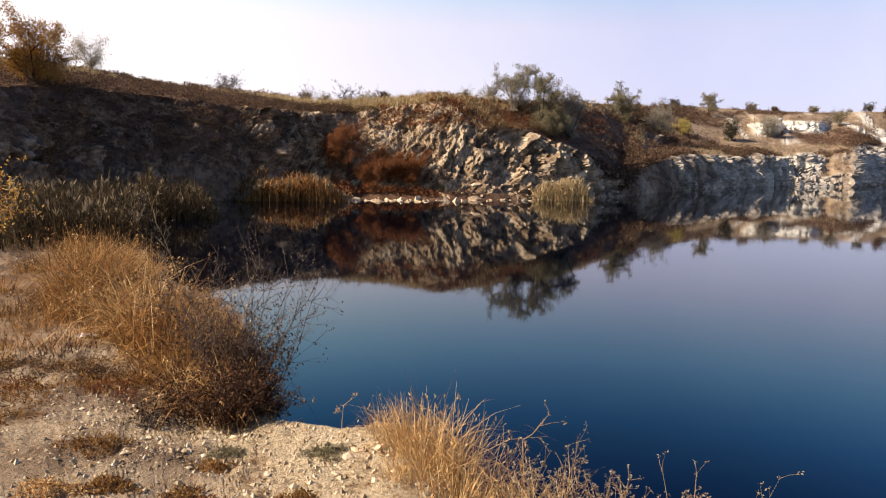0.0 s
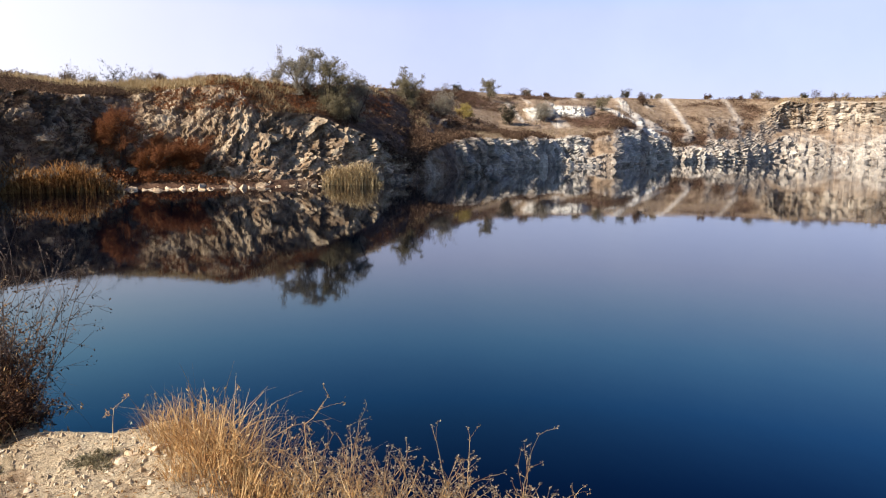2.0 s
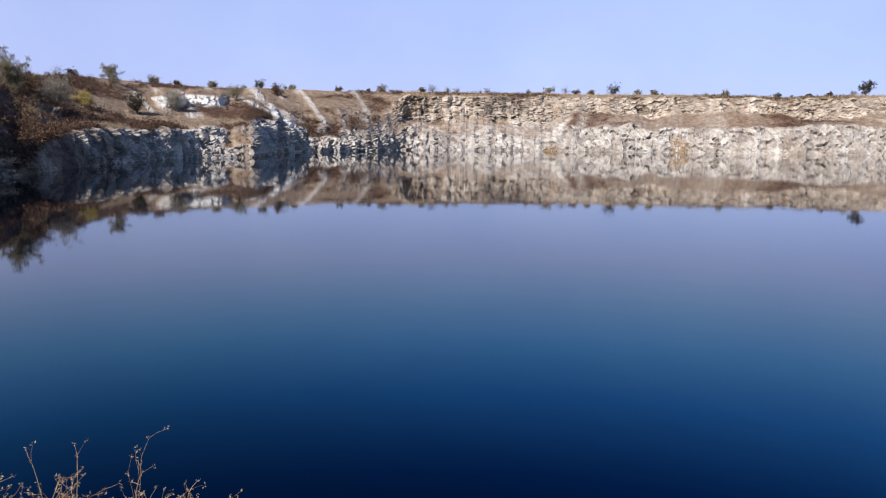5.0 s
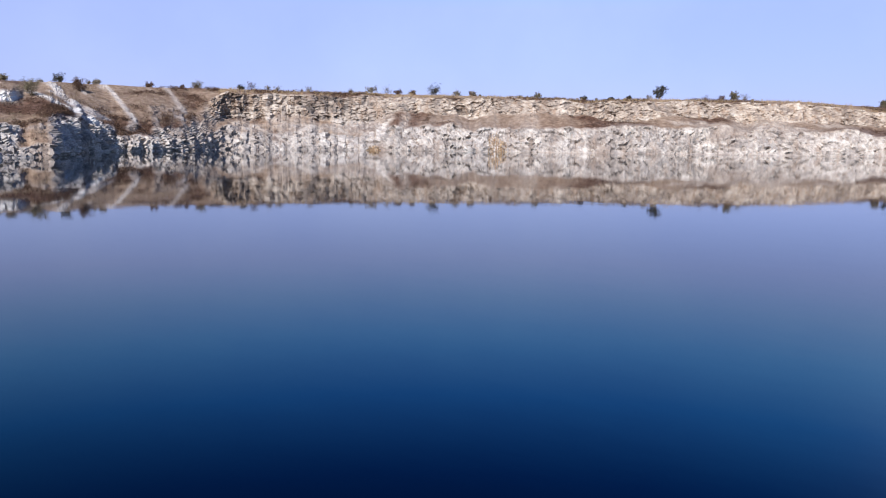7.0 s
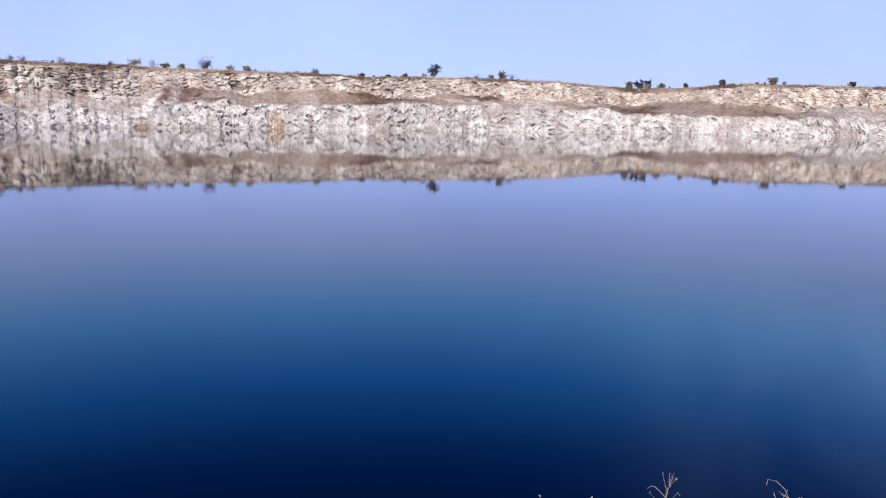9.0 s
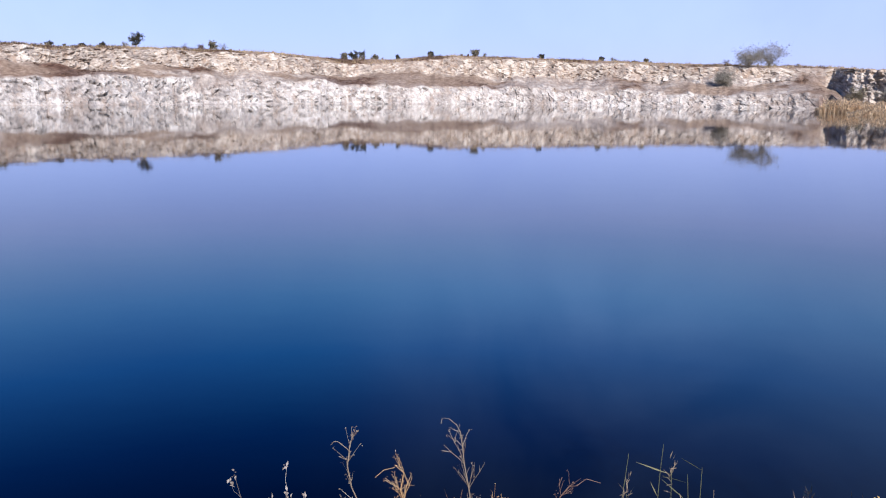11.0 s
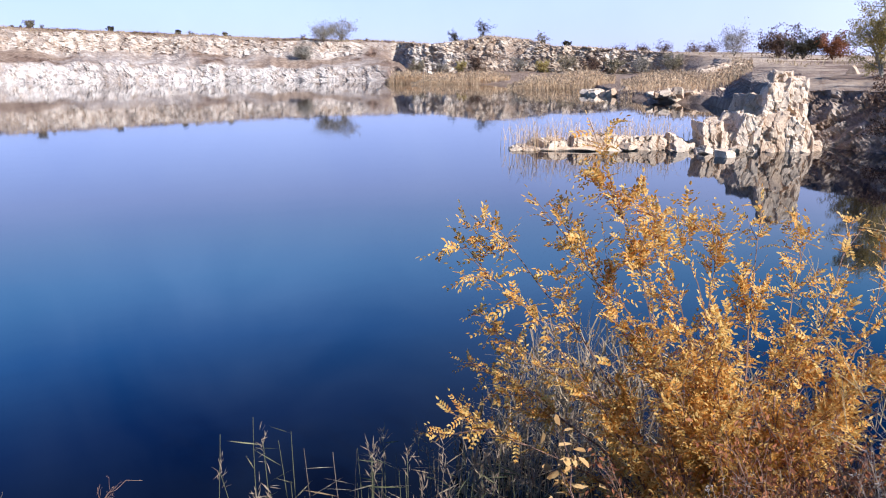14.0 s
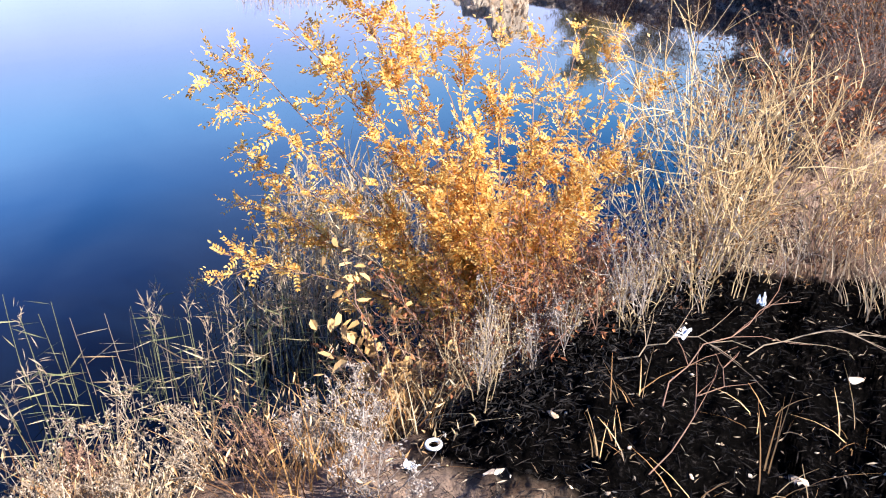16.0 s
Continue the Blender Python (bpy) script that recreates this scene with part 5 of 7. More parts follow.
slope_cover("cliff_top_scrub", M_RUST, shore & (azg > -7) & (azg < 9) & (ZONE >= 5) & (P[..., 2] > 4.6) & (scrub > 0.15), 750, 0.5, 44, "reddish-brown dry scrub over the cliff top", 7002)
slope_cover("face_scrub", M_SCRUB, shore & (azg > -30) & (azg < -2) & (P[..., 2] > 0.9) & (scrub > 0.25), 1500, 0.5, 44, "dark brown bushes clinging to the shaded face", 7003)
slope_cover("bluff_brush", M_SCRUB, shore & (azg > 8.8) & (azg < 14.2) & (ZONE >= 5) & (P[..., 2] > 1.2), 700, 0.8, 40, "rusty brown brush over the bluff", 7001)
slope_cover("rust_scrub", M_RUST, loose & (azg > -10.5) & (azg < -2.6) & (P[..., 2] < 3.0), 70, 0.8, 50, "rust-red bushes at the foot of the cliff", 701)
slope_cover("terrace_scrub", M_SCRUB, loose & (azg > 10.5) & (azg < 40) & (scrub > 0.35), 2000, 0.9, 40, "brown scrub on the terraces", 702)
slope_cover("ledge_scrub", M_SCRUB, loose & (azg > 40) & (azg < 128) & (scrub > 0.55), 1500, 0.8, 30, "dull brown brush along the quarry ledge", 703)
slope_cover("bank_scrub", M_SCRUB, shore & (ZONE < 6) & (azg > 146) & (azg < 165), 1500, 0.5, 34, "dark brown brush on the shaded bank", 704)
slope_cover("terrace_grass", M_GREY, loose & (scrub < 0.75) & (azg > 12) & (azg < 36), 1800, 0.42, 9, "greyish dry grass on the terrace slopes", 7051, True)
slope_cover("tussocks", M_PALE, (loose | ((ZONE == 7) & (D < CREST_D[None] + 14) & (azg > -36) & (azg < 36))) & (scrub < 0.75) & (azg > -36) & (azg < 12), 3400, 0.42, 9, "straw-coloured tussock grass on the slopes and rim", 705, True)
slope_cover("far_tussocks", M_PALE, ((ZONE == 6) | (ZONE == 7)) & (D < CREST_D[None] + 20) & (azg > 36) & (azg < 164), 3600, 0.6, 7, "straw-coloured grass along the far rim", 706, True)

# ---------------------------------------------------------------- reeds
reed_bed("reed_bed", M_TAWNY, -17.2, -9.2, 45.4, 47.6, 2300, 1.5, 2.0, "dense brown reed bed at the cliff foot", 720, 0.03, 0.15, 0.6)
reed_bed("reed_bed", M_PALE, 4.2, 8.6, 51.0, 52.8, 900, 1.3, 1.8, "round stand of tan reeds below the cliff", 721, 0.03, 0.1)
reed_bed("reed_bed", M_REED_SHADED, -33, -21.6, 21, 30, 3000, 1.1, 1.7, "brownish-green reeds in the marshy corner", 722, 0.02, 0.07)
reed_bed("reed_bed", M_REED_SHADED, -24, -18.4, 34, 42.5, 1500, 1.2, 2.0, "dim brown reeds in the shaded corner", 723, 0.03, 0.04, 0.8)
reed_bed("reed_bed", M_REED, 115.5, 122.6, 131, 142, 3000, 1.2, 1.9, "pale tan reed belt on the far shore", 724, 0.045)
reed_bed("reed_bed", M_REED, 113.6, 116.8, 140, 148, 1500, 1.6, 2.8, "tan reeds where the quarry wall ends", 729, 0.05)
reed_bed("reed_bed", M_REED, 122.4, 130.0, 101, 120, 3800, 1.3, 2.1, "tan reed belt on the far shore", 725, 0.04)
reed_bed("reed_bed", M_REED, 130.4, 139.0, 74, 108, 4200, 0.8, 1.5, "dry reed meadow behind the rocks", 726, 0.03)
reed_bed("reed_bed", M_REED, 46.4, 47.4, 152.5, 154, 90, 1.0, 1.6, "small tuft of reeds at the wall foot", 727, 0.08)
reed_bed("reed_bed", M_REED, 55.2, 56.6, 156, 158, 110, 1.0, 1.6, "small tuft of reeds at the wall foot", 728, 0.08)

# ---------------------------------------------------------------- rocks at the water
rng = np.random.default_rng(9)
shingle = [spot(a, float(np.interp(a, AZ, W_AT)) + d, 0.03) for a, d in zip(-9.4 + 20 * rng.random(290) ** 1.5, rng.normal(size=290) * 0.7 + 0.4)]
near_cliff = [o for o in bpy.data.objects if o.name.startswith("quarry_cliff")][0]
for at in shingle:
    s = 0.05 + 0.42 * rng.random() ** 2.6
    at[2] = max(at[2], -0.06) - 0.15 * s
    lay("stone", PEBBLES[int(rng.integers(0, 8))], at, (s * 1.3, s, s * 0.8), near_cliff, rng)


def hewn_block(name, lo, hi, seed, lean=0.0, chips=7):
    """A block of bedrock between two corners: flat joint faces, chipped corners and a rough skin."""
    rng = np.random.default_rng(seed)
    lo, hi = np.array(lo, float), np.array(hi, float)
    half = (hi - lo) / 2
    bm = bmesh.new()
    bmesh.ops.create_cube(bm, size=2)
    bmesh.ops.subdivide_edges(bm, edges=bm.edges[:], cuts=21, use_grid_fill=True)
    v = np.array([x.co for x in bm.verts])
    v += (np.stack([fbm(v * 0.7 + seed + k, 2, seed + k) for k in range(3)], 1) - 0.5) * 0.5
    for _ in range(chips):                                # planes that knock off corners and edges
        n = unit(np.sign(rng.normal(size=3)) * rng.uniform(0.15, 1.0, 3))
        d = (np.abs(n).sum()) * rng.uniform(0.68, 0.86)
        v -= np.maximum(v @ n - d, 0)[:, None] * n
    v = v * half
    val, tilt, gap = blocks(v / np.array([0.5, 0.5, 0.8]) + seed * 2.3, seed)
    val2, tilt2, gap2 = blocks(v / 0.22 + seed * 1.3, seed + 5)
    rough = (val - 0.5) * 0.10 + tilt * 0.16 - np.clip(0.06 - gap, 0, 1) * 2.2 + (val2 - 0.5) * 0.03 + tilt2 * 0.07 - np.clip(0.05 - gap2, 0, 1) * 0.5 + (fbm(v * 9 + seed, 3, seed) - 0.5) * 0.04
    v += unit(v) * rough[:, None]
    v[:, 0] += v[:, 2] * lean
    for x, c in zip(bm.verts, v):
        x.co = c
    me = bpy.data.meshes.new(name)
    bm.to_mesh(me)
    bm.free()
    me.materials.append(M_STONE)
    return me, (lo + hi) / 2


def rock_outcrop():
    """The tall fractured rock at the lake's edge: great jointed blocks leaning on one another, rubble at the foot."""
    rng = np.random.default_rng(77)
    at = np.array([20.2, -23.6, 0.0])
    ob = thing("rock_outcrop", at, "tall cream-coloured fractured rock outcrop at the lake edge", "rock")
    along, back = np.array([-0.57, -0.82]), np.array([0.82, -0.57])
    turn = math.atan2(along[1], along[0])
    for i, (lo, hi, lean) in enumerate([
            ((-2.15, -0.95, -0.4), (-1.25, 0.2, 1.0), -0.10), ((-1.45, -1.0, -0.4), (-0.75, 0.1, 0.72), 0.05), ((-0.9, -1.05, -0.4), (-0.05, 0.3, 1.25), 0.0),
            ((-0.15, -1.1, -0.4), (0.75, 0.4, 1.38), 0.03), ((0.65, -1.1, -0.4), (1.4, 0.4, 1.28), -0.04), ((1.2, -0.95, -0.4), (1.72, 0.5, 1.12), -0.10),
            ((-1.4, -0.3, 0.0), (-0.2, 0.9, 1.32), 0.35), ((-0.5, 0.0, 0.6), (0.5, 1.1, 1.85), 0.30), ((0.05, -0.85, 1.1), (0.85, 0.5, 2.35), 0.14),
            ((0.7, -0.75, 1.0), (1.45, 0.6, 2.52), -0.08), ((1.2, -0.6, 0.8), (1.6, 0.5, 1.85), -0.12), ((0.4, -0.45, 2.1), (1.0, 0.5, 2.74), 0.05), ((-0.6, 0.4, -0.3), (1.8, 1.7, 1.9), 0.0)]):
        me, c = hewn_block("rock_block", lo, hi, 770 + i, lean)
        b = new("rock_block", me)
        b.parent = ob
        b.location = (along[0] * c[0] + back[0] * c[1], along[1] * c[0] + back[1] * c[1], c[2])
        b.rotation_euler = (rng.normal() * 0.03, rng.normal() * 0.03, turn + rng.normal() * 0.07)
    for x, y, zz, a in [(-2.5, -0.75, 0.05, 0.28), (-2.8, -0.3, 0.1, 0.3), (-2.2, -1.15, 0.0, 0.2), (-1.0, -1.25, 0.0, 0.17), (0.2, -1.3, 0.0, 0.16), (1.4, -1.2, 0.0, 0.14), (1.9, -0.7, 0.05, 0.16), (2.1, -0.3, 0.15, 0.2), (-3.2, 0.0, 0.1, 0.3), (-3.6, 0.3, 0.08, 0.26)]:
        q = along * x + back * y
        lay("boulder", BOULDERS[int(rng.integers(0, 8))], Vector((at[0] + q[0], at[1] + q[1], zz)), (a * 1.1, a, a * 0.8), ob, rng, 0.3)


def stone_spit():
    """A low spit of pale slabs reaching into the lake."""
    rng = np.random.default_rng(78)
    ob = thing("stone_spit", (22.6, -18.2, 0), "low spit of pale flat stone slabs in the water", "rocks")
    run, turn = np.array([-0.46, -0.89]), math.atan2(-0.89, -0.46)
    u = 0.0
    k = 0
    while u < 6.2:                                         # a broken row of slabs, then loose ones behind and before it
        w = rng.uniform(0.45, 0.95)
        tall = 0.10 if u < 0.7 else rng.uniform(0.3, 0.52)
        me, c = hewn_block("slab", (-w / 2, -0.45, -0.35), (w / 2, 0.45, tall), 7800 + k, rng.normal() * 0.08, 5)
        b = new("slab", me)
        b.parent = ob
        q = np.array([24.52, -15.5]) + run * (u + w / 2)
        b.location = Vector((q[0] + rng.normal() * 0.12, q[1] + rng.normal() * 0.12, c[2])) - ob.location
        b.rotation_euler = (rng.normal() * 0.06, rng.normal() * 0.08, turn + rng.normal() * 0.15)
        u += w * rng.uniform(0.96, 1.12)
        k += 1
    for i in range(16):
        u = rng.random() * 7.5
        q = np.array([24.5, -15.9]) + run * u + np.array([0.89, -0.46]) * rng.normal() * 0.5
        s = rng.uniform(0.14, 0.34)
        lay("slab", BOULDERS[int(rng.integers(0, 8))], Vector((q[0], q[1], rng.uniform(-0.05, 0.2))), (s * 1.3, s, s * rng.uniform(0.45, 0.7)), ob, rng, 0.2)
    bm = bmesh.new()
    bmesh.ops.create_icosphere(bm, subdivisions=4, radius=1)
    for v in bm.verts:
        n = noise.noise(v.co * 2.3) * 0.3
        v.co = Vector((v.co.x * 1.2 * (1 + n), v.co.y * 3.2 * (1 + n), v.co.z * 0.3))
    bmesh.ops.rotate(bm, verts=bm.verts, cent=(0, 0, 0), matrix=Matrix.Rotation(radians(-22), 3, "Z"))
    me = bpy.data.meshes.new("mound")
    bm.to_mesh(me)
    bm.free()
    me.materials.append(M_STONE)
    mound = new("mound", me)
    mound.parent = ob
    mound.location = (0.5, -0.9, -0.08)
    g = np.random.default_rng(79)
    n = 520
    u = g.random(n)
    root = np.stack([24.2 - 1.9 * u + g.normal(size=n) * 0.45, -15.9 - 5.6 * u + g.normal(size=n) * 0.4, np.full(n, -0.05)], 1)
    gr = Growth()
    h = g.uniform(0.6, 1.25, n)
    ln = g.normal(size=(n, 2)) * 0.15
    blades(gr, root, h, ln, np.full(n, 0.009), g, 3)
    k = g.integers(0, n, n * 2)
    s = g.uniform(0.3, 0.95, n * 2)
    blades(gr, root[k] + np.stack([ln[k, 0] * h[k] * s, ln[k, 1] * h[k] * s, h[k] * s], 1), h[k] * 0.22, g.normal(size=(n * 2, 2)) * 0.8, np.full(n * 2, 0.008), g, 3)
    tagged(gr.object("reed_bed", M_REED), "thin pale reeds growing on the stone spit", "reeds", kind="stuff")


def boulder_heap(name, x, y, count, radius, size, label, seed):
    rng = np.random.default_rng(seed)
    ob = thing(name, (x, y, 0), label, "rocks", "heaps of rock in the shallows")
    low = max(ground_at(math.degrees(math.atan2(x, y)), math.hypot(x, y)) - 0.15, 0.0)
    for _ in range(count):
        p = Vector((x + rng.normal() * radius, y + rng.normal() * radius, low + rng.uniform(0.0, 0.5) * size))
        s = size * rng.uniform(0.4, 1.0)
        lay("boulder", BOULDERS[int(rng.integers(0, 8))], p, (s * 1.2, s, s * 0.7), ob, rng, 0.3)


rock_outcrop()
stone_spit()
boulder_heap("boulder_heap", 48.6, -48.0, 20, 1.5, 0.6, "heap of pale boulders on the reedy point", 81)
boulder_heap("boulder_heap", 62.6, -52.2, 16, 1.3, 0.65, "heap of white boulders in the shallows", 82)
boulder_heap("far_outcrop", 68.0, -73.5, 26, 1.9, 1.5, "jagged grey rock mound rising from the reed meadow", 84)
white_stone = lay("white_boulder", BOULDERS[3], spot(145.0, 58, 0.1), (0.45, 0.4, 0.6), None, rng)
tagged(white_stone, "pointed white boulder on the worn south bank", "rock")
boulder_heap("boulder_heap", 20.9, -21.6, 16, 0.8, 0.27, "low rubble between the spit and the outcrop", 83)

# ---------------------------------------------------------------- the near bank
rng = np.random.default_rng(11)
for i in range(60):                                                   # tall dry grass beside the path
    az = rng.uniform(-27.0, -15.2)
    front = float(np.interp(az, [-29, -26, -24, -21.5, -19.3, -16.5, -15], [10.5, 9.2, 7.6, 6.6, 6.0, 5.6, 5.6]))
    d = front + (float(np.interp(az, AZ, DE_AT)) * 1.03 - front) * rng.random() ** 1.2
    top = 3.0 + d * float(np.interp(az, [-30, -28, -25.5, -22.9, -20.9, -18.3, -16.2, -15], [-0.12, -0.088, -0.095, -0.115, -0.155, -0.19, -0.235, -0.29]))
    h = min(max(top - ground_at(az, d), 0.22), 1.0) * (rng.uniform(0.35, 0.8) if i % 3 else rng.uniform(1.0, 1.35))
    grass_tuft(az, d, h, (0.10 + 0.018 * d) * rng.uniform(0.7, 1.2), 190, (M_RUSSET, M_STRAW, M_TAWNY, M_RUSSET, M_TAWNY)[i % 5], "tall tawny dry grass in a tangled tuft on the bank", 800 + i, "tall grass on the bank", rng.uniform(0.4, 0.9), 0.0055, seeds=0.2)
for i in range(26):                                                   # lower grass where the mound runs into the path
    az, d = rng.uniform(-34, -25.5), rng.uniform(7.2, 15)
    grass_tuft(az, d, rng.uniform(0.2, 0.32) + 0.03 * (d - 7), 0.3, 120, (M_TAWNY, M_RUSSET, M_SCRUB)[i % 3], "low tawny dry grass beside the path", 8900 + i, "low grass beside the path", 0.6, 0.006, seeds=0.15)
for i in range(18):
    az = rng.uniform(-26.5, -15.6)
    d = float(np.interp(az, [-27, -21, -15], [9.5, 7.0, 6.0])) + rng.uniform(-0.6, 0.8)
    weed(az, d, rng.uniform(0.45, 0.75), M_STRAW if i % 3 else M_RUSSET, "bent straw-coloured stalk standing out of the grass", 8600 + i, "stalks in the tall grass", 0.5, 2, 4, 0.0035, 0.02, depth=1)
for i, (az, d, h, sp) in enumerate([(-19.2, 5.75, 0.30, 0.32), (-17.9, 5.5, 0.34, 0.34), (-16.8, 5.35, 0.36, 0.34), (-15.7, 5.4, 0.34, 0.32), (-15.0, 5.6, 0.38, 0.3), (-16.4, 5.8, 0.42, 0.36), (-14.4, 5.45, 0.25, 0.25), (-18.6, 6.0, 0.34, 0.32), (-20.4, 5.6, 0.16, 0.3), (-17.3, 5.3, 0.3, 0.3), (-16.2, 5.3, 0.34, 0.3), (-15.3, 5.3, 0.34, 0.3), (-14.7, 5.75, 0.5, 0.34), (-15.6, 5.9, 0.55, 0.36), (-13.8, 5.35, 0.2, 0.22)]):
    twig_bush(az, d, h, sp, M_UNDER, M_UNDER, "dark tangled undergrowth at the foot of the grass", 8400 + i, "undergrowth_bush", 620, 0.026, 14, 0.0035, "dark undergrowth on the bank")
for i, (az, d, h) in enumerate([(-18.8, 5.7, 0.5), (-17.6, 5.6, 0.5), (-16.6, 5.55, 0.5), (-15.8, 5.6, 0.46), (-17.0, 5.3, 0.26), (-20.0, 5.8, 0.34), (-15.0, 5.45, 0.3)]):
    grass_tuft(az, d, h, 0.16, 70, M_TAWNY if i % 2 else M_STRAW, "thin straw grass over the dark undergrowth", 8800 + i, "tall grass on the bank", 0.6, 0.0045, seeds=0.2)
twig_bush(-15.2, 5.9, 1.05, 0.7, M_TWIG, M_TWIG, "dark leafless shrub with fine twigs over the water", 840, "bare_shrub", 950, 0.022, 16, 0.004)
twig_bush(-16.8, 6.2, 0.95, 0.6, M_TWIG, M_TWIG, "dark leafless shrub with fine twigs over the water", 841, "bare_shrub", 700, 0.022, 12, 0.004)
weed(-20.3, 11.5, 1.25, M_GREY, "tall grey dead weed above the grass", 842, "", 0.12, 1, 9, 0.006, 0.02)
weed(-13.7, 5.5, 0.72, M_TWIG, "thin dark dead stalk at the water's edge", 843, "", 0.1, 1, 7, 0.004, 0.012)
weed(-8.8, 4.5, 0.28, M_STRAW, "single dry stalk with a small head", 844, "", 0.1, 1, 2, 0.0025, 0.014)
twig_bush(-32.4, 17.5, 1.8, 1.2, M_STEM, M_GOLD, "bright orange autumn bush by the path", 845, "autumn_shrub", 1600, 0.07, 14, 0.008)
for i, (az, d, h) in enumerate([(-5.0, 4.55, 0.40), (-4.0, 4.4, 0.46), (-2.8, 4.3, 0.51), (-1.6, 4.15, 0.53), (-0.5, 4.1, 0.46), (0.6, 4.05, 0.33), (1.6, 3.85, 0.22), (-3.4, 4.0, 0.3), (0.4, 3.7, 0.16), (3.8, 3.75, 0.10), (-1.0, 3.8, 0.3)]):
    grass_tuft(az, d, 1.38 + h * 0.85 - ground_at(az, d), 0.17, 190, M_STRAW, "sunlit straw-coloured grass on the bank edge", 850 + i, "straw grass on the bank edge", 0.38, 0.0032, seeds=0.15)
weed(3.8, 4.0, (1.84 - ground_at(3.8, 4.0)) * 0.9, M_STRAW, "dry thistle stalk with round heads", 870, "dry weeds on the edge", 0.15, 3, 5, 0.004, 0.018, head_mat=M_GREY)
for i, (az, d, h) in enumerate([(6.7, 3.55, 0.46), (7.8, 3.6, 0.38), (9.0, 3.9, 0.42), (10.2, 3.6, 0.40), (11.8, 3.5, 0.42), (13.9, 3.4, 0.46), (15.4, 3.4, 0.42), (17.4, 3.3, 0.48), (19.8, 3.4, 0.40), (21.6, 3.1, 0.40), (18.6, 3.1, 0.36), (3.0, 3.75, 0.42), (4.6, 3.75, 0.46), (5.6, 3.7, 0.5), (8.4, 3.45, 0.42), (12.7, 3.35, 0.40), (14.6, 3.3, 0.42), (16.4, 3.25, 0.42), (20.6, 3.2, 0.38)]):
    weed(az, d, (h + 1.27 - ground_at(az, d)) * 0.84, M_STRAW, "branched dry weed with small seed heads", 880 + i, "dry weeds on the edge", 0.5, 5, 10, 0.0032, 0.013, head_mat=M_GREY)
    grass_tuft(az + 0.6, d - 0.3, 0.30, 0.2, 130, M_STRAW, "short straw grass between the weeds", 900 + i, "short grass on the edge", 0.4, 0.003)
def wand(foot_at, bend, tip, mat, label, seed):
    """One dead stem from the ground through a bend to its tip, with rising twigs."""
    rng = np.random.default_rng(seed)
    x, y = foot_at
    base = np.array([x, y, ground_at(math.degrees(math.atan2(x, y)), math.hypot(x, y)) - 0.03])
    ob = thing("dry_weed", base, label, "weed", "forked weeds on the bank")
    knee, end = np.array(bend) - base, np.array(tip) - base
    u = np.linspace(0, 1, 14)[:, None]
    main = (1 - u) * u * 2 * (2 * knee - 0.5 * end) + u ** 2 * end + rng.normal(size=(14, 3)) * 0.006
    g, hd, tips = Growth(), Growth(), []
    tube(g, main, 0.0022, 0.0007, 4)
    for _ in range(19):
        i = int(rng.integers(3, 10))
        w = unit(main[i + 1 if i < 13 else 13] - main[i - 1]) + unit(rng.normal(size=3)) * 0.75
        tw = branch(rng, main[i], w, rng.uniform(0.05, 0.15) * (1.1 - i / 15), 0.12, 4, 0.02)
        tube(g, tw, 0.001, 0.0004, 3)
        tips += [tw[-1], tw[-2]]
        for _ in range(2):
            t2 = branch(rng, tw[int(rng.integers(1, 3))], unit(tw[-1] - tw[0]) + unit(rng.normal(size=3)) * 0.7, rng.uniform(0.015, 0.05), 0.12, 3)
            tube(g, t2, 0.0007, 0.0004, 3)
            tips.append(t2[-1])
    g.object("stalk", mat, ob)
    t = np.array(tips)
    for _ in range(2):
        leaves(hd, t + rng.normal(size=t.shape) * 0.002, rng.normal(size=t.shape) + (0, 0, 0.4), 0.005, 0.0025, rng)
    hd.object("seed_fluff", mat, ob)


for i, (foot_at, bend, tip, mat) in enumerate([
    ((2.13, 0.29), (2.13, 0.27, 2.00), (2.12, 0.33, 2.14), M_GREY),
    ((2.25, 0.16), (2.25, 0.15, 1.89), (2.24, 0.23, 2.01), M_STRAW),
    ((2.16, 0.4), (2.16, 0.41, 1.84), (2.15, 0.42, 1.90), M_GREY),
    ((2.17, 0.27), (2.17, 0.25, 1.84), (2.17, 0.23, 1.92), M_GREY),
    ((2.36, -0.07), (2.36, -0.21, 1.78), (2.34, -0.36, 1.94), M_STEM),
    ((2.31, -0.03), (2.31, -0.01, 1.97), (2.31, 0.06, 2.12), M_GREY),
    ((2.36, -0.07), (2.36, -0.09, 1.73), (2.36, -0.1, 1.85), M_STRAW),
    ((2.26, -0.05), (2.26, -0.02, 1.78), (2.26, 0.02, 1.89), M_GREY)]):
    wand(foot_at, bend, tip, mat, "leaning dead branch on the bank" if mat is M_STEM else "forked leafless weed standing over the water", 920 + i)
for i, (az, d, top) in enumerate([(87.5, 2.26, 1.88), (89.5, 2.31, 1.86), (91.7, 2.31, 1.86), (94.4, 2.37, 1.78), (97.1, 2.42, 1.73)]):
    twig_bush(az, d, (top - ground_at(az, d)) * 0.8, 0.3, (M_STRAW, M_STEM, M_PALE)[i % 3], M_STRAW, "tangle of thin tan branches on the bank", 9300 + i, "tangled_weed", 50, 0.014, 5, 0.0024, "tangled weeds on the bank", twigs=9)
for i, (az, d, top) in enumerate([(74.2, 2.28, 1.96)]):
    weed(az, d, (top - ground_at(az, d)) * 0.95, M_SILVERY, "silvery wormwood with fluffy grey leaves", 935 + i, "silvery weeds on the bank", 0.25, 2, 9, 0.0026, 0.015)
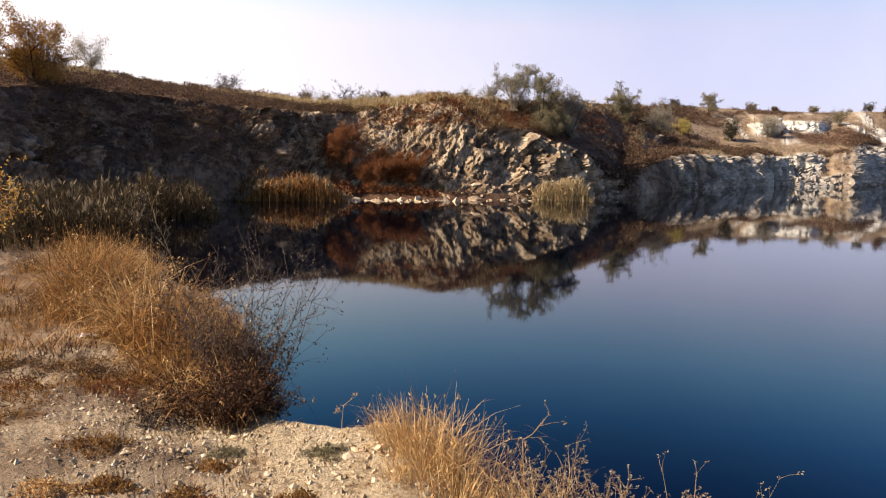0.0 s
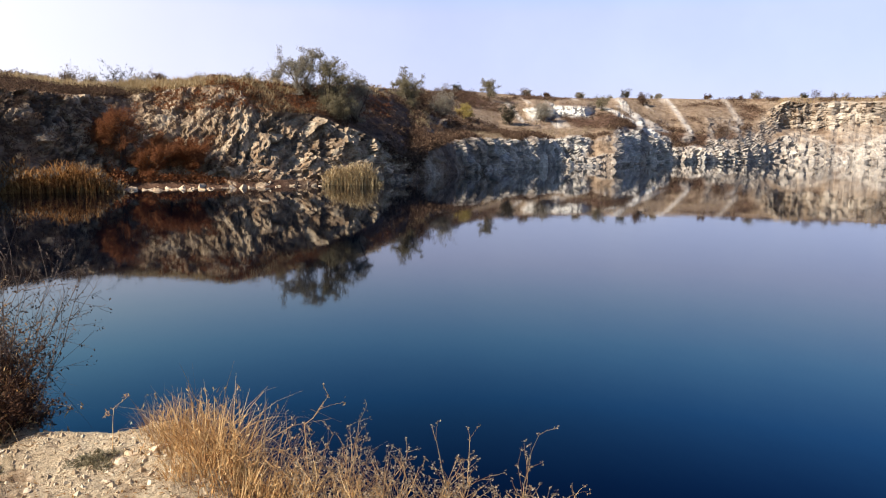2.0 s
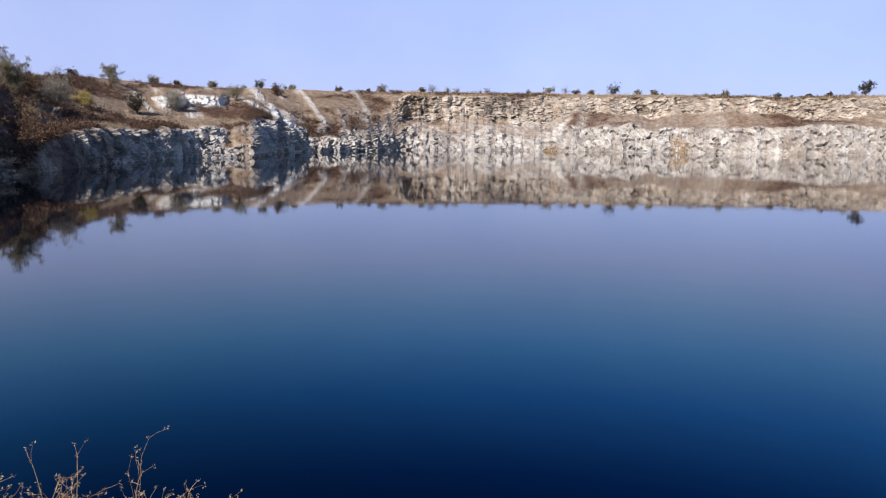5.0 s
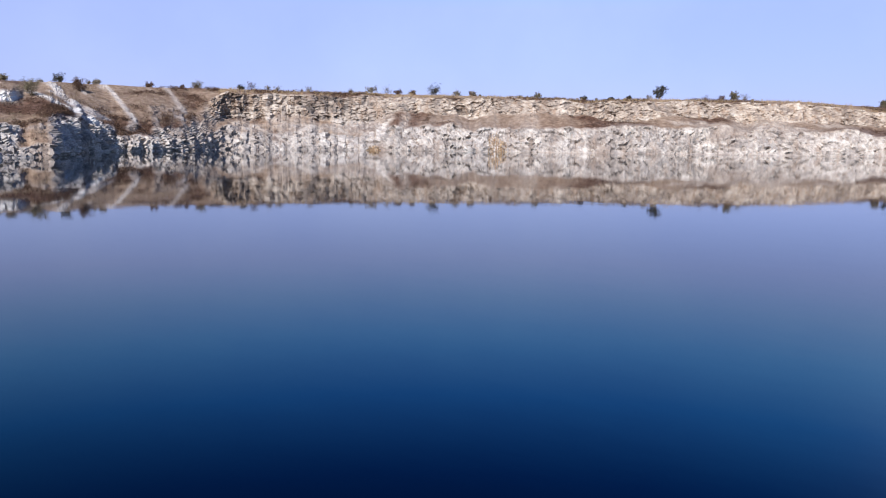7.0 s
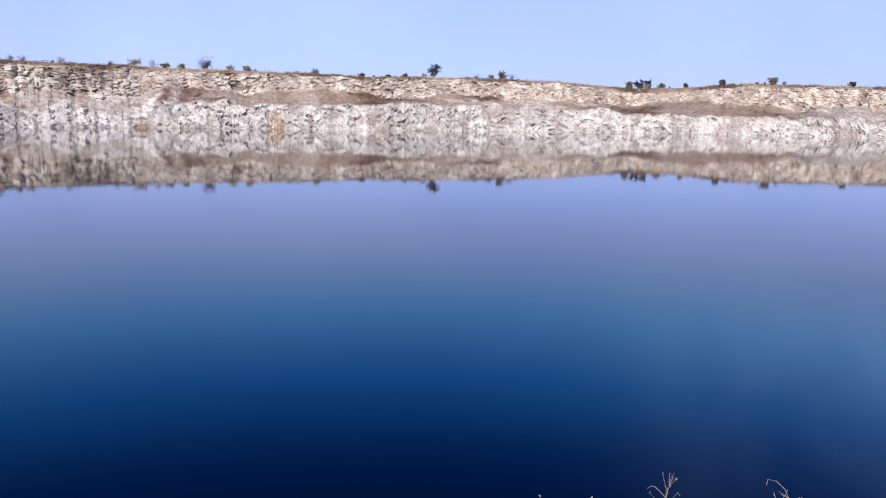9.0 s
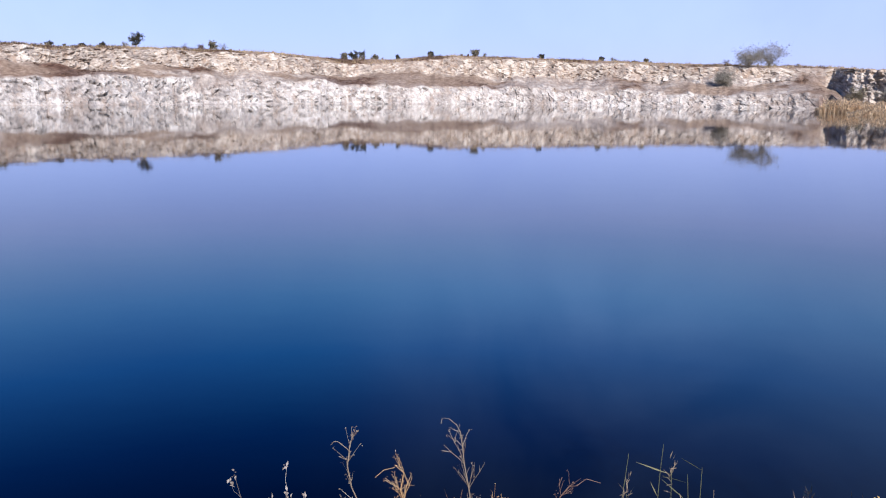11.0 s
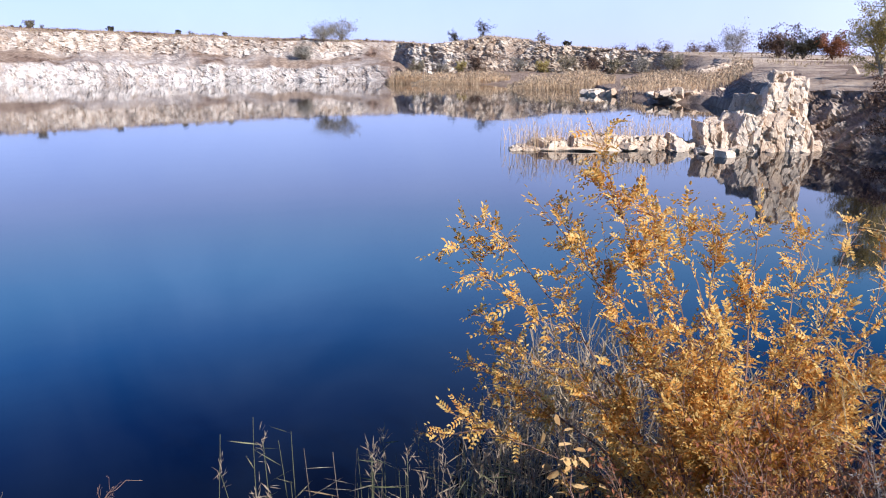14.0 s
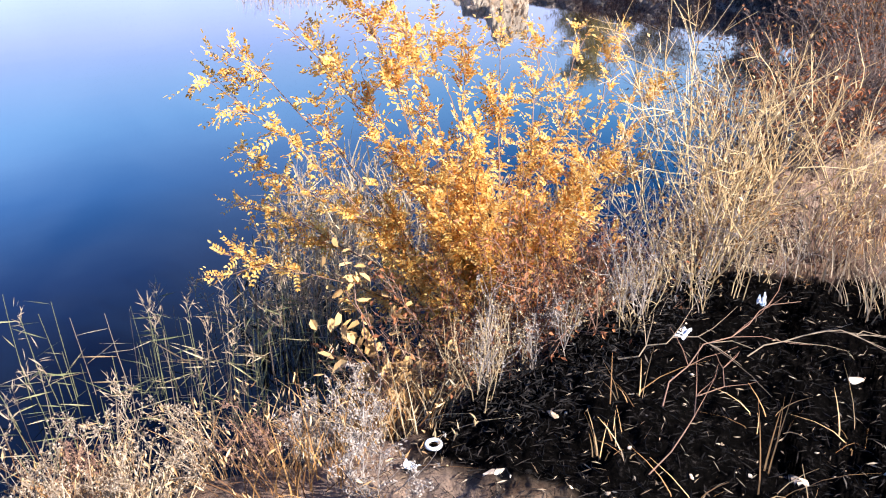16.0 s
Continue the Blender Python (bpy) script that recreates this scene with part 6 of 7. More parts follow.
weed(76.0, 2.24, (1.87 - ground_at(76.0, 2.24)) * 0.9, M_STRAW, "small weed with a yellow flower cluster", 937, "", 0.15, 6, 10, 0.003, 0.022, name="flowering_weed", head_mat=M_LIME)


def reed_clump(az, d, height, count, mat, label, seed, radius=0.14):
    """Reeds standing in the shallows: stalks, long leaves, plumes."""
    rng = np.random.default_rng(seed)
    o = spot(az, d)
    o[2] = max(o[2], -0.25)
    ob = thing("reed_clump", o, label, "reeds", "reeds below the bank")
    lf, pl = Growth(), Growth()
    for _ in range(max(3, int(count * 0.65))):
        st = Growth()
        b = np.array([rng.normal() * radius, rng.normal() * radius, -0.05])
        h = (height - o[2]) * rng.uniform(0.72, 1.04)
        st_pts = branch(rng, b, (rng.normal() * 0.07, rng.normal() * 0.07, 1), h, 0.02, 6)
        tube(st, st_pts, 0.0034, 0.0015, 4)
        st.object("stalk", M_GREY if mat is not M_REED_GREEN else M_REED_GREEN, ob)
        wind = rng.normal() * 0.35 + 1.35                # the leaves stream to one side
        for _ in range(int(rng.integers(2, 5))):
            x = rng.uniform(1.6, 4.95)
            i = int(x)
            p = st_pts[i] + (st_pts[min(i + 1, 5)] - st_pts[i]) * (x - i)
            a = wind + rng.normal() * 0.5 + (math.pi if rng.random() < 0.2 else 0)
            ln = rng.uniform(0.13, 0.28)
            rise = rng.uniform(-0.1, 0.75)
            tip = np.array([math.cos(a), math.sin(a), rise])
            leaves(lf, p[None], tip[None], ln, 0.009, rng, 0.2)
        if rng.random() < 0.4:
            t = np.repeat(st_pts[-1][None], 16, 0)
            leaves(pl, t + rng.normal(size=t.shape) * (0.01, 0.01, 0.05), rng.normal(size=t.shape) * 0.5 + (0.2, 0, 0.8), rng.uniform(0.04, 0.09, 16), 0.008, rng)
    lf.object("foliage", mat, ob)
    if pl.n:
        pl.object("plume_fluff", M_PLUME, ob)


for i, (az, d, z, n) in enumerate([(100.5, 4.8, 0.55, 5), (103.3, 5.0, 0.80, 7), (105.5, 4.9, 0.76, 7), (107.3, 5.1, 0.72, 6), (109.6, 4.8, 0.55, 6), (113.1, 4.9, 0.86, 9), (115.6, 4.9, 0.74, 8), (118.6, 4.7, 0.8, 8), (121.6, 4.7, 0.9, 10), (124.6, 4.8, 1.0, 10), (111.2, 4.4, 0.6, 6), (104.6, 4.4, 0.55, 6), (127.5, 4.7, 1.0, 9), (106.0, 4.0, 0.72, 8), (109.0, 4.1, 0.80, 9), (112.0, 4.1, 0.98, 12), (114.6, 4.2, 0.96, 12), (117.0, 4.1, 0.92, 12), (119.6, 4.2, 1.08, 14), (122.4, 4.2, 1.05, 14), (125.2, 4.3, 1.0, 12), (116.0, 3.8, 0.8, 9), (121.0, 3.8, 0.9, 10)]):
    reed_clump(az, d, z, n, M_REED_GREEN if i % 3 else M_PALE, "slender green and straw reeds in the shallows", 940 + i)
reed_bed("reed_bed", M_PALE, 119, 151, 5.0, 6.6, 620, 1.2, 1.6, "pale thin reeds behind the golden bush", 960, 0.007, 0.3)

golden_bush((2.70, -3.05, 0.5), [
    (3.45, -1.93, 2.21), (3.41, -1.99, 2.36), (3.26, -2.24, 2.45), (3.24, -2.36, 2.34), (3.08, -2.40, 2.80), (2.98, -2.61, 2.55), (3.07, -2.95, 2.33), (3.00, -3.16, 2.21), (3.03, -3.53, 2.32),
    (2.98, -3.83, 2.17), (2.89, -4.14, 2.14), (2.78, -4.33, 2.14), (2.56, -4.56, 1.86), (2.63, -4.41, 1.34), (3.66, -1.96, 1.25), (3.76, -2.20, 1.45), (3.55, -2.15, 1.74), (2.5, -3.9, 1.55), (2.4, -3.5, 1.5), (2.75, -3.0, 1.8)], "golden autumn shrub with feathered yellow-ochre leaves above the lake", 970, 58)


def vine(seed=980):
    """Withered bramble with broad leaves."""
    rng = np.random.default_rng(seed)
    base = np.array([2.10, -1.74, 1.18])
    ob = thing("bramble", base, "withered bramble with broad pale yellow leaves", "shrub")
    lf = Growth()
    tips = [(2.72, -2.01, 1.55), (2.65, -2.03, 1.35), (2.45, -2.11, 1.33), (2.44, -1.81, 1.28), (2.29, -1.83, 1.25), (2.24, -2.03, 1.28), (2.09, -2.04, 1.24), (2.06, -1.79, 1.25), (2.12, -1.65, 1.25), (2.05, -1.94, 1.25), (2.77, -2.04, 1.42)]
    for t in tips:
        e = np.array(t) - base
        s = np.linspace(0, 1, 7)[:, None]
        main = s * e + (s * (1 - s)) * np.array([0, 0, 0.35]) + rng.normal(size=(7, 3)) * 0.012
        st = Growth()
        tube(st, main, 0.004, 0.0015, 4)
        st.object("stem", M_STEM, ob)
        n = 14
        at = main[rng.integers(1, 7, n)] + rng.normal(size=(n, 3)) * 0.05
        ln = rng.uniform(0.04, 0.08, n)
        leaves(lf, at, rng.normal(size=(n, 3)) * 0.7 + (0, 0, -0.5), ln, ln * 0.72, rng, 0.2, True)
    lf.object("foliage", M_PEACH, ob)


vine()
rng = np.random.default_rng(12)
for i in range(26):                                                   # bleached weeds along the bank edge, below the bush
    az = rng.uniform(101, 132)
    d = rng.uniform(2.0, 2.75)
    if i % 2:
        weed(az, d, rng.uniform(0.22, 0.36), (M_SILVERY, M_STEM, M_GREY)[i % 3], "bleached dry weed with fluffy seed heads", 1000 + i, "bleached weeds on the bank", 0.6, 5, 10, 0.0026, 0.011)
    else:
        grass_tuft(az, d, rng.uniform(0.22, 0.36), 0.18, 130, (M_PALE, M_STRAW, M_RUSSET)[i % 3], "bleached dry grass on the bank", 1000 + i, "bleached grass on the bank", 0.55, 0.003, seeds=0.25)
for i in range(11):                                                   # stiff pale stalks on the edge of the burnt patch
    u = i / 10
    az, d = 139 + 20 * u + rng.normal() * 1.5, 2.66 + 0.55 * u + abs(rng.normal()) * 0.22
    grass_tuft(az, d, rng.uniform(0.16, 0.36), rng.uniform(0.05, 0.12), int(rng.integers(12, 40)), M_SILVERY, "stiff grey-white dead stalks beside the burnt patch", 1030 + i, "stalks beside the burnt patch", 0.22, 0.003, seeds=0.5)
for i, (az, d, h, sp, n) in enumerate([(152.3, 3.2, 0.92, 0.6, 17), (153.8, 3.45, 0.9, 0.55, 14), (150.3, 3.7, 0.85, 0.5, 11), (156.0, 3.8, 0.72, 0.45, 11)]):
    twig_bush(az, d, h, sp, M_BROOM, M_BROOM, "leafless broom of yellow-brown forking stems", 1050 + i, "broom_bush", 40, 0.03, n, 0.0042, "yellow broom bushes", base=spot(az, d), twigs=9)
twig_bush(157.8, 8.2, 1.5, 1.2, M_TWIG, M_RUST, "dark purple-brown thorny shrub with a few rust leaves", 1060, "thorn_bush", 1300, 0.04, 22, 0.006)
twig_bush(156.2, 7.0, 1.2, 0.9, M_TWIG, M_RUST, "dark thorny thicket with withered leaves", 1062, "thorn_bush", 900, 0.04, 20, 0.006)
twig_bush(159.8, 6.8, 1.3, 1.0, M_TWIG, M_SCRUB, "dark thorny thicket with withered leaves", 1063, "thorn_bush", 1300, 0.04, 22, 0.006)
twig_bush(162.6, 7.6, 1.5, 1.1, M_TWIG, M_SCRUB, "dark thorny thicket with withered leaves", 1064, "thorn_bush", 1300, 0.045, 22, 0.006)
for i, (az, d, h, sp) in enumerate([(158.4, 5.6, 0.95, 0.8), (161.0, 5.4, 0.9, 0.8), (163.4, 5.8, 1.1, 0.9), (164.8, 7.0, 1.3, 1.0), (159.5, 4.8, 0.7, 0.6)]):
    twig_bush(az, d, h, sp, M_TWIG, M_SCRUB if i % 2 else M_RUST, "dark thorny thicket with withered leaves", 1065 + i, "thorn_bush", 900, 0.035, 20, 0.005)
twig_bush(160.8, 9.2, 1.8, 1.2, M_TWIG, M_ORANGE, "dark thorny shrub with orange leaves", 1061, "thorn_bush", 1100, 0.045, 20, 0.006)
for i in range(5):
    az, d = rng.uniform(159.5, 167), rng.uniform(3.3, 5.2)
    grass_tuft(az, d, rng.uniform(0.2, 0.36), 0.22, 60, M_GREY if i % 3 else M_STRAW, "tall bleached grass beside the burnt patch", 1070 + i, "tall bleached grass", 0.3, 0.0034, seeds=0.2)
edge_rng = np.random.default_rng(77)
for i in range(9):
    az, d = edge_rng.uniform(158.5, 168), edge_rng.uniform(3.1, 4.5)
    grass_tuft(az, d, edge_rng.uniform(0.24, 0.42), 0.22, 60, M_GREY if i % 3 else M_PALE, "tall bleached grass beside the burnt patch", 1160 + i, "tall bleached grass", 0.3, 0.0034, seeds=0.2)
for i, (az, d, h, sp, n) in enumerate([(160.6, 3.9, 0.55, 0.4, 8), (163.0, 4.2, 0.7, 0.5, 9)]):
    twig_bush(az, d, h, sp, M_BROOM, M_BROOM, "leafless broom of yellow-brown forking stems", 1180 + i, "broom_bush", 30, 0.03, n, 0.0042, "yellow broom bushes", base=spot(az, d), twigs=9)
for i in range(5):
    az, d = rng.uniform(163.5, 168), rng.uniform(8, 12)
    grass_tuft(az, d, rng.uniform(0.8, 1.2), 0.5, 260, M_RUSSET, "tall tawny grass along the path", 1090 + i, "tall grass along the path", 0.25, 0.006, seeds=0.2)

rim_rng = np.random.default_rng(178)
for i in range(66):                                                   # fluffy grey weeds and tangle round the burnt patch
    u = i / 65
    y = -1.7 - 1.5 * u
    x = float(np.interp(y, [-3.2, -2.9, -2.6, -2.3, -1.9, -1.6], [0.95, 1.2, 1.3, 1.4, 1.55, 1.7])) + rim_rng.random() * 0.55
    az, d = math.degrees(math.atan2(x, y)), math.hypot(x, y)
    if i % 3 == 2:
        twig_bush(az, d + 0.15, rim_rng.uniform(0.25, 0.5), 0.3, M_STEM if i % 2 else M_PALE, M_RUSSET, "low tangle of dead stems at the edge of the ash", 1250 + i, "tangled_weed", 130, 0.02, 9, 0.0026, "tangled weeds round the ash", twigs=7)
    else:
        weed(az, d, rim_rng.uniform(0.18, 0.42), (M_SILVERY, M_PALE)[i % 2], "stiff dead weed with grey fluffy seed heads", 1250 + i, "grey weeds round the ash", 0.2, 4, 7, 0.0022, 0.010, depth=1)
for i, (x, y) in enumerate([(2.05, -2.55), (2.25, -2.85), (2.15, -3.15), (2.35, -3.45), (2.05, -3.55), (1.85, -2.95), (2.5, -2.5), (1.9, -2.6), (1.78, -2.35), (1.95, -2.2), (2.2, -2.4), (2.4, -3.0), (2.6, -3.3), (2.3, -2.1)]):
    az, d = math.degrees(math.atan2(x, y)), math.hypot(x, y)
    twig_bush(az, d, rim_rng.uniform(0.45, 0.7), 0.5, M_STEM, M_RUST, "dark russet undergrowth beneath the golden shrub", 1290 + i, "undergrowth_bush", 700, 0.028, 14, 0.0035, "undergrowth beneath the shrub", twigs=8)

# burnt patch: dead stalks, stones and litter
for i in range(8):
    az, d = rng.uniform(144, 164), rng.uniform(1.85, 2.6)
    grass_tuft(az, d, rng.uniform(0.22, 0.42), 0.06, 8, M_STRAW, "a few dry stalks standing in the ash", 1110 + i, "stalks in the ash", 0.6, 0.003)


def fallen_branch(az0, d0, az1, d1, r, seed):
    """A dry forked branch lying across the ash."""
    rng = np.random.default_rng(seed)
    a, b = spot(az0, d0, -0.02), spot(az1, d1, -0.05)
    ob = thing("fallen_branch", a, "thin dry branch lying across the burnt patch", "branch", "branches on the burnt patch")
    s = np.linspace(0, 1, 9)[:, None]
    main = s * (b - a) + rng.normal(size=(9, 3)) * (0.015, 0.015, 0.004) + np.array([0, 0, 0.05]) * s * (1 - s) * 4
    g = Growth()
    tube(g, main, r, r * 0.4, 5)
    g.object("stick", M_GREY if seed % 2 else M_STEM, ob)
    for _ in range(6):
        g = Growth()
        i = int(rng.integers(2, 8))
        way = unit(main[i] - main[i - 1]) + unit(rng.normal(size=3) * (1, 1, 0.25)) * 0.7
        tube(g, branch(rng, main[i], way, rng.uniform(0.1, 0.3), 0.12, 4), r * 0.55, r * 0.2, 3)
        g.object("twig", M_GREY if seed % 2 else M_STEM, ob)


for i, row in enumerate([(149.5, 2.23, 159.0, 2.97, 0.0026), (146.9, 2.49, 156.1, 2.62, 0.0026), (149.4, 1.97, 156.1, 2.56, 0.0022), (156.5, 2.6, 165, 2.9, 0.0026)]):
    fallen_branch(*row, 1190 + i)


def ash_litter():
    """Charred stems, clods and pale flakes lying thick on the burnt patch."""
    rng = np.random.default_rng(1200)
    dark, pale_bits = Growth(), Growth()
    n = 8000
    az, d = rng.uniform(126, 170, n), rng.uniform(1.5, 3.4, n)
    x, y = d * np.sin(np.radians(az)), d * np.cos(np.radians(az))
    at = np.stack([x, y, [ground_at(a, b) for a, b in zip(az, d)]], 1)
    inside = ash_reach(x, y) > -0.08 + 0.1 * rng.random(n)
    at = at[inside] + (0, 0, 0.004)
    n = len(at)
    way = rng.normal(size=(n, 3)) * (1, 1, 0.25)
    k = rng.random(n) < 0.86
    leaves(dark, at[k], way[k], rng.uniform(0.01, 0.06, k.sum()), rng.uniform(0.001, 0.004, k.sum()), rng, 0.6)
    k = ~k
    leaves(pale_bits, at[k], way[k], rng.uniform(0.006, 0.045, k.sum()), rng.uniform(0.0015, 0.006, k.sum()), rng, 0.4)
    tagged(dark.object("ash_litter", M_CHAR), "charred black stems and flakes on the burnt patch", "ash", kind="stuff")
    tagged(pale_bits.object("pale_litter", M_GREY), "pale flakes of ash and straw on the burnt patch", "ash", kind="stuff")


M_CHAR = plant_material("charred", [(0.004, 0.0035, 0.003), (0.012, 0.01, 0.009), (0.045, 0.036, 0.03)], 0, 1.0)
ash_litter()


def bush_litter():
    """Fallen leaves and dead stems thick on the ground between the shrub and the ash."""
    rng = np.random.default_rng(1203)
    g = Growth()
    n = 9000
    x, y = rng.uniform(1.3, 2.7, n), rng.uniform(-3.7, -1.6, n)
    at = np.stack([x, y, [ground_at(math.degrees(math.atan2(a, b)), math.hypot(a, b)) + 0.006 for a, b in zip(x, y)]], 1)
    at[:, 2] += 0.05 * rng.random(n) ** 2
    leaves(g, at, rng.normal(size=(n, 3)) * (1, 1, 0.6), rng.uniform(0.01, 0.05, n), rng.uniform(0.002, 0.009, n), rng, 0.5)
    tagged(g.object("leaf_litter", M_CHAR), "blackened leaf litter and stems beneath the golden shrub", "litter", kind="stuff")


bush_litter()


def soil_litter():
    """Dead leaves and straw bits strewn over the trodden soil."""
    rng = np.random.default_rng(1201)
    g = Growth()
    n = 9000
    az, d = rng.uniform(-34, 3, n), 3.0 + 7.0 * rng.random(n) ** 1.3
    ok = d < np.interp(az, AZ, DE_AT) - 0.02
    az, d = az[ok], d[ok]
    at = np.stack([d * np.sin(np.radians(az)), d * np.cos(np.radians(az)), [ground_at(a, b) + 0.004 for a, b in zip(az, d)]], 1)
    keep = fbm(at * 1.3, 3, 95) > 0.47
    at = at[keep]
    n = len(at)
    leaves(g, at, rng.normal(size=(n, 3)) * (1, 1, 0.06), rng.uniform(0.010, 0.04, n), rng.uniform(0.003, 0.012, n), rng, 0.15, face=np.array([0.0, 0.0, 1.0]))
    tagged(g.object("soil_litter", M_RUSSET), "brown dead straw bits strewn over the soil", "litter", kind="stuff")


soil_litter()


def soil_clods():
    """Crumbs of earth and grit, thick on the trodden soil."""
    rng = np.random.default_rng(1202)
    n = 16000
    az, d = rng.uniform(-34, 4, n), 3.0 + 4.5 * rng.random(n) ** 1.4
    ok = d < np.interp(az, AZ, DE_AT) - 0.02
    az, d = az[ok], d[ok]
    at = np.stack([d * np.sin(np.radians(az)), d * np.cos(np.radians(az)), [ground_at(a, b) for a, b in zip(az, d)]], 1)
    at = at[fbm(at * 0.9, 3, 96) + rng.normal(size=len(at)) * 0.08 > 0.5]
    n = len(at)
    s = 0.003 + 0.018 * rng.random(n) ** 3
    corner = np.array([(1, 0, 0), (0, 1, 0), (-1, 0, 0), (0, -1, 0), (0, 0, 0.8), (0, 0, -0.6)])
    v = at[:, None] + s[:, None, None] * corner[None] * rng.uniform(0.6, 1.4, (n, 6, 3)) + s[:, None, None] * rng.normal(size=(n, 6, 3)) * 0.18
    tri = np.array([(0, 1, 4), (1, 2, 4), (2, 3, 4), (3, 0, 4), (1, 0, 5), (2, 1, 5), (3, 2, 5), (0, 3, 5)])
    g = Growth()
    g.add(v.reshape(-1, 3), (np.arange(n)[:, None, None] * 6 + tri[None]).reshape(-1, 3))
    tagged(g.object("soil_clods", M_CRUMB), "crumbs of tan earth and grit on the trodden soil", "soil", kind="stuff")


M_CRUMB = plant_material("earth_crumb", [(0.26, 0.18, 0.11), (0.44, 0.34, 0.23), (0.62, 0.53, 0.40)], 0, 0.95)
soil_clods()


def litter_material(name, colour, rough=0.5):
    m, nt, b = material(name)
    c = mix(nt, 0.5, colour, ramp(nt, noise_tex(nt, 30, 4), [(0.3, (0.6, 0.6, 0.58)), (0.6, (1, 1, 1))]), "MULTIPLY")
    nt.links.new(c, b.inputs["Base Color"])
    b.inputs["Roughness"].default_value = rough
    return m


M_WHITE, M_BLUE = litter_material("white_plastic", (0.75, 0.76, 0.78)), litter_material("blue_plastic", (0.04, 0.05, 0.12))


def scrap(name, at, size, mat, label, seed):
    """A crumpled scrap of film or paper."""
    bm = bmesh.new()
    bmesh.ops.create_grid(bm, x_segments=7, y_segments=7, size=0.5)
    for v in bm.verts:
        n = noise.noise_vector(v.co * 2.6 + Vector((seed, 0, 0)))
        v.co = Vector((v.co.x * size[0] + n.x * 0.2 * size[0], v.co.y * size[1] + n.y * 0.2 * size[1], 0.25 * size[2] + abs(n.z) * size[2]))
    bmesh.ops.solidify(bm, geom=bm.faces[:], thickness=0.002)
    me = bpy.data.meshes.new(name)
    bm.to_mesh(me)
    bm.free()
    me.materials.append(mat)
    ob = new(name, me)
    ob.location = at
    ob.rotation_euler = (0, 0, seed * 1.7)
    return tagged(ob, label, "litter", "litter on the bank")


scrap("paper_scrap", spot(151.8, 2.72, 0), (0.07, 0.035, 0.02), M_WHITE, "crumpled white paper on the burnt patch", 1)
scrap("paper_scrap", spot(130.5, 2.1, 0), (0.045, 0.03, 0.02), M_WHITE, "crumpled white paper on the burnt patch", 2)
scrap("paper_scrap", spot(157.1, 2.98, 0), (0.04, 0.03, 0.08), M_WHITE, "white plastic scrap at the grass edge", 3)
scrap("paper_scrap", spot(-25.9, 8.3, 0), (0.18, 0.12, 0.06), M_WHITE, "white plastic scrap in the dry grass", 4)
scrap("plastic_bag", spot(-27.2, 11.6, 0), (0.3, 0.24, 0.4), M_BLUE, "crumpled dark blue plastic bag in the dry grass", 5)
bm = bmesh.new()
for i in range(20):
    for j in range(8):
        a, b = i / 20 * 2 * math.pi, j / 8 * 2 * math.pi
        bm.verts.new(((0.022 + 0.006 * math.cos(b)) * math.cos(a), (0.022 + 0.006 * math.cos(b)) * math.sin(a), 0.006 + 0.006 * math.sin(b)))
bm.verts.ensure_lookup_table()
for i in range(20):
    for j in range(8):
        bm.faces.new([bm.verts[k] for k in (i * 8 + j, (i + 1) % 20 * 8 + j, (i + 1) % 20 * 8 + (j + 1) % 8, i * 8 + (j + 1) % 8)])
me = bpy.data.meshes.new("ring")
bm.to_mesh(me)
bm.free()
me.materials.append(M_WHITE)
cap = new("bottle_ring", me)
cap.location = spot(132.5, 2.19, -0.01)
tagged(cap, "small white plastic ring in the ash", "litter", "litter on the bank")

# tufts, stones and pebbles on the trodden soil
def plant_cushion(az, d, r, mat, seed):
    """A flat withered plant: a low dome of small leaves with a ragged rim."""
    rng = np.random.default_rng(seed)
    ob = thing("plant_cushion", spot(az, d), "low withered plant cushion on the trodden soil", "plant", "withered cushions on the soil")
    n = int(500 + 2600 * r)
    a, q = rng.uniform(0, 2 * math.pi, n), np.sqrt(rng.random(n))
    rim = 1.0 + 0.35 * np.sin(a * 3 + seed) + 0.2 * np.sin(a * 7 + seed * 2)
    x, y = r * q * rim * np.cos(a) * 1.3, r * q * rim * np.sin(a)
    pos = np.stack([x, y, 0.01 + 0.055 * (1 - q ** 2) * rng.random(n)], 1)
    g = Growth()
    leaves(g, pos, rng.normal(size=(n, 3)) + (0, 0, 0.35), rng.uniform(0.014, 0.04, n), rng.uniform(0.005, 0.011, n), rng, 0.4)
    g.object("foliage", mat, ob)


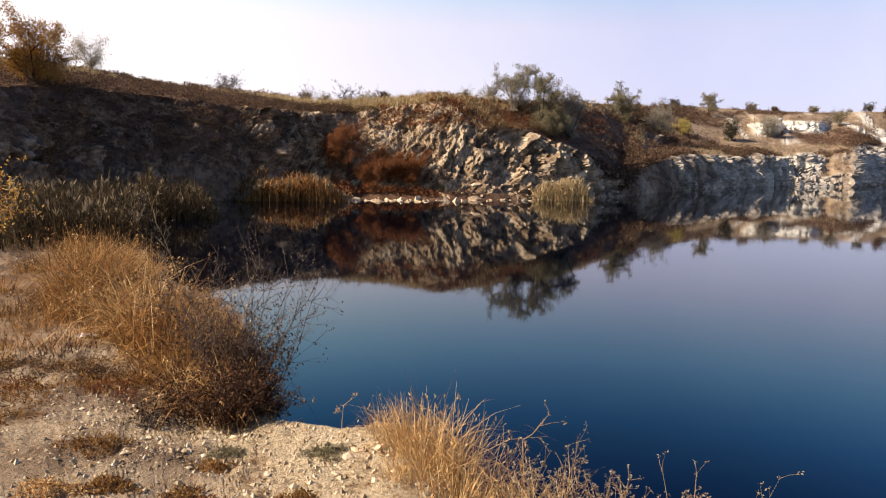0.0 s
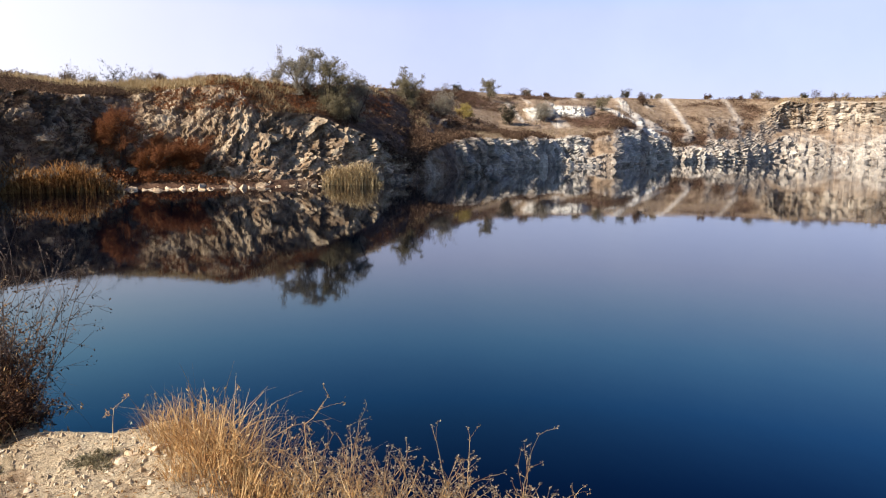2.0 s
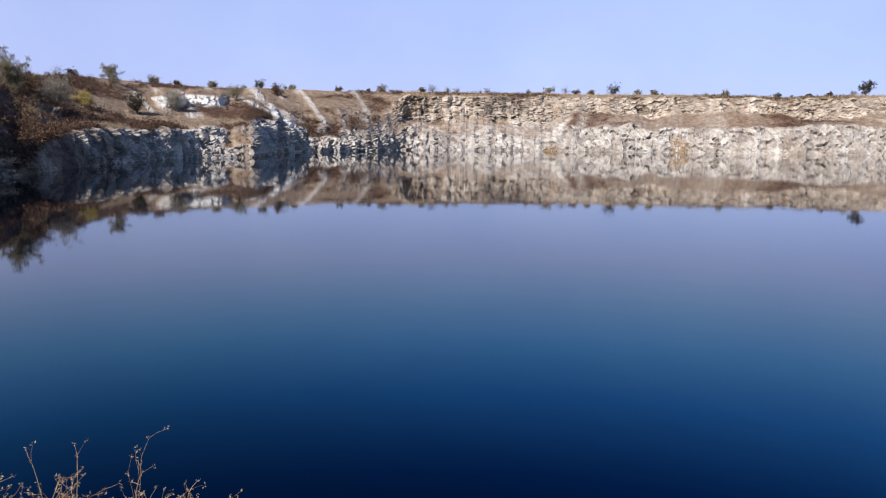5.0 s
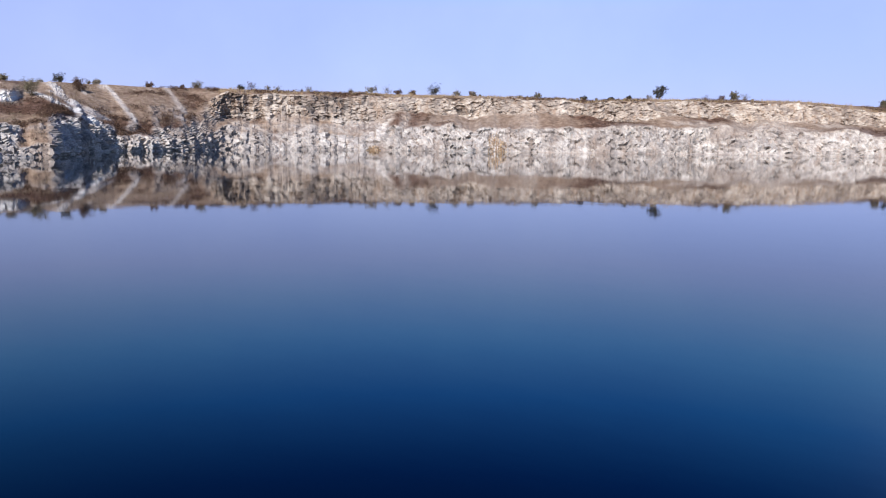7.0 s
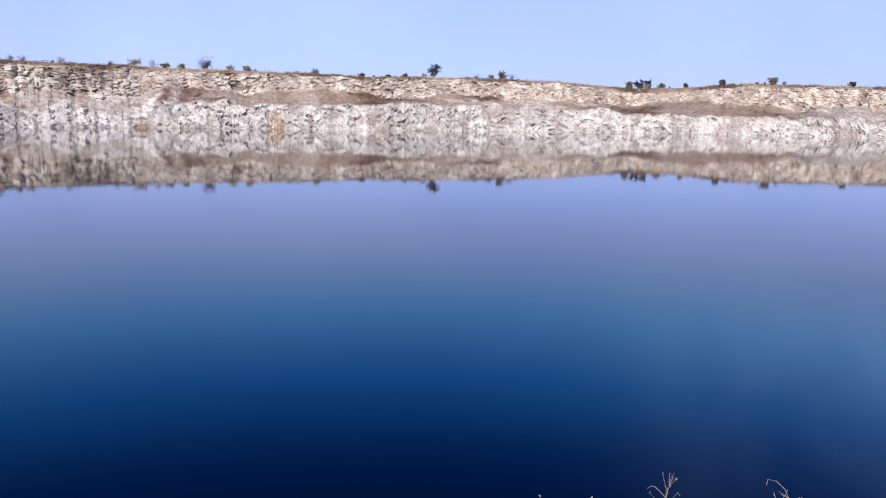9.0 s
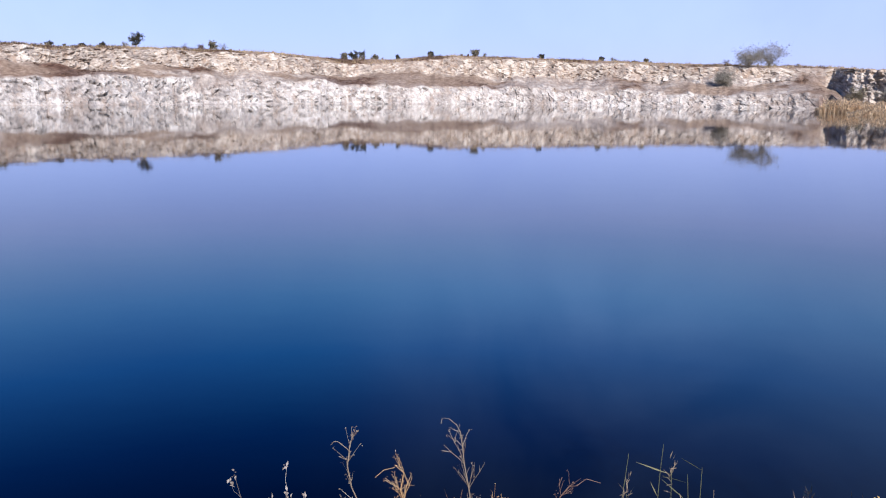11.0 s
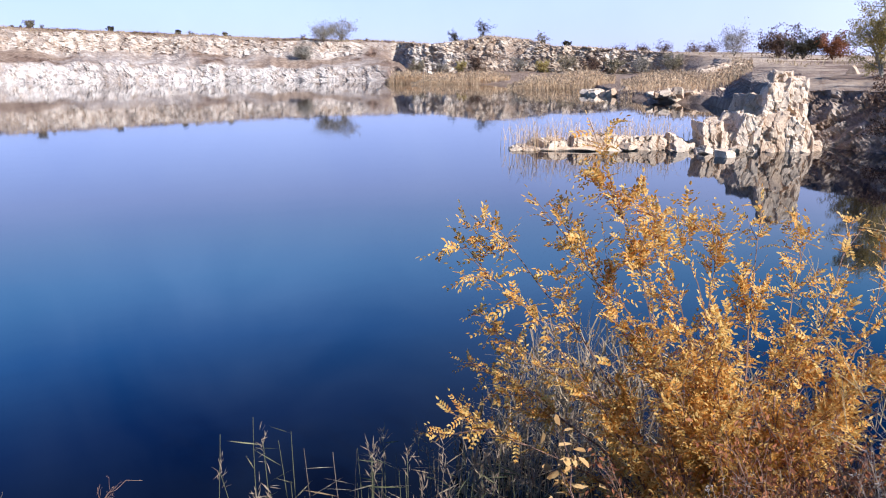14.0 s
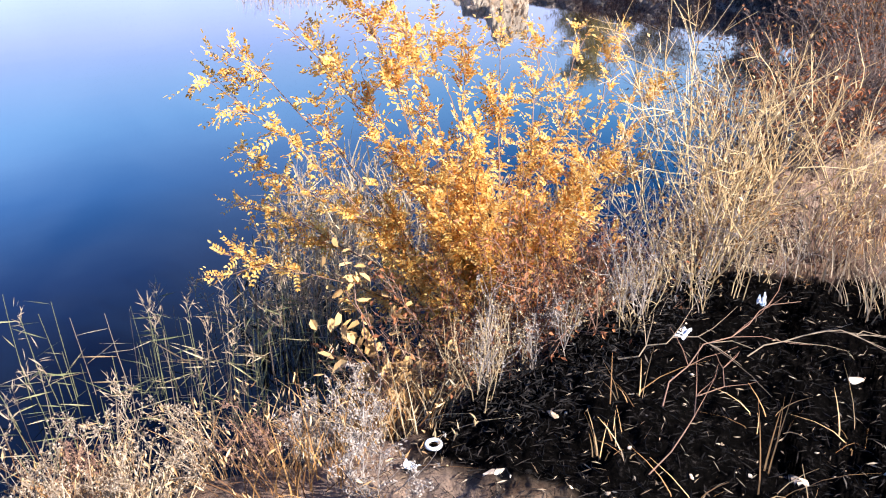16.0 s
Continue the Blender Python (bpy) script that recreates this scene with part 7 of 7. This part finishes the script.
for i, (az, d, r, mat) in enumerate([(-24.7, 4.96, 0.13, M_RUSSET), (-17.1, 4.56, 0.12, M_RUSSET), (-16.4, 4.75, 0.10, M_OLIVE), (-23.8, 4.36, 0.10, M_RUSSET), (-19.2, 4.18, 0.12, M_RUSSET), (-11.3, 3.95, 0.10, M_RUSSET), (-9.6, 4.4, 0.08, M_OLIVE), (-28.5, 6.2, 0.3, M_RUSSET), (-26.0, 6.5, 0.3, M_RUSSET), (-30.5, 5.8, 0.25, M_RUSSET), (-21.5, 5.4, 0.2, M_TWIG), (-31.5, 7.2, 0.35, M_RUSSET), (-29.5, 7.0, 0.35, M_SCRUB), (-27.4, 6.9, 0.35, M_RUSSET), (-25.3, 6.7, 0.3, M_SCRUB), (-23.4, 6.4, 0.28, M_RUSSET), (-31.0, 6.4, 0.3, M_RUST), (-24.5, 6.2, 0.2, M_RUST), (-17.8, 4.05, 0.11, M_RUST), (-21.5, 4.0, 0.1, M_RUSSET), (-14.6, 3.8, 0.12, M_RUST), (-27.3, 4.4, 0.12, M_STRAW), (-13.0, 3.55, 0.12, M_PALE), (-9.2, 3.6, 0.1, M_STRAW), (-20.2, 3.7, 0.12, M_SCRUB)]):
    plant_cushion(az, d, r, mat, 1130 + i)
ground = bpy.data.objects["ground"]
rng = np.random.default_rng(13)
for i in range(300):
    if i < 255:
        az, d = rng.uniform(-34, 2), rng.uniform(3.0, 7.5) ** 1.0
    else:
        az, d = rng.uniform(125, 166), rng.uniform(1.6, 2.9)
    if d > float(np.interp(az, AZ, DE_AT)) - 0.05:
        continue
    s = 0.005 + 0.022 * rng.random() ** 2 if i < 255 else rng.uniform(0.003, 0.009)
    lay("stone", PEBBLES[int(rng.integers(0, 8))], spot(az, d, -0.2 * s), (s * 1.3, s, s * 0.8), ground, rng)
for az, d, s in [(-22.1, 5.5, 0.055), (-15.8, 5.0, 0.05), (-8.3, 4.32, 0.045), (-7.6, 4.4, 0.05), (-30.5, 8.6, 0.12), (-6.0, 4.4, 0.06), (137.0, 1.97, 0.03), (142.2, 2.23, 0.03), (163.1, 2.62, 0.035), (159.8, 2.1, 0.04)]:
    lay("stone", PEBBLES[int(rng.integers(0, 8))], spot(az, d, 0.2 * s), (s * 1.4, s, s * 0.8), ground, rng)
